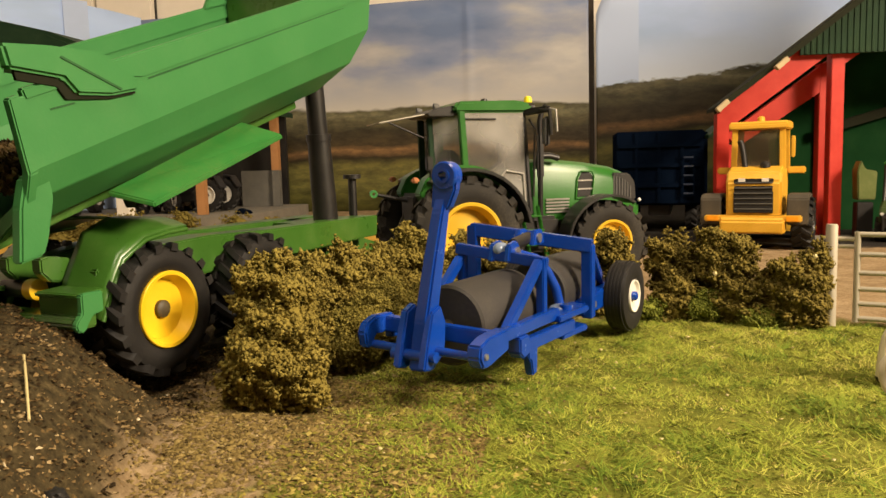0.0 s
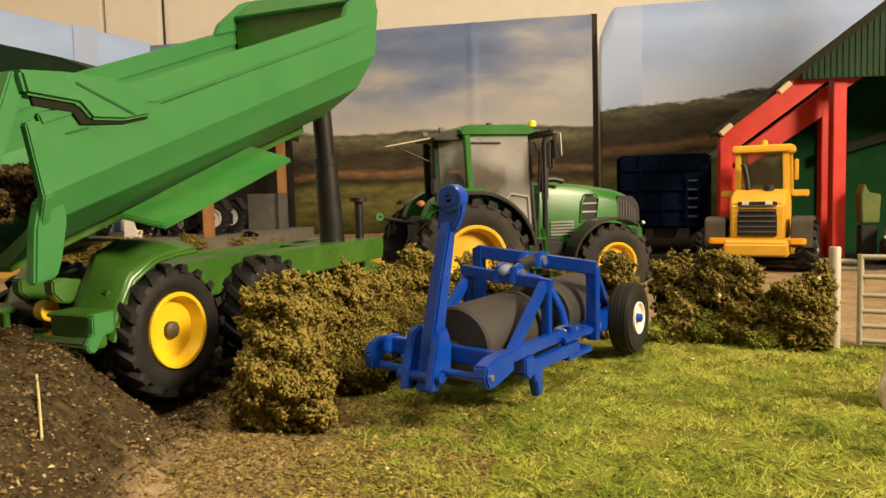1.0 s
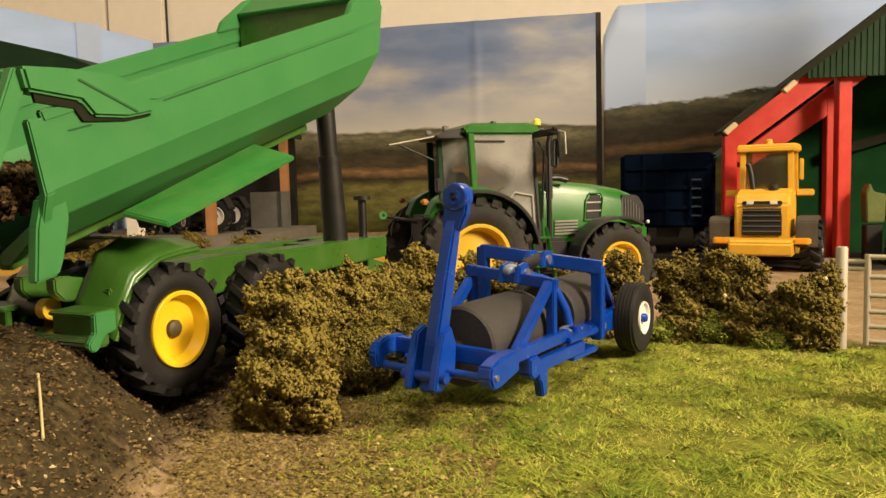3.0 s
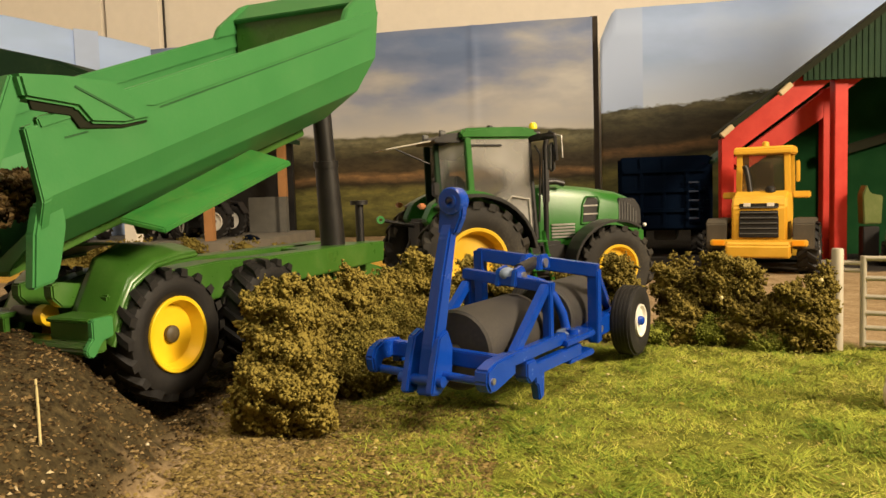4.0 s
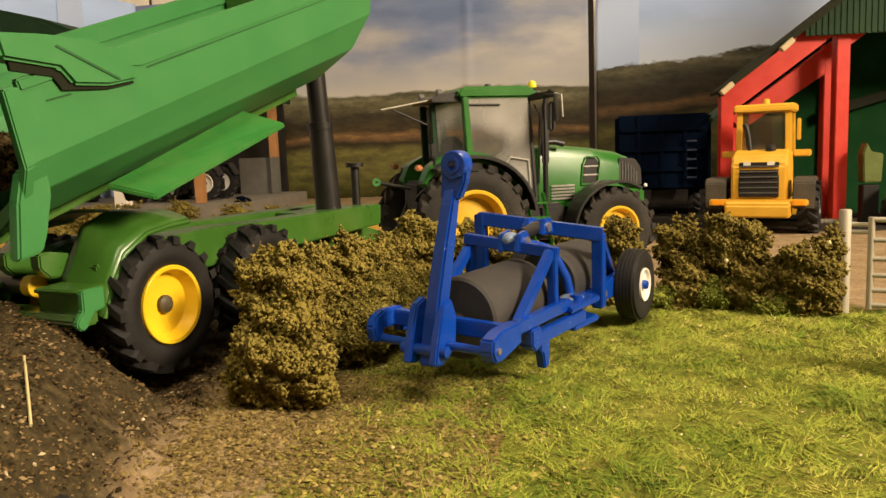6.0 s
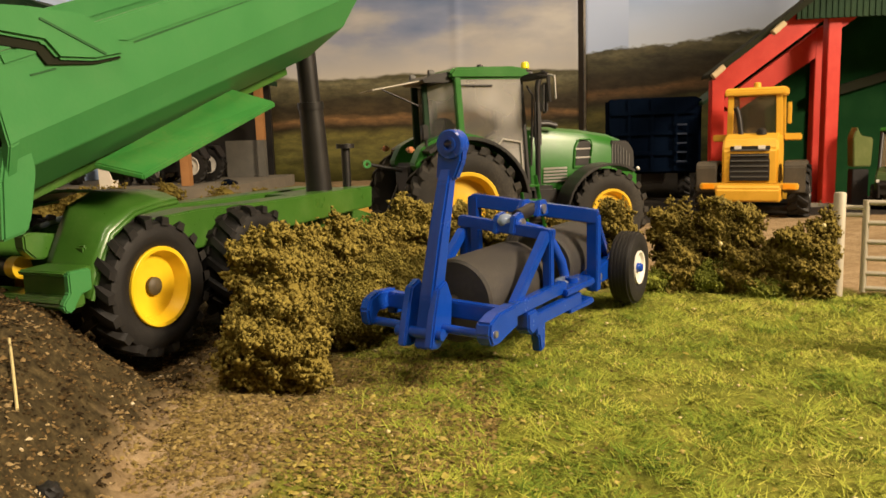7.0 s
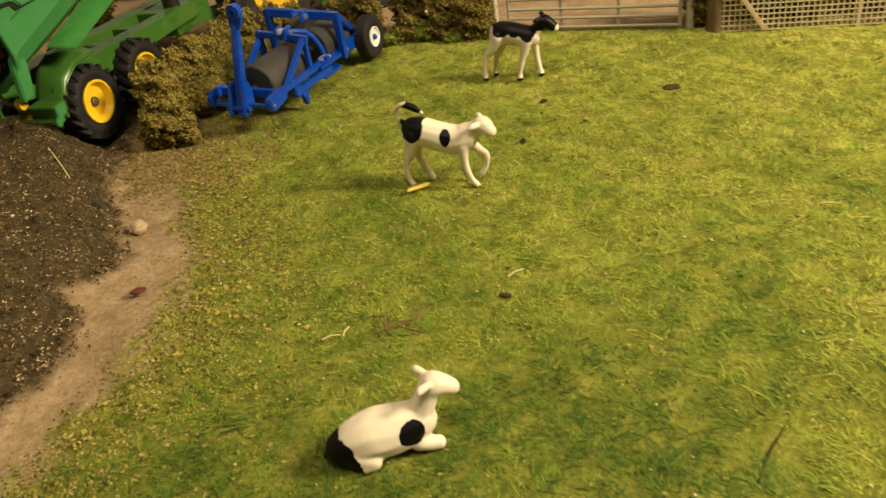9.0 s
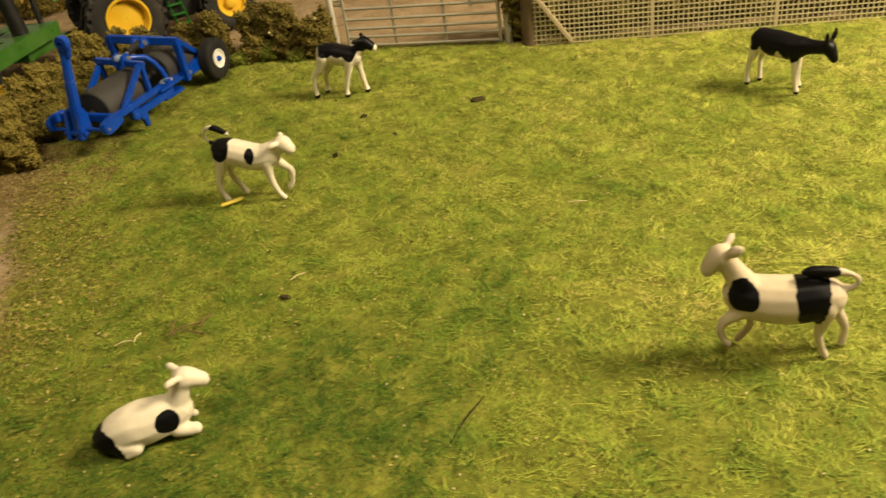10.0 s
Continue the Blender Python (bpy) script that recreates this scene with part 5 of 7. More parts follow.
    for s in (-1, 1):
        part("lift_arm", beam(bmesh.new(), (-12, s * 8, 26), (-44, s * 11, 20), 2.4, 3.4), BLACK, link)
        part("lift_rod", rod(bmesh.new(), (-30, s * 9.5, 23), (-20, s * 8, 46), 1.2), BLACK, link)
        part("link_hook", lathe(bmesh.new(), [(-1.0, 1.8), (1.0, 1.8), (1.0, 0.8), (-1.0, 0.8)], 18, "y", True), painted("link_green", (0.05, 0.24, 0.06), 0.3, 0.0), link, "", True).location = (-0.0445, s * 0.011, 0.020)
    part("top_link", rod(bmesh.new(), (-14, 0, 44), (-40, 0, 50), 1.0), BLACK, link)
    part("top_hook", lathe(bmesh.new(), [(-1.1, 2.1), (1.1, 2.1), (1.1, 0.9), (-1.1, 0.9)], 18, "y", True), bpy.data.materials["link_green"], link, "", True).location = (-0.042, 0, 0.0505)
    part("rear_block", box(bmesh.new(), -24, -12, -13, 13, 18, 50, 1.5), BLACK, link)
    part("hitch", box(bmesh.new(), -34, -22, -4, 4, 12, 20, 1.0), BLACK, link)
    return t


tractor()


# ---------------------------------------------------------------- hedges of foam foliage
def bush(name, place, size, count, material, label, category="hedge", group="hedge along the pasture", seed=1, crumb=(0.0005, 0.0012), fine=2.2, knobby=1.0):
    """A lump of clump foliage: crumbs heaped over a few uneven lobes. size: half-lengths in metres."""
    rng = np.random.default_rng(seed)
    count = int(count * fine)
    sx, sy, sz = size
    lobes = 7
    c = rng.uniform(-0.55, 0.55, (lobes, 3)) * np.array((sx, sy, sz * 0.9))
    c[:, 2] += sz * 0.95
    r = rng.uniform(0.42, 0.62, lobes)[:, None] * np.array((sx, sy, sz))
    c[0], r[0] = (0, 0, sz * 0.8), np.array((sx, sy, sz)) * 0.78
    k = rng.integers(0, lobes, count)
    d = rng.normal(0, 1, (count, 3))
    d /= np.linalg.norm(d, axis=1)[:, None]
    depth = 1.0 - 0.28 * rng.uniform(0, 1, count) ** 1.6
    ripple = 1.0 + 0.16 * np.sin(d[:, 0] * 7 + k) * np.sin(d[:, 1] * 6 + 2 * k) + 0.10 * np.sin(d[:, 2] * 11 + d[:, 0] * 9)
    p = c[k] + d * r[k] * (depth * ripple)[:, None]
    w = 760.0
    knob = np.sin(p[:, 0] * w + seed) * np.sin(p[:, 1] * w * 0.93 + 1.3 * seed) + np.sin(p[:, 2] * w * 1.07 + p[:, 0] * w * 0.4 + seed)
    fine_knob = np.sin(p[:, 0] * w * 2.6 + p[:, 2] * w * 1.7) * np.sin(p[:, 1] * w * 2.7 - p[:, 2] * w * 1.1) + np.sin(p[:, 2] * w * 2.9 + seed) * np.sin(p[:, 0] * w * 2.2 - p[:, 1] * w * 1.9)
    p = p + d * (knobby * (0.0018 * knob + 0.0012 * fine_knob))[:, None]
    p[:, 2] = np.maximum(p[:, 2], rng.uniform(0, 0.0015, count))
    inside = np.zeros(count, bool)
    for j in range(lobes):
        inside |= (((p - c[j]) / r[j]) ** 2).sum(1) < 0.45
    p = p[~inside]
    n = len(p)
    tet = np.array([(0.94, 0, -0.33), (-0.47, 0.82, -0.33), (-0.47, -0.82, -0.33), (0, 0, 1)], float)
    s = rng.uniform(*crumb, n) * rng.uniform(0.8, 1.5, n)
    spin = rng.normal(0, 1, (n, 4))
    spin /= np.linalg.norm(spin, axis=1)[:, None]
    qw, qx, qy, qz = spin.T
    rot = np.stack((1 - 2 * (qy * qy + qz * qz), 2 * (qx * qy - qz * qw), 2 * (qx * qz + qy * qw), 2 * (qx * qy + qz * qw), 1 - 2 * (qx * qx + qz * qz), 2 * (qy * qz - qx * qw),
                    2 * (qx * qz - qy * qw), 2 * (qy * qz + qx * qw), 1 - 2 * (qx * qx + qy * qy)), 1).reshape(n, 3, 3)
    v = np.einsum("nij,kj->nki", rot, tet) * rng.uniform(0.35, 1.9, (n, 4, 1)) * s[:, None, None] + p[:, None, :]
    f = np.array([(0, 2, 1), (0, 1, 3), (1, 2, 3), (2, 0, 3)])
    faces = (f[None] + (np.arange(n) * 4)[:, None, None]).reshape(-1, 3)
    verts = v.reshape(-1, 3)
    # a dark core keeps daylight from showing through
    bm = bmesh.new()
    for j in range(lobes):
        bmesh.ops.create_icosphere(bm, subdivisions=2, radius=1, matrix=Matrix.Translation(c[j]) @ Matrix.Diagonal((*(r[j] * 0.74), 1)))
    core_v = [tuple(x.co) for x in bm.verts]
    core_f = [tuple(x.index + len(verts) for x in fc.verts) for fc in bm.faces]
    bm.free()
    me = bpy.data.meshes.new(name)
    me.from_pydata(verts.tolist() + core_v, [], faces.tolist() + core_f)
    me.shade_smooth()
    me.materials.append(material)
    ob = new(name, me)
    ob.location = place
    return tagged(ob, label, category, group)


def hedge_row(rows, material, label, group, start, fine=2.2, crumb=(0.0005, 0.0012), knobby=1.0):
    for i, (x, y, sx, sy, sz, n) in enumerate(rows):
        bush("hedge_clump", (x, y, 0.0), (sx, sy, sz), n, material, label, "hedge", group, start + i, crumb, fine, knobby)


hedge_row([
    (0.1505, 0.4145, 0.0112, 0.0105, 0.0224, 4600), (0.1475, 0.4190, 0.0085, 0.0085, 0.0222, 2600), (0.1515, 0.4095, 0.0108, 0.0085, 0.0165, 2600), (0.1515, 0.4060, 0.0120, 0.0085, 0.0115, 2600), (0.1605, 0.4050, 0.0060, 0.0060, 0.0100, 1100), (0.1430, 0.4070, 0.0070, 0.0070, 0.0090, 1100), (0.1405, 0.4370, 0.0085, 0.0085, 0.0207, 2200), (0.1530, 0.4390, 0.0085, 0.0095, 0.0190, 2000),
    (0.1540, 0.4580, 0.0105, 0.0120, 0.0222, 3600), (0.1590, 0.4830, 0.0105, 0.0115, 0.0222, 3000), (0.1660, 0.5060, 0.0110, 0.0110, 0.0226, 3000), (0.1740, 0.5280, 0.0110, 0.0105, 0.0218, 2800), (0.1920, 0.5360, 0.0120, 0.0105, 0.0205, 2600),
], HEDGE, "olive-brown foam hedge clump at the pasture's edge", "hedge along the pasture", 10, 6.6, (0.0003, 0.0008))
hedge_row([
    (0.1650, 0.4500, 0.0130, 0.0140, 0.0142, 3400), (0.1745, 0.4740, 0.0130, 0.0170, 0.0138, 3400), (0.1835, 0.5000, 0.0120, 0.0160, 0.0125, 3000),
], HEDGE_BANK, "low mossy olive bank of foam at the hedge's foot", "hedge along the pasture", 30, 5.8, (0.00022, 0.00055), 0.4)
hedge_row([
    (0.2130, 0.5400, 0.0140, 0.0110, 0.0178, 2300), (0.2350, 0.5450, 0.0125, 0.0110, 0.0165, 2200), (0.2570, 0.5430, 0.0112, 0.0105, 0.0190, 2400), (0.2870, 0.5500, 0.0120, 0.0105, 0.0176, 2600), (0.3068, 0.5385, 0.0112, 0.0105, 0.0200, 2800),
    (0.2830, 0.5335, 0.0100, 0.0065, 0.0088, 1700), (0.3060, 0.5275, 0.0085, 0.0065, 0.0100, 1700), (0.3285, 0.5190, 0.0098, 0.0090, 0.0155, 2600), (0.3190, 0.5270, 0.0075, 0.0070, 0.0110, 1500), (0.3385, 0.5230, 0.0048, 0.0050, 0.0178, 1200),
], HEDGE_GREEN, "dark olive foam hedge clump by the gatepost", "hedge along the pasture", 40, 5.2, (0.00034, 0.0009))
hedge_row([
    (0.2965, 0.5290, 0.0120, 0.0060, 0.0080, 1500), (0.2730, 0.5300, 0.0090, 0.0055, 0.0050, 1000), (0.3160, 0.5180, 0.0100, 0.0055, 0.0045, 1000),
], TUFT, "soft green grassy bank at the hedge's foot", "hedge along the pasture", 60, 5.0, (0.0002, 0.0005), 0.4)
hedge_row([
    (0.058, 0.80, 0.022, 0.016, 0.013, 1500), (0.020, 0.80, 0.024, 0.016, 0.015, 1500), (-0.020, 0.79, 0.022, 0.016, 0.017, 1500), (-0.062, 0.78, 0.024, 0.018, 0.020, 1500), (-0.105, 0.77, 0.024, 0.018, 0.019, 1500), (-0.15, 0.76, 0.026, 0.018, 0.018, 1500),
    (0.010, 0.70, 0.018, 0.014, 0.019, 1300), (-0.045, 0.68, 0.020, 0.014, 0.016, 1300),
], HEDGE_GREEN, "low olive-brown foam bush in front of the stubble field", "bushes by the stubble field", 70)
hedge_row([
    (0.4680, 0.4790, 0.0090, 0.0080, 0.0260, 2000), (0.478, 0.488, 0.018, 0.012, 0.028, 2600), (0.518, 0.482, 0.020, 0.010, 0.024, 2200), (0.556, 0.470, 0.020, 0.010, 0.024, 2200), (0.596, 0.459, 0.020, 0.010, 0.024, 2200), (0.638, 0.447, 0.020, 0.010, 0.024, 2200), (0.680, 0.434, 0.020, 0.010, 0.024, 2200), (0.500, 0.484, 0.016, 0.010, 0.022, 2000), (0.535, 0.474, 0.020, 0.010, 0.021, 2200), (0.575, 0.462, 0.020, 0.010, 0.020, 2200), (0.615, 0.450, 0.020, 0.010, 0.020, 2200), (0.66, 0.436, 0.022, 0.010, 0.020, 2200), (0.70, 0.424, 0.022, 0.010, 0.020, 2000),
], HEDGE_GREEN, "dark foam hedge clump behind the netting", "hedge behind the netting", 90)


# ---------------------------------------------------------------- field gate, posts and netting
def gate_post(place, r, h, material, label, square=False):
    bm = bmesh.new()
    if square:
        box(bm, -r, r, -r, r, -4, h, 0.6)
    else:
        lathe(bm, [(-4, r), (h - 0.6, r), (h, r * 0.85)], 20, "z")
    ob = part("gate_post", bm, material, None, label, True)
    ob.location = place
    return tagged(ob, label, "gate post", "gate posts")


gate_post((0.3445, 0.5255, 0.0), 2.3, 41, GALV, "round grey steel gatepost beside the hedge")
gate_post((0.4605, 0.4785, 0.0), 2.4, 44, GALV, "round grey steel gatepost by the netting")
gate_post((0.4735, 0.4700, 0.0), 5.6, 52, painted("bark", (0.13, 0.085, 0.04), 0.95, 0.6, (0.30, 0.22, 0.11), bump=0.8), "thick rough bark-brown corner post of the netting", False)


def field_gate():
    g = thing("field_gate", (0.3535, 0.5230, 0.0), "grey galvanised tubular field gate, closed, dusty", "gate", "", -22.0)
    L = 110.0
    for x in (0.0, L):
        part("end_tube", rod(bmesh.new(), (x, 0, 1.5), (x, 0, 38.0), 1.25), GALV, g, "", True)
    for z in (3.0, 9.0, 15.0, 21.5, 29.0, 37.0):
        part("rail", rod(bmesh.new(), (0, 0, z), (L, 0, z), 1.05, seg=12), GALV, g, "", True)
    for x in (35.0, 72.0):
        part("upright", box(bmesh.new(), x - 1.0, x + 1.0, -0.5, 0.5, 3, 37, 0.2), GALV, g)
    part("latch_bar", rod(bmesh.new(), (92, -0.9, 33), (109, -0.9, 33), 0.6), GALV, g)
    part("latch_plate", box(bmesh.new(), 90.5, 93, -1.3, -0.5, 27, 36, 0.2), GALV, g)
    for z in (35.0, 32.0):
        part("hinge", rod(bmesh.new(), (-8.0, 1.2, z), (0.5, 0, z), 0.9), GALV, g)
    return g


field_gate()


def netting():
    a, b = Vector((0.4735, 0.4655, 0)), Vector((0.742, 0.392, 0))
    n = thing("wire_netting", tuple(a), "pale yellowed square wire netting along the pasture", "fence", "", math.degrees(math.atan2(b.y - a.y, b.x - a.x)))
    L = (b - a).length * 1000
    rng = random.Random(5)
    x = 0.0
    bm = bmesh.new()
    while x < L:
        box(bm, x - 0.33, x + 0.33, -0.30, 0.30, 0, 42, 0)
        x += 3.1
    net = part("net", bm, painted("net_cream", (0.52, 0.45, 0.25), 0.7, 0.4, (0.3, 0.26, 0.13)), n)
    bm = bmesh.new()
    for k in range(14):
        box(bm, 0, L, -0.42, 0.18, 0.8 + 3.1 * k - 0.33, 0.8 + 3.1 * k + 0.33, 0)
    part("net_wire", bm, bpy.data.materials["net_cream"], n)
    for x in (77, 152, 228):
        part("stake", box(bmesh.new(), x - 1.2, x + 1.2, -0.4, 2.0, -3, 45, 0.3), WOOD_PALE, n)
    part("strut", beam(bmesh.new(), (2, -2.6, 36), (26, -2.2, 2), 2.4, 2.6), WOOD_PALE, n)
    return n


netting()


# ---------------------------------------------------------------- toy calves
def hide(name, patches, white=(0.74, 0.66, 0.50), soft=0.12):
    """Cream plastic with glossy black paint patches: (centre mm, radius mm, stretch)."""
    m, nodes, links, bsdf = nodes_of(name)
    tc = nodes.new("ShaderNodeTexCoord")
    wobble = noise_node(nodes, links, 190.0, 3.0, 0.6)
    total = None
    for (cx, cy, cz), r, (sx, sy, sz) in patches:
        mp = nodes.new("ShaderNodeMapping")
        mp.vector_type = "POINT"
        mp.inputs["Scale"].default_value = (1000 / r / sx, 1000 / r / sy, 1000 / r / sz)
        mp.inputs["Location"].default_value = (-cx / r / sx, -cy / r / sy, -cz / r / sz)
        links.new(tc.outputs["Object"], mp.inputs["Vector"])
        ln = nodes.new("ShaderNodeVectorMath")
        ln.operation = "LENGTH"
        links.new(mp.outputs[0], ln.inputs[0])
        if total is None:
            total = ln.outputs["Value"]
        else:
            mn = nodes.new("ShaderNodeMath")
            mn.operation = "MINIMUM"
            links.new(total, mn.inputs[0])
            links.new(ln.outputs["Value"], mn.inputs[1])
            total = mn.outputs[0]
    ad = nodes.new("ShaderNodeMath")
    ad.operation, ad.inputs[1].default_value = "MULTIPLY_ADD", 0.5
    links.new(wobble, ad.inputs[0])
    links.new(total, ad.inputs[2])
    mask = ramp_node(nodes, links, ad.outputs[0], [(0.0, (1, 1, 1)), (1.0, (0, 0, 0))])
    ramp = mask.node.color_ramp
    ramp.elements[0].position, ramp.elements[1].position = 0.0, 1.0
    mr = nodes.new("ShaderNodeMapRange")
    mr.inputs["From Min"].default_value, mr.inputs["From Max"].default_value = 1.27, 1.23
    links.new(ad.outputs[0], mr.inputs["Value"])
    tone = ramp_node(nodes, links, noise_node(nodes, links, 140.0, 4.0, 0.6), [(0.3, tuple(v * 0.86 for v in white)), (0.65, white)])
    links.new(mix_node(nodes, links, mr.outputs[0], tone, (0.004, 0.0036, 0.004)), bsdf.inputs["Base Color"])
    bsdf.inputs["Roughness"].default_value = 0.42
    bsdf.inputs["Specular IOR Level"].default_value = 0.14
    bump_node(nodes, links, bsdf, noise_node(nodes, links, 700.0, 3.0, 0.6), 0.12, 0.0003)
    return m


BALL = bmesh.new()
bmesh.ops.create_icosphere(BALL, subdivisions=2, radius=1.0)
BALL_V = np.array([v.co[:] for v in BALL.verts])
BALL_F = np.array([[v.index for v in f.verts] for f in BALL.faces])
BALL.free()


def stout(chain, k, dz=0.0):
    return [(x, y, z + dz, r * k) for x, y, z, r in chain]


def calf(place, turn, chains, patches, label, size=1.0, white=(0.74, 0.66, 0.50), length=1.0):
    """A cast toy: balls strung along the body's lines, fused and smoothed into one skin."""
    spots = []
    for pts in chains:
        p = np.array([pts[0], *pts, pts[-1]], float)
        for o, a, b, c in zip(p, p[1:], p[2:], p[3:]):
            n = max(3, int(np.linalg.norm((b - a)[:3]) / (0.22 * min(a[3], b[3])) + 1))
            for s in np.arange(n + 1) / n:
                spots.append(a + 0.5 * s * (b - o + s * (2 * o - 5 * a + 4 * b - c + s * (3 * (a - b) + c - o))))
    spots = np.array(spots)
    v = (BALL_V[None] * spots[:, 3, None, None] + spots[:, None, :3]) * MM
    f = (BALL_F[None] + (np.arange(len(spots)) * len(BALL_V))[:, None, None]).reshape(-1, 3)
    me = bpy.data.meshes.new("toy_calf")
    me.from_pydata(v.reshape(-1, 3).tolist(), [], f.tolist())
    me.materials.append(hide("calf_paint", patches, white))
    ob = new("toy_calf", me)
    ob.matrix_basis = pose(*place, 0, 0, turn) @ Matrix.Diagonal((size * length, size, size, 1))
    r = ob.modifiers.new("cast", "REMESH")
    r.mode, r.voxel_size, r.use_smooth_shade = "VOXEL", 0.00042, True
    s = ob.modifiers.new("polish", "SMOOTH")
    s.factor, s.iterations = 0.6, 10
    return tagged(ob, label, "toy calf", "toy calves in the pasture")


def hooves():
    return [((0, 0, 0.4), 1.0, (60, 60, 1.2))]


# A: standing, black back and head, by the gate
A_BODY = [(-8.5, 0, 23.6, 5.4), (-4, 0, 23.0, 5.8), (2, 0, 21.8, 5.8), (7, 0, 21.0, 5.6), (10, 0, 21.2, 4.8)]
A_HEAD = [(9.5, 0, 22.5, 4.2), (12.5, 0, 24.6, 3.6), (15, 0, 27, 3.3), (16.6, 0, 28.4, 3.5), (19.5, 0, 27.0, 2.9), (22.3, 0, 25.2, 2.2)]
A_EARS = [[(15.4, 2.6, 30, 1.0), (13.6, 5.0, 30.6, 1.3), (12.4, 6.6, 30.6, 0.6)], [(15.4, -2.6, 30, 1.0), (13.6, -5.0, 30.4, 1.3), (12.4, -6.6, 30.2, 0.6)]]
A_LEGS = [
    [(-8.5, 3.0, 22, 3.90), (-9.6, 3.2, 16, 2.56), (-13.2, 3.3, 11, 1.71), (-14.5, 3.3, 5, 1.40), (-14.6, 3.3, 1.2, 1.83)],
    [(-9.5, -3.0, 22, 3.90), (-12.5, -3.2, 16.5, 2.56), (-17.2, -3.3, 12.2, 1.71), (-18.8, -3.3, 5, 1.40), (-18.6, -3.3, 1.2, 1.83)],
    [(8.5, 3.0, 20, 3.29), (9.8, 3.2, 13, 1.95), (10.4, 3.2, 9, 1.71), (11.5, 3.2, 4, 1.34), (12.2, 3.2, 1.2, 1.83)],
    [(7.0, -3.0, 20, 3.29), (4.6, -3.2, 13, 1.95), (3.2, -3.2, 9, 1.71), (1.8, -3.2, 4, 1.34), (1.6, -3.2, 1.2, 1.83)],
]
A_TAIL = [(-11.8, 0, 27.0, 1.3), (-14.0, 0, 25, 0.9), (-15.2, 0, 19, 0.9), (-15.6, 0, 14, 1.3), (-15.4, 0, 11, 0.7)]
A_BLACK = [((-6.8, 0, 28.6), 6.6, (0.95, 1.9, 1.0)), ((0.8, 0, 27.6), 6.0, (0.95, 1.9, 1.0)), ((7.6, 0, 26.2), 6.6, (0.85, 1.9, 1.0)), ((14.5, 0, 29.8), 6.0, (1.0, 1.6, 0.9)), ((19.6, 0, 27.4), 3.9, (1.0, 1.5, 1.0))]
calf((0.3487, 0.4346, 0.0008), -22, [A_BODY, A_HEAD, *A_EARS, *A_LEGS, A_TAIL], A_BLACK + hooves(), "toy calf standing, black back and head, cream legs", 1.15, length=0.88)
# B: running, white with black rump and side patch
RUN_HEAD = [(10.5, 0, 24.0, 4.4), (14, 0.0, 25.6, 3.7), (17.0, 0, 27.4, 3.3), (18.8, 0, 28.2, 3.6), (20.5, -0.3, 26.8, 3.0), (22.0, -0.6, 25.6, 2.5)]
RUN_EARS = [[(17.5, 2.8, 29.8, 1.2), (16.2, 5.2, 30.4, 1.4), (14.8, 6.8, 30.2, 0.7)], [(17.5, -2.8, 29.6, 1.2), (15.8, -5.2, 29.8, 1.5), (14.0, -6.8, 29.2, 0.8)]]
RUN_BODY = [(-12.6, 0, 26.8, 5.2), (-9.0, 0, 25.8, 6.1), (-2, 0, 23.4, 6.4), (5, 0, 21.6, 6.4), (9.5, 0, 22.2, 5.8), (11.5, 0, 23.2, 5.0)]
RUN = [
    [(-12.5, 3.0, 25, 3.6), (-13, 3.2, 18, 2.3), (-13.2, 3.3, 11, 1.4), (-10.0, 3.3, 5, 1.15), (-8.0, 3.3, 1.4, 1.3)],
    [(-12.5, -3.0, 25, 3.6), (-14.2, -3.2, 18, 2.3), (-17.0, -3.3, 11, 1.4), (-17.2, -3.3, 5, 1.15), (-15.6, -3.3, 1.2, 1.3)],
    [(10, 3.0, 20, 2.6), (15.5, 3.2, 15.0, 1.6), (18.2, 3.2, 12.5, 1.4), (17.6, 3.2, 7, 1.1), (15.5, 3.2, 3.6, 1.3)],
    [(9.5, -3.0, 20, 2.6), (9.8, -3.2, 13, 1.6), (10.4, -3.2, 9, 1.4), (12.2, -3.2, 4, 1.1), (14.2, -3.2, 1.2, 1.3)],
]
RUN_TAIL = [(-15.8, 0, 29.5, 1.3), (-18.8, 0, 32.0, 0.9), (-19.6, 0, 35.4, 0.9), (-17.0, 0, 38.0, 1.1), (-13.0, 0, 37.6, 1.7), (-9.0, 0, 35.4, 1.3), (-7.2, 0, 34.0, 0.6)]
RUN_SPOTS = [((-12.2, 0, 28.5), 6.6, (0.95, 1.6, 0.95)), ((3.0, -6.0, 25.2), 4.0, (0.60, 1.0, 1.05)), ((-3, 6, 25), 4.5, (1.0, 1.0, 1.0)), ((-11.5, 0, 37), 4.8, (1.0, 1.5, 0.6))]
calf((0.3018, 0.3165, 0.0006), -17, [stout(RUN_BODY, 1.05), stout(RUN_HEAD, 1.15), *RUN_EARS, *[stout(leg, 1.18) for leg in RUN], RUN_TAIL], RUN_SPOTS, "toy calf running, cream with black rump and raised tail", 1.0, length=1.0)
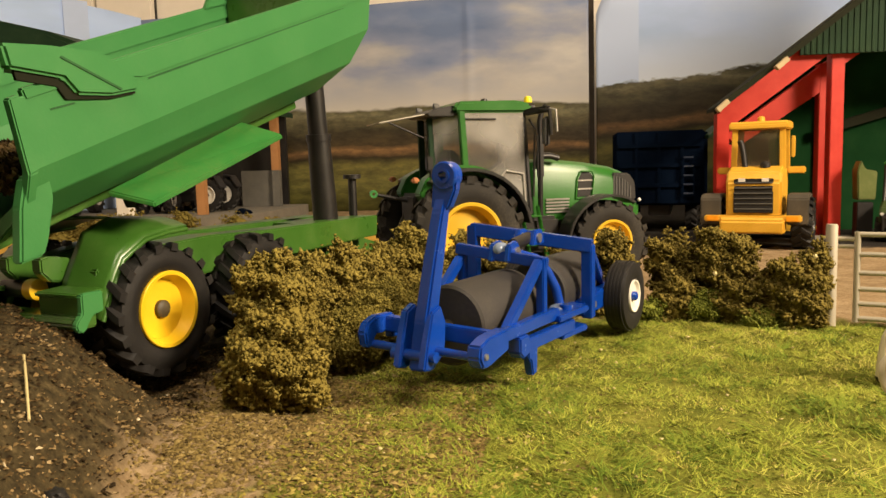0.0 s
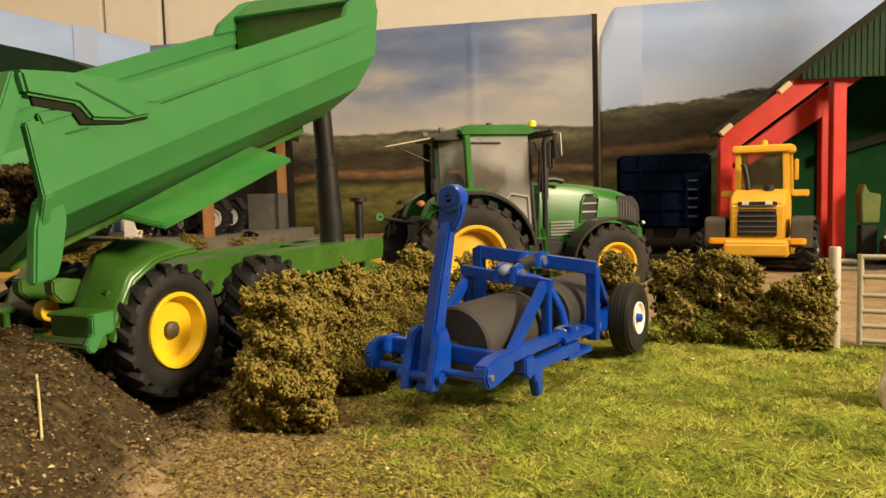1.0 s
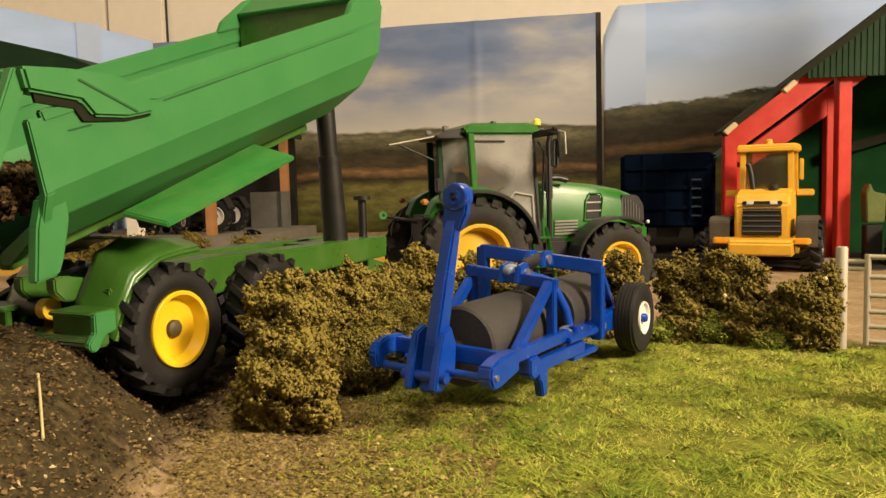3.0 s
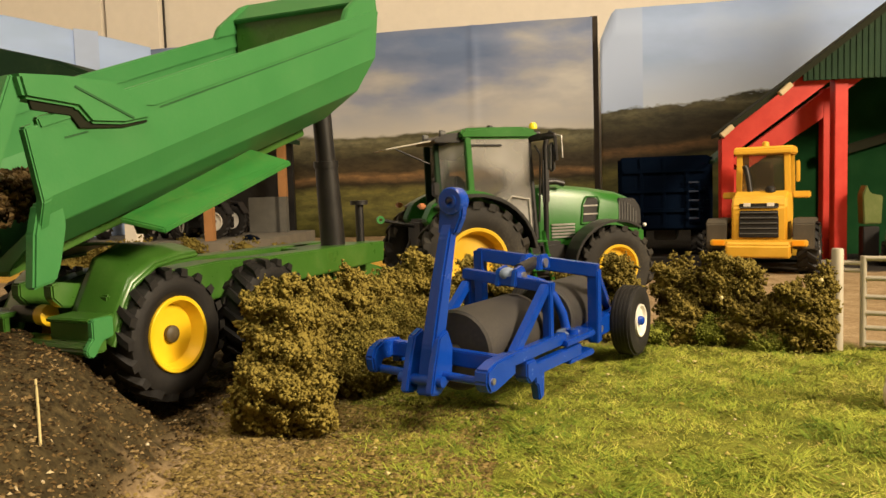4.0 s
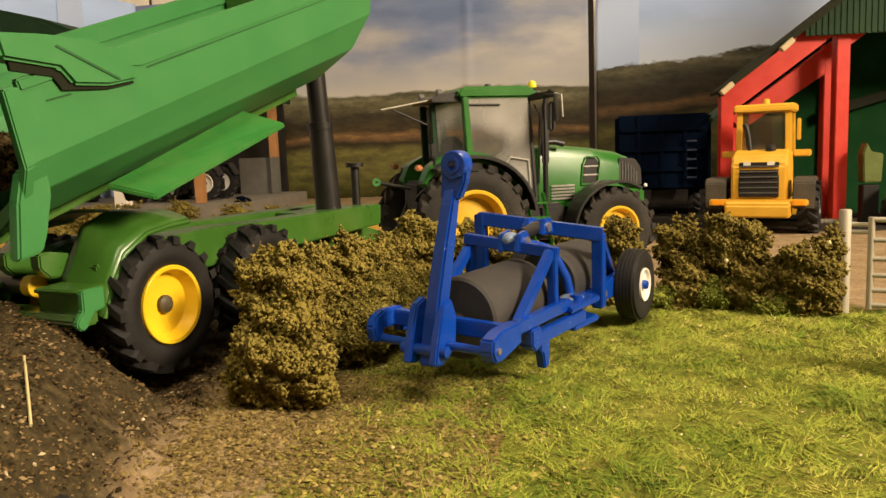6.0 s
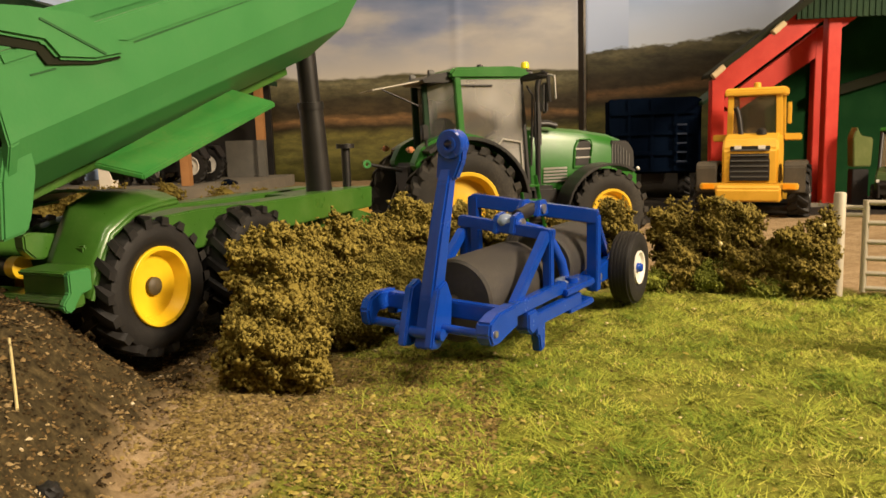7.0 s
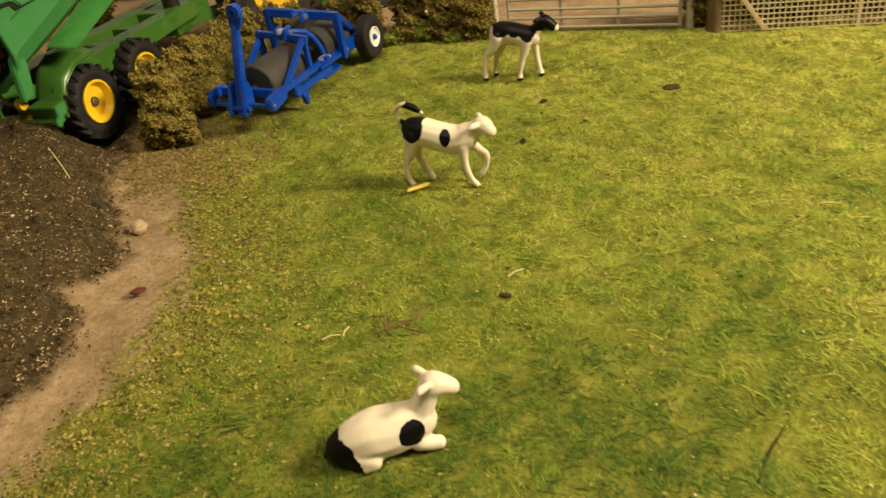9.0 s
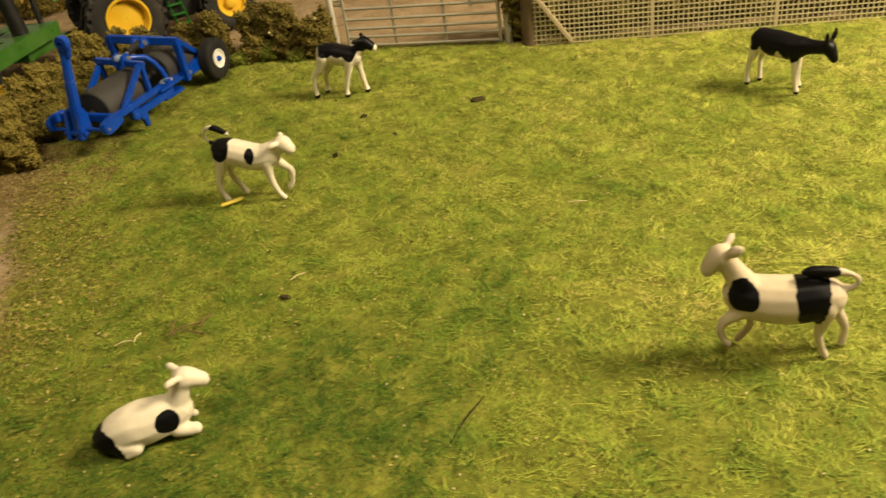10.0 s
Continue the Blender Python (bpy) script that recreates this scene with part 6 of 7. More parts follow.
# lying calf
LIE_BODY = [(-14.5, 0, 5.8, 5.4), (-10, 0, 7.0, 6.8), (-5, 0, 7.8, 7.7), (0, 0, 7.8, 7.5), (6, 0, 8.2, 6.5), (9.5, 0, 9.0, 5.2)]
LIE_HEAD = [(8.5, 0, 10, 4.5), (11.2, 0, 14, 3.8), (13.0, 0.3, 17.4, 3.6), (14.8, 0.3, 19.6, 3.9), (17.6, 0.2, 18.6, 3.2), (20.2, 0, 17.2, 2.5)]
LIE_EARS = [[(13.2, 3.2, 21.6, 1.2), (11.4, 4.8, 22.2, 1.4), (10.6, 5.6, 22.4, 0.8)], [(13.0, -2.6, 22.0, 1.1), (10.6, -4.4, 22.6, 1.3), (9.6, -5.4, 22.4, 0.7)]]
LIE_LEGS = [[(7.5, -3.6, 4, 3.0), (10.8, -4.2, 2.8, 2.4), (13.2, -4.4, 2.4, 2.2)], [(8, 3.6, 4, 2.4), (11, 4.4, 2.0, 1.7), (13, 4.0, 1.6, 1.5)],
            [(-11, -4.0, 4.6, 3.4), (-6.5, -6.0, 3.4, 2.4), (-10, -6.4, 2.2, 1.6)], [(-12, 4.5, 4, 3.2), (-6, 6.4, 2.4, 2.2)]]
LIE_TAIL = [(-18.5, 0, 6, 1.2), (-20.0, 1, 3.4, 0.9), (-18.5, 4, 1.4, 0.9)]
calf((0.2790, 0.1600, 0.0), 12, [LIE_BODY, LIE_HEAD, *LIE_EARS, *LIE_LEGS, LIE_TAIL], [((6.0, -7.0, 9.6), 4.4, (1.0, 1.0, 1.0)), ((-19.6, 0, 2.2), 10.0, (1.0, 2.0, 1.1))],
     "toy calf lying down, cream with a black side patch", 1.0, length=0.95)
# C: standing, black, head low
C_BODY = [(-9.5, 0, 20.2, 5.4), (-5, 0, 19.8, 5.8), (2, 0, 19.4, 5.8), (8, 0, 19.0, 5.4), (11, 0, 19.6, 4.6)]
C_HEAD = [(11, 0, 20, 4.4), (16, 0, 20.4, 3.3), (21, 0, 20.8, 3.0), (24.6, 0, 21.2, 3.1), (26.4, 0, 19.2, 2.7), (28.0, 0, 17.0, 2.0)]
C_EARS = [[(24.5, 2.2, 23.4, 1.0), (25.0, 3.6, 26.2, 1.2), (25.2, 3.8, 28.2, 0.6)], [(24.5, -2.2, 23.4, 1.0), (25.0, -3.4, 26.4, 1.2), (25.2, -3.6, 28.4, 0.6)]]
C_LEGS = [
    [(-9.0, 3.0, 19, 3.2), (-9.8, 3.2, 14, 2.1), (-11.2, 3.3, 10, 1.4), (-11.0, 3.3, 5, 1.15), (-10.8, 3.3, 1.2, 1.5)],
    [(-10.0, -3.0, 19, 3.2), (-11.4, -3.2, 14, 2.1), (-13.2, -3.3, 10.5, 1.4), (-13.8, -3.3, 5, 1.15), (-13.4, -3.3, 1.2, 1.5)],
    [(8.5, 3.0, 18, 2.7), (9.2, 3.2, 12, 1.6), (9.2, 3.2, 8, 1.4), (9.8, 3.2, 4, 1.1), (10.4, 3.2, 1.2, 1.5)],
    [(9.5, -3.0, 18, 2.7), (11.2, -3.2, 12, 1.6), (11.6, -3.2, 8, 1.4), (12.4, -3.2, 4, 1.1), (13.2, -3.2, 1.2, 1.5)],
]
calf((0.5755, 0.3375, 0.0008), -55, [C_BODY, C_HEAD, *C_EARS, *C_LEGS], [((-10.4, 0, 24.0), 7.2, (1.0, 1.9, 1.0)), ((-2.0, 0, 22.4), 7.0, (0.95, 1.9, 1.05)), ((8.4, 0, 21.0), 7.4, (0.95, 1.9, 1.0)), ((17, 0, 21.5), 6.5, (1.3, 1.8, 0.9)), ((26, 0, 21.5), 7.0, (1.0, 1.6, 1.2))] + hooves(),
     "toy calf standing, black body over cream legs", 1.20, length=0.85)
# D: trotting, cream with black patches
D_BODY = [(-13.6, 0, 21.8, 6.0), (-9.5, 0, 21.2, 7.4), (-3, 0, 20.2, 7.9), (4, 0, 20.2, 7.9), (10.0, 0, 21.2, 7.2), (13.0, 0, 22.4, 6.0)]
D_HEAD = [(12.0, 0, 25, 5.2), (15, 0, 29.5, 4.0), (18.0, 0, 33.6, 3.6), (20.0, 0, 36.0, 3.9), (22.4, 0, 33.4, 3.1), (23.8, 0, 30.8, 2.5)]
D_EARS = [[(18.4, 2.6, 37.8, 1.2), (16.2, 4.4, 40.4, 1.9), (14.6, 5.2, 41.8, 1.0)], [(18.4, -2.6, 37.8, 1.1), (17.0, -4.8, 39.0, 1.5), (16.0, -6.2, 39.4, 0.8)]]
D_TAIL = [(-18.0, 0, 25.0, 1.4), (-21.0, 0, 25.6, 0.9), (-21.8, 0, 28.4, 0.9), (-18.6, 0, 30.4, 1.0), (-13.6, 0, 30.8, 1.9), (-8.0, 0, 30.8, 1.7), (-5.2, 0, 30.2, 0.8)]
D_LEGS = [
    [(-12.5, 3.0, 20, 4.2), (-12.6, 3.2, 14.5, 2.5), (-11.8, 3.3, 10, 1.6), (-13.2, 3.3, 5, 1.25), (-14.8, 3.3, 1.4, 1.4)],
    [(-14.0, -3.0, 20, 4.2), (-17.4, -3.2, 14.5, 2.6), (-20.8, -3.3, 9, 1.6), (-21.4, -3.3, 4.5, 1.25), (-21.2, -3.3, 1.2, 1.4)],
    [(12, 3.0, 18, 3.0), (17.0, 3.2, 14, 1.8), (18.8, 3.2, 10.2, 1.5), (17.6, 3.2, 6.5, 1.2), (15.8, 3.2, 4.4, 1.3)],
    [(9.5, -3.0, 18, 2.8), (9.2, -3.2, 12, 1.7), (8.4, -3.2, 8, 1.4), (9.8, -3.2, 4.5, 1.2), (12.0, -3.2, 1.4, 1.4)],
]
calf((0.4793, 0.1460, 0.0006), 160, [D_BODY, D_HEAD, *D_EARS, *D_LEGS, D_TAIL], [((-8.2, 0, 23.0), 7.0, (0.84, 1.9, 1.45)), ((13.2, 7, 25.2), 5.8, (0.95, 1.1, 1.0)), ((3, -6, 23), 4.6, (1.0, 1.0, 1.0)), ((-10.0, 0, 31.5), 5.4, (1.1, 1.5, 0.6))],
     "toy calf trotting, cream with large black patches", 1.0, (0.60, 0.50, 0.35), length=0.93)


# ---------------------------------------------------------------- red-framed shed
def red_shed():
    t = thing("open_shed", (0.0, -0.012, 0.0), "open-fronted shed with red frame and dark green cladding", "shed")
    x0, x1 = 366.0, 460.0
    eave, slope = 105.4, 0.75
    xr = 760.0

    def roof_z(x):
        return eave + (x - x0) * slope
    for y, low in ((878.0, 0.0), (905.0, 25.0)):
        fr = new("portal_frame")
        fr.parent = t
        part("post", box(bmesh.new(), x0 + (2 if low == 0 else 15), x0 + (12 if low == 0 else 25), y - 6, y + 6, -2, roof_z(x0) - 2 - low, 0.5), RED, fr)
        part("post", box(bmesh.new(), x1 - 4.5, x1 + 5.5, y - 6, y + 6, -2, roof_z(x1) - 8 - low, 0.5), RED, fr)
        bm = bmesh.new()
        slab(bm, [(x0 + (2 if low == 0 else 15), roof_z(x0 + (2 if low == 0 else 13)) + (0.6 if low == 0 else -4) - low), (x1 + (30 if low == 0 else 3), roof_z(x1) + (23.1 if low == 0 else -5) - low), (x1 + (30 if low == 0 else 3), roof_z(x1) - (2 if low == 0 else 27) - low), (x0 + (12 if low == 0 else 25), roof_z(x0 + (0 if low == 0 else 13)) - 14 - low)], "y", y - 5.6, y + 5.6, 0.5)
        part("rafter", bm, RED, fr)
        if low == 0:
            part("knee", slab(bmesh.new(), [(x1 + 5.6, 139), (x1 + 17, 147), (x1 + 17, 153), (x1 + 5.6, 153)], "y", y - 4.5, y + 4.5, 0.4), RED, fr)
    for x, z in ((368.0, 108.1), (411.8, 138.8)):
        m = Matrix.Translation((x, 851.5, z)) @ Matrix.Rotation(-math.atan(slope) - 0.08, 4, "Y")
        part("purlin_end", box(bmesh.new(), -5.6, 5.6, -4.5, 2.4, -1.8, 2.2, 0.4, m), WOOD_PALE, t)
    # corrugated gable above the opening, each rib standing proud
    bm = bmesh.new()
    slab(bm, [(x, max(z, 146.5)) for x, z in [(430, roof_z(430) - 1), (xr, roof_z(xr) - 1), (xr, 146.5), (430, 146.5)]], "y", 866, 868.5, 0)
    part("gable_sheet", bm, SHED_GREEN, t)
    bm = bmesh.new()
    x = 434.0
    while x < xr:
        top = roof_z(x) - 3
        if top > 149:
            slab(bm, [(x - 0.8, 865.2), (x + 0.8, 865.2), (x + 1.6, 866.4), (x - 1.6, 866.4)], "z", 147, top, 0)
        x += 4.5
    part("rib", bm, SHED_GREEN, t, "corrugated ribs", False)
    bm = bmesh.new()
    slab(bm, [(x0 - 3, roof_z(x0 - 3) + 1), (xr, roof_z(xr) + 1), (xr, roof_z(xr) + 4), (x0 - 3, roof_z(x0 - 3) + 4)], "y", 858, 888, 0.3)
    part("roof", bm, VERGE_AND_SHADE, t)
    bm = bmesh.new()
    slab(bm, [(x0 + 4, roof_z(x0 + 4) - 24), (xr, roof_z(xr) - 24), (xr, roof_z(xr) - 21), (x0 + 4, roof_z(x0 + 4) - 21)], "y", 912.4, 965, 0.3)
    part("rear_roof", bm, SHED_GREEN, t)
    part("verge_trim", slab(bmesh.new(), [(x0 - 3, roof_z(x0 - 3) - 1), (xr, roof_z(xr) - 1), (xr, roof_z(xr) + 4.5), (x0 - 3, roof_z(x0 - 3) + 4.5)], "y", 854, 857.8, 0.3), VERGE_AND_SHADE, t)
    part("back_wall", slab(bmesh.new(), [(x0 + 22, -2), (xr, -2), (xr, roof_z(xr) - 26), (x0 + 22, roof_z(x0 + 22) - 26)], "y", 956, 960, 0), SHED_BACK, t)
    part("inner_wall", slab(bmesh.new(), [(x1 + 12, -2), (xr, -2), (xr, roof_z(xr) - 26), (x1 + 12, roof_z(x1 + 12) - 26)], "y", 950, 953, 0), SHED_BACK, t)
    part("end_wall", box(bmesh.new(), xr, xr + 3, 868, 960, -2, roof_z(xr), 0), SHED_GREEN, t)
    # dark diagonal bar, added as the shadow lying across the inner wall
    part("diagonal_shadow", beam(bmesh.new(), (470, 945, 88), (640, 945, 136), 6, 8), VERGE_AND_SHADE, t)
    part("door_sill", box(bmesh.new(), 430, 700, 868, 876, -2, 2.5, 0.4), CONCRETE, t)
    return t


red_shed()


def loader():
    t = thing("wheel_loader", (0.3900, 0.813, 0.0), "yellow toy wheel loader parked tail-out before the shed", "loader", "", 68)
    # x points to its front (away from the yard), the tail is at -x
    body = new("body")
    body.parent = t
    bm = bmesh.new()
    slab(bm, [(-30, 24), (8, 24), (10, 60), (-14, 61), (-27, 57), (-31, 50)], "y", -19, 19, 1.6)
    part("engine_cover", bm, LOADER_YELLOW, body)
    part("grille", slab(bmesh.new(), [(-32.0, 27.5), (-29.5, 27.5), (-27.8, 53), (-30.6, 52)], "y", -13.5, 13.5, 0.4), BLACK, body)
    for k in range(6):
        z = 30 + 3.8 * k
        part("grille_bar", box(bmesh.new(), -32.5 + 0.06 * k, -31.2, -13, 13, z, z + 0.8, 0.15), INTERIOR, body)
    for y in (-8, 8):
        part("tail_lamp", box(bmesh.new(), -31.6, -30.0, y - 2.4, y + 2.4, 50, 52.6, 0.2), WHITE, body)
    part("counterweight", slab(bmesh.new(), [(-38, 13), (-24, 13), (-24, 26), (-36, 26), (-39, 22)], "y", -22, 22, 1.2), LOADER_YELLOW, body)
    part("bumper", box(bmesh.new(), -37, -31, -33, 33, 21.5, 26, 0.8), LOADER_YELLOW, body)
    for s in (-1, 1):
        part("indicator", box(bmesh.new(), -37.8, -36.6, s * 27 - 4, s * 27 + 4, 22, 25.6, 0.3), AMBER, body)
        part("mudguard", slab(bmesh.new(), [(-31, 19), (-31, 37.5), (-27.5, 41), (-6, 41), (-1, 35), (-1, 31), (-7, 37.6), (-26.4, 37.6), (-28.2, 35.6), (-28.2, 19)], "y", s * 22.4, s * 37, 0.8), LOADER_GUARD, body)
        part("step_box", box(bmesh.new(), 2, 12, s * 19.2, s * 31, 55, 60, 0.8), LOADER_YELLOW, body)
        wheel(t, (-11, s * 32, 19.0), 19, 14, 9.5, s, RUBBER, BLACK, 14, 2.0, 2.0, BLACK)
        wheel(t, (34, s * 28, 18.0), 18, 13, 9.5, s, RUBBER, BLACK, 14, 2.0, 2.0, BLACK)
    part("chassis", box(bmesh.new(), -24, 44, -12, 12, 12, 26, 1.0), BLACK, body)
    part("exhaust", tube(bmesh.new(), [(-14, 8.0, 58), (-13.6, 10.0, 72), (-13.6, 11.4, 78), (-14.4, 12.6, 80)], 2.0, 14), BLACK, body, "", True)
    part("air_bowl", lathe(bmesh.new(), [(60, 3.6), (63, 3.6), (64.5, 2)], 20, "z"), BLACK, body, "", True).location = (-0.016, -0.006, 0)
    cab = new("cab")
    cab.parent = t
    for sx in (-8, 20):
        for s in (-1, 1):
            part("pillar", beam(bmesh.new(), (sx, s * 17, 58), (sx, s * 16.4, 90), 4.2, 3.6, 0.5, up=(1, 0, 0)), LOADER_YELLOW, cab)
    part("roof", slab(bmesh.new(), [(-12, 88), (24, 88), (24, 92), (20, 94), (-9, 94), (-12, 92)], "y", -20.5, 20.5, 0.9), LOADER_YELLOW, cab)
    part("beacon", lathe(bmesh.new(), [(93.5, 2.7), (97.4, 2.5), (98.2, 1)], 18, "z"), LOADER_YELLOW, cab, "", True).location = (0.004, 0, 0)
    # the brown veil paints in the light interior seen through this pane
    part("rear_glass", box(bmesh.new(), -8.6, -8.2, -15, 15, 60, 88, 0), clear_glass("veiled_glass", (0.72, 0.64, 0.50), 0.0, 0.26, (0.42, 0.33, 0.19), 0.3), cab)
    part("seat", slab(bmesh.new(), [(0, 60), (10, 60), (10, 66), (3, 68), (2, 82), (-2, 82)], "y", -6, 6, 1.0), BLACK, cab)
    part("wheel_column", rod(bmesh.new(), (16, 0, 60), (12, 0, 74), 1.2), BLACK, cab)
    part("side_mirror", box(bmesh.new(), 8, 13, -23.4, -20.6, 67, 83, 0.6), LOADER_YELLOW, cab)
    part("lift_arm", slab(bmesh.new(), [(18, 52), (24, 56), (66, 34), (66, 26)], "y", -12, 12, 1), LOADER_YELLOW, t)
    part("bucket", slab(bmesh.new(), [(62, 6), (86, 6), (84, 9), (66, 10), (64, 32), (60, 32)], "y", -34, 34, 0.5), LOADER_YELLOW, t)
    return t


loader()


def farm_vehicle(place, turn, paint, label, size=1.0, rim=GREY, cab=True):
    """A plain farm tractor, seen small and in shade."""
    t = thing("parked_tractor", place, label, "tractor", "parked farm machines", turn)
    k = size
    for s in (-1, 1):
        wheel(t, (0, s * 22 * k, 24 * k), 24 * k, 12 * k, 12.5 * k, s, RUBBER, rim, 16, 3 * k, 2.5 * k, BLACK, "rear_wheel")
        wheel(t, (62 * k, s * 20 * k, 15 * k), 15 * k, 8 * k, 8 * k, s, RUBBER, rim, 14, 2 * k, 2 * k, BLACK, "front_wheel")
        part("mudguard", slab(bmesh.new(), [(-24 * k, 34 * k), (-14 * k, 50 * k), (8 * k, 52 * k), (22 * k, 44 * k), (20 * k, 42 * k), (8 * k, 50 * k), (-13 * k, 48 * k), (-22 * k, 33 * k)], "y", s * 13 * k, s * 29 * k, 0.4), paint, t)
    part("bonnet", slab(bmesh.new(), [(20 * k, 26 * k), (76 * k, 24 * k), (78 * k, 40 * k), (70 * k, 47 * k), (20 * k, 50 * k)], "y", -8.5 * k, 8.5 * k, 1.6), paint, t)
    part("chassis", box(bmesh.new(), -12 * k, 70 * k, -6 * k, 6 * k, 14 * k, 30 * k, 1), BLACK, t)
    part("seat", slab(bmesh.new(), [(-6 * k, 40 * k), (8 * k, 40 * k), (8 * k, 46 * k), (0, 47 * k), (-4 * k, 60 * k), (-8 * k, 60 * k)], "y", -7 * k, 7 * k, 1), BLACK, t)
    part("exhaust", rod(bmesh.new(), (52 * k, 5 * k, 46 * k), (52 * k, 5 * k, 72 * k), 1.6 * k), BLACK, t)
    if cab:
        for sx in (-12, 18):
            for s in (-1, 1):
                part("pillar", beam(bmesh.new(), (sx * k, s * 14 * k, 44 * k), (sx * k, s * 13.5 * k, 80 * k), 2 * k, 2 * k, 0.3, up=(1, 0, 0)), paint, t)
        part("roof", box(bmesh.new(), -15 * k, 22 * k, -16 * k, 16 * k, 79 * k, 84 * k, 1.2), paint, t)
    return t


def utility_vehicle(place, turn):
    t = thing("utility_vehicle", place, "green and yellow farm buggy parked inside the dark shed", "buggy", "parked farm machines", turn)
    for x in (-26, 26):
        for s in (-1, 1):
            wheel(t, (x, s * 17, 9.5), 9.5, 8.5, 5.2, s, RUBBER, YELLOW_DULL, 12, 1.5, 1.2, BLACK)
    part("chassis", box(bmesh.new(), -38, 38, -12, 12, 8, 15, 1), BLACK, t)
    part("bonnet", slab(bmesh.new(), [(16, 14), (40, 14), (42, 22), (36, 28), (18, 32), (16, 30)], "y", -18, 18, 1.6), painted("buggy_green", (0.035, 0.060, 0.012), 0.4, 0.2), t)
    part("bonnet_panel", slab(bmesh.new(), [(19, 32.2), (34, 29.2), (34.4, 30.0), (19, 33.2)], "y", -11, 9, 0.3), painted("buggy_yellow", (0.55, 0.45, 0.03), 0.4, 0.1), t)
    part("bull_bar", tube(bmesh.new(), [(43, -15, 10), (44, -15, 20), (44, 15, 20), (43, 15, 10)], 1.1, 8), BLACK, t, "", True)
    part("grille", box(bmesh.new(), 40, 42.8, -14.5, 14.5, 12, 23, 0.4), BLACK, t)
    for s in (-1, 1):
        part("head_lamp", box(bmesh.new(), 39.6, 42.4, s * 15.8 - 1.2, s * 15.8 + 1.2, 21, 23.4, 0.4), LAMP_LENS, t)
        part("roll_bar", tube(bmesh.new(), [(20, s * 16.5, 30), (10, s * 16, 58), (-12, s * 16, 59), (-14, s * 16.5, 22)], 1.3, 10), BLACK, t, "", True)
        part("seat", slab(bmesh.new(), [(-10, 22), (6, 22), (6, 27), (-4, 29), (-8, 44), (-12, 44)], "y", s * 8 - 6, s * 8 + 6, 1.0), YELLOW_DULL, t)
    part("windscreen", slab(bmesh.new(), [(19.5, 32), (11, 56), (10.6, 56), (19.0, 32)], "y", -15, 15, 0), bpy.data.materials["veiled_glass"], t)
    part("roof", box(bmesh.new(), -15, 13, -18, 18, 58.5, 61.5, 0.9), GREEN_TRACTOR, t)
    part("load_bed", slab(bmesh.new(), [(-40, 20), (-14, 20), (-14, 34), (-16, 34), (-16, 23), (-38, 23), (-38, 34), (-40, 34)], "y", -18, 18, 0.5), GREEN_TRACTOR, t)
    return t


utility_vehicle((0.513, 0.850, 0.0), -116)
hopper = thing("seed_hopper", (0.4775, 0.848, 0.0), "lime-green hopper of a machine standing in the dark shed", "hopper", "parked farm machines")
LIME = painted("lime_paint", (0.075, 0.105, 0.014), 0.45, 0.3)
part("bin", slab(bmesh.new(), [(-6, 32), (7, 32), (8, 54), (-1, 56), (-4, 63), (-7, 55)], "y", -6, 6, 0.8), LIME, hopper)
part("stand", box(bmesh.new(), -6, 6, -5, 5, -1, 30, 0.6), BLACK, hopper)

farm_vehicle((0.592, 0.918, 0.0), -95, BLACK, "dark farm tractor parked deep inside the shed", 1.0, GREY)


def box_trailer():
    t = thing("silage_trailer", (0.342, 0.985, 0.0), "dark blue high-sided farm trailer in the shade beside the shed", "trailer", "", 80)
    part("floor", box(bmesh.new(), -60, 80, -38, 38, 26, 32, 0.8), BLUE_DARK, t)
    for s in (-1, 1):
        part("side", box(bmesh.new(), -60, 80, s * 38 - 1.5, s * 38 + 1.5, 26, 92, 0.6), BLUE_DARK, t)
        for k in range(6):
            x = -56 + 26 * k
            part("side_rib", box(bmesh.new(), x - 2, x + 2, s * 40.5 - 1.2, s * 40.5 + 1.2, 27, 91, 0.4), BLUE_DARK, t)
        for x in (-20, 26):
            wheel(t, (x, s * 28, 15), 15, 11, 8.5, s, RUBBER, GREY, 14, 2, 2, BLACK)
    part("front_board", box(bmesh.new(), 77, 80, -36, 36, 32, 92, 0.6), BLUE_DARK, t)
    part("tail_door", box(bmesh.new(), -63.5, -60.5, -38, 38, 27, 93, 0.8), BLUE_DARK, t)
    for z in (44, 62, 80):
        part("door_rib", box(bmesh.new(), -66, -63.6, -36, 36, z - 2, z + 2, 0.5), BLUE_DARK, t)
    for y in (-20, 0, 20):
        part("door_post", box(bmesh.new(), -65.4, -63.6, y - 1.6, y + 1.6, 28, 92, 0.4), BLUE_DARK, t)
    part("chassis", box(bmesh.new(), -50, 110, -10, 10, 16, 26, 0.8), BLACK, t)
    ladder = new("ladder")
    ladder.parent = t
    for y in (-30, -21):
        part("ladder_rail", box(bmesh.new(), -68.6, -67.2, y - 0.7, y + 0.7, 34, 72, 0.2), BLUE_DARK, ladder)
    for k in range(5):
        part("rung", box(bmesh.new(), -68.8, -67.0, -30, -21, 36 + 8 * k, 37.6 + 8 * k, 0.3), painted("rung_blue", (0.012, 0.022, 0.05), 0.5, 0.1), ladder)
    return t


box_trailer()


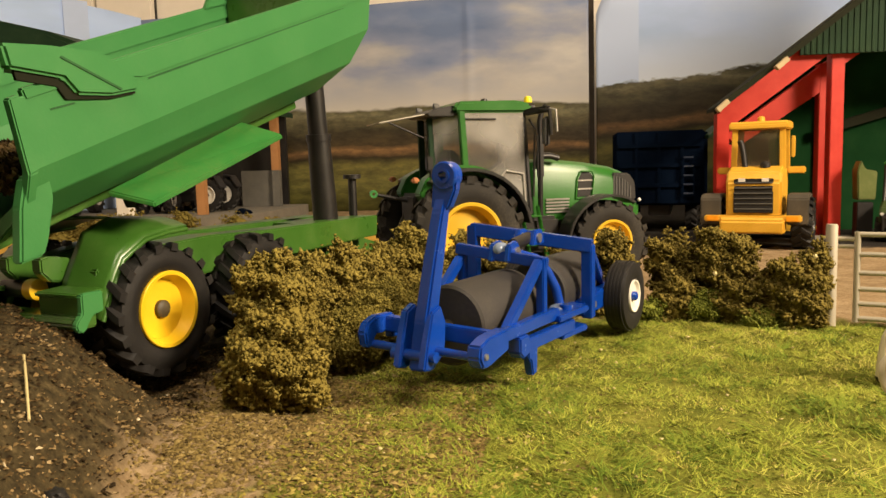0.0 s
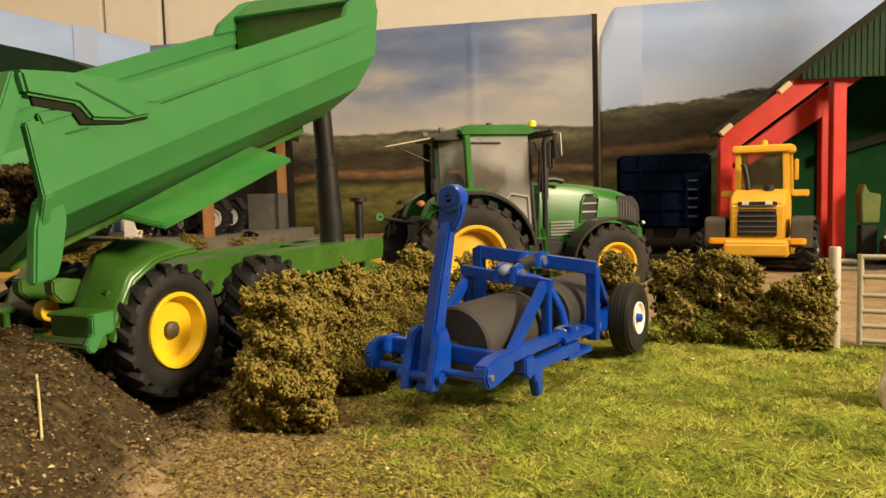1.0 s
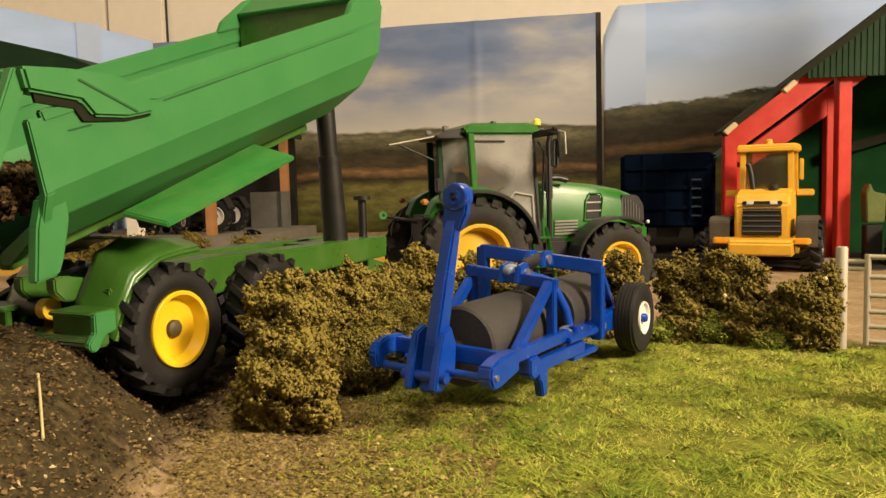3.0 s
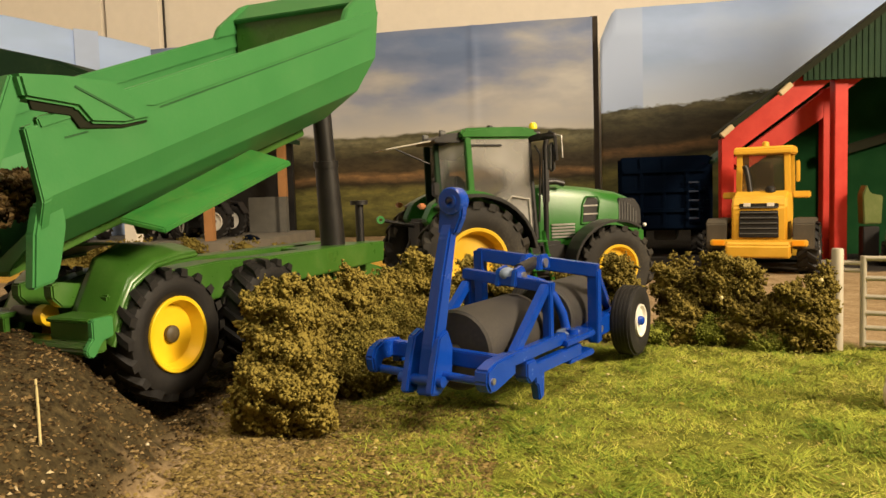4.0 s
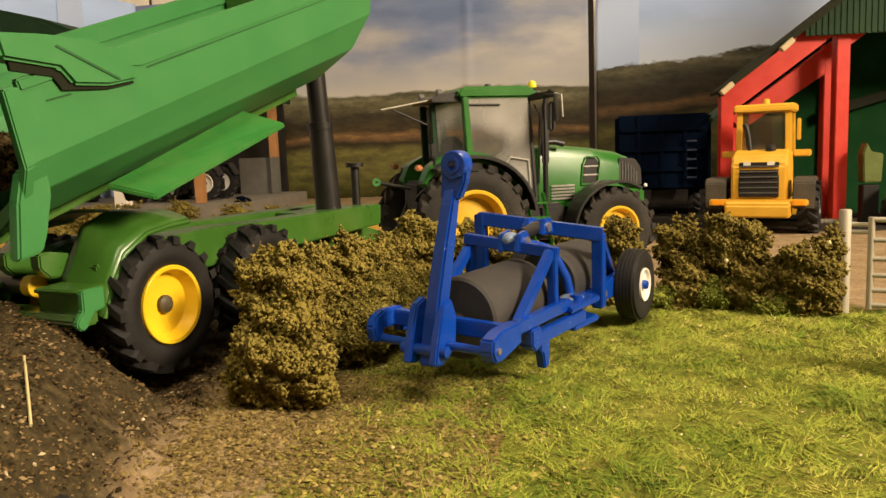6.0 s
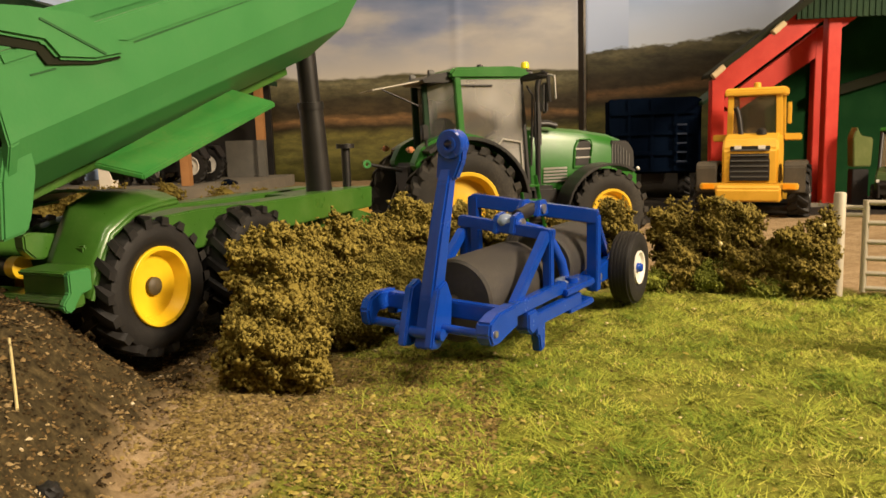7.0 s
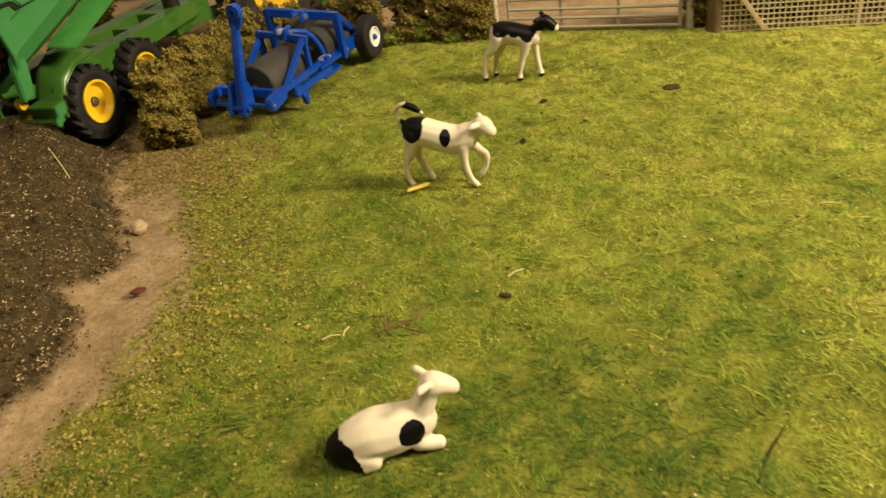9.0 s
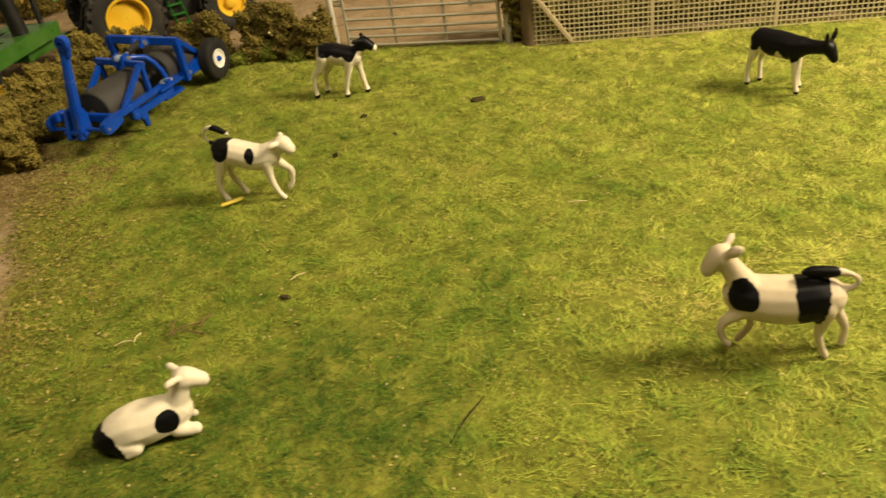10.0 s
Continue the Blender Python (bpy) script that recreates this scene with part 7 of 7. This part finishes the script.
# ---------------------------------------------------------------- timber shed across the field
def timber_shed():
    t = thing("timber_shed", (0, 0, 0), "open timber shed with dark green roof and orange posts", "shed")
    line = [(-660, 300), (-530, 283), (-385, 247), (-140, 148)]
    bm = bmesh.new()
    slab(bm, line + [(x, z - 7) for x, z in line[::-1]], "y", 1120, 1320, 0.4)
    part("roof", bm, SHED_GREEN, t)
    for x, y in ((-150, 1265), (-186, 1098), (-385, 1265), (-500, 1265)):
        zt = np.interp(x, [p[0] for p in line], [p[1] for p in line]) - 6
        foot = 66 if x == -150 else 15
        part("post", box(bmesh.new(), x - 5.5, x + 5.5, y - 5, y + 5, foot, float(zt), 0.5), WOOD, t)
        if foot > 15:
            part("post_base", box(bmesh.new(), x - 5.5, x + 5.5, y - 5.4, y + 5.4, 15, foot, 0.5), BOARD, t)
    gable = [(-660, 150)] + [(x, z - 5) for x, z in line[:3]] + [(-300, 204), (-300, 150)]
    part("gable_sheet", slab(bmesh.new(), gable, "y", 1116, 1119, 0), SHED_GREEN, t)
    # black sheet: the shade inside the shed is put into its colour
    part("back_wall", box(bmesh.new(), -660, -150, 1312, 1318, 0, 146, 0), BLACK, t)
    part("side_board", box(bmesh.new(), -204, -156, 1268, 1272, 15, 66, 0.4), BOARD, t)
    part("slab_floor", box(bmesh.new(), -660, -120, 1060, 1311, -3, 15.0, 0.6), CONCRETE, t)
    return t


timber_shed()
farm_vehicle((-0.196, 1.165, 0.015), 172, BLACK, "dark tractor with pale wheel rims under the timber shed", 0.92, WHITE, False)
farm_vehicle((-0.262, 1.13, 0.015), 100, RED_DULL, "old red tractor parked under the timber shed", 0.8, GREY, False)
farm_vehicle((-0.40, 1.18, 0.015), -80, BLACK, "dark tractor in the shade of the timber shed", 0.95, GREY, True)
post = part("fence_post", box(bmesh.new(), -6, 6, -6, 6, -3, 60, 0.6), WHITE, None, "pale square post behind the trailer")
post.location = (-0.150, 0.86, 0)
tagged(post, "pale square post standing behind the trailer", "post")
imp = thing("small_implement", (-0.135, 1.10, 0.0), "small dark blue implement standing on the stubble", "implement")
part("body", slab(bmesh.new(), [(-12, 4), (12, 4), (8, 18), (-4, 22), (-10, 12)], "y", -8, 8, 1), BLUE_DARK, imp)
part("tine", rod(bmesh.new(), (-8, 0, -2), (-8, 0, 6), 1.2), BLACK, imp)
part("tine", rod(bmesh.new(), (8, 0, -2), (8, 0, 6), 1.2), BLACK, imp)


# ---------------------------------------------------------------- muck in the body, small litter on the ground
def muck_load():
    rng = np.random.default_rng(3)
    n = 12000
    x = rng.uniform(-0.006, 0.062, n)
    y = rng.uniform(-0.025, 0.025, n)
    top = 0.019 * np.clip(1 - (x / 0.085), 0, 1) * (1 - (np.abs(y) / 0.045) ** 2) + 0.002
    z = rng.uniform(0.5, 1.0, n) * top + 0.0165 * (1 - x / 0.16) + 0.001
    z = np.maximum(z, np.maximum(0, np.abs(y) - 0.019) * 0.3 + 0.0175 * (1 - x / 0.16))
    oct_v = np.array([(1, 0, 0), (0, 1, 0), (-1, 0, 0), (0, -1, 0), (0, 0, 1), (0, 0, -1)], float)
    s = rng.uniform(0.0004, 0.0012, n)
    v = oct_v[None] * rng.uniform(0.6, 1.4, (n, 6, 1)) * s[:, None, None] + np.stack((x, y, z), 1)[:, None, :]
    f = np.array([(0, 1, 4), (1, 2, 4), (2, 3, 4), (3, 0, 4), (1, 0, 5), (2, 1, 5), (3, 2, 5), (0, 3, 5)])
    me = bpy.data.meshes.new("muck_load")
    me.from_pydata(v.reshape(-1, 3).tolist(), [], (f[None] + (np.arange(n) * 6)[:, None, None]).reshape(-1, 3).tolist())
    me.materials.append(MUCK)
    ob = new("muck_load", me)
    ob.matrix_basis = pose(0.0876, 0.4246, 0, 0, 0, 73) @ pose(-0.035, 0, 0.042, 0, -22.5, 0)
    return tagged(ob, "dark brown muck lying in the tipped trailer body", "muck load", kind="stuff")


muck_load()


def bit(name, place, turn, bm, material, label, category, group="", tilt=0.0):
    ob = part(name, bm, material, None, label, True)
    ob.matrix_basis = pose(*place, 0, tilt, turn)
    return tagged(ob, label, category, group)


def lump(sx, sy, sz, seed, r=1.0):
    bm = bmesh.new()
    bmesh.ops.create_icosphere(bm, subdivisions=3, radius=r)
    for v in bm.verts:
        d = 1 + 0.32 * noise.noise(v.co * 1.9 + Vector((seed, 0, 0))) + 0.15 * noise.noise(v.co * 4.5 + Vector((0, seed, 0)))
        v.co = Vector((v.co.x * sx * d, v.co.y * sy * d, v.co.z * sz * d))
    return bm


bit("husk", (0.2885, 0.3130, 0.0024), 22, slab(bmesh.new(), [(-6, -1.2), (4, -1.4), (6.2, 0.2), (4.6, 1.5), (-5.4, 1.1)], "z", -0.4, 0.5, 0.3), painted("husk_yellow", (0.72, 0.56, 0.08), 0.5, 0.1), "flat yellow husk lying in the grass by the calf", "husk")
DUNG = crumbly("dung", [(0.1, (0.012, 0.010, 0.004)), (0.7, (0.050, 0.038, 0.014)), (1.0, (0.10, 0.08, 0.03))])
for i, (x, y, k) in enumerate(((0.424, 0.390, 1.0), (0.357, 0.395, 0.55), (0.340, 0.349, 0.5), (0.373, 0.362, 0.4), (0.318, 0.225, 0.5))):
    bit("dung_pat", (x, y, 0.001), 40 * i, lump(4.6 * k, 2.6 * k, 1.6 * k, i), DUNG, "small dark dried lump on the grass", "lump", "dark lumps on the pasture")
bit("leaf_scrap", (0.1765, 0.2565, 0.003), 10, lump(3.2, 2.0, 0.8, 11), painted("scrap_red", (0.10, 0.018, 0.010), 0.6, 0.1), "small dark red scrap on the sandy path", "scrap")
bit("stone", (0.1605, 0.3105, 0.0025), 30, lump(3.9, 3.6, 3.2, 12), painted("stone_tan", (0.40, 0.29, 0.165), 0.95, 0.4), "tan stone half sunk in the sandy path", "stone")
bit("pebble", (0.1385, 0.3235, float(height(np.array([0.1385]), np.array([0.3235]))[0]) + 0.0006), 0, lump(2.5, 2.1, 1.9, 13), RUBBER, "small black pebble beside the path", "pebble")
bm = bmesh.new()
ends = [(0.1127, 0.3531), (0.1200, 0.3433), (0.1279, 0.3325)]
tube(bm, [((x - 0.1127) * 1000, (y - 0.3531) * 1000, (float(height(x, y)) + 0.0014) * 1000) for x, y in ends], 0.30, 6)
bit("straw_stalk", (0.1127, 0.3531, 0.0), 0, bm, STRAW, "single pale straw stalk lying on the muck heap", "straw", "straw bits")
for i, (x, y, l, a) in enumerate(((0.262, 0.214, 2.6, 70), (0.257, 0.212, 3.2, 10), (0.323, 0.236, 3.5, 30), (0.445, 0.255, 4, 170))):
    bm = bmesh.new()
    tube(bm, [(-l, 0, 1.2), (0, 0.4, 1.7), (l, 0, 1.3)], 0.26, 6)
    bit("straw_stalk", (x, y, 0.0012), a, bm, STRAW, "short pale straw stalk on the ground", "straw", "straw bits")
bm = bmesh.new()
tube(bm, [(6, 9.5, 0.3), (12, 18, 0.7), (20, 27, 0.3)], 0.28, 6)
bit("turf_seam", (0.366, 0.124, 0.0), 0, bm, DUNG, "dark open joint between two mats of turf", "turf joint")

for x, y, z in ((0.2990, 0.5245, 0.0215), (0.3335, 0.5105, 0.0300)):
    bit("pale_fleck", (x, y, z), 20, lump(0.8, 0.6, 0.8, 21), STRAW, "tiny pale fleck caught in the foam hedge", "fleck", "flecks in the hedge")

# a worn brown patch with twigs by the lying calf
for i, (x, y, l, a) in enumerate(((0.280, 0.214, 7, 20), (0.284, 0.211, 5, 150), (0.276, 0.216, 5, 95), (0.288, 0.217, 4, 60))):
    bm = bmesh.new()
    tube(bm, [(-l, 0, 1.6), (0, 0.8, 2.3), (l, 0, 1.7)], 0.32, 6)
    bit("twig", (x, y, 0.0008), a, bm, painted("twig_brown", (0.16, 0.10, 0.035), 0.9, 0.2) if i == 0 else bpy.data.materials["twig_brown"], "thin brown twig matted in the grass", "twig", "twigs in the grass")
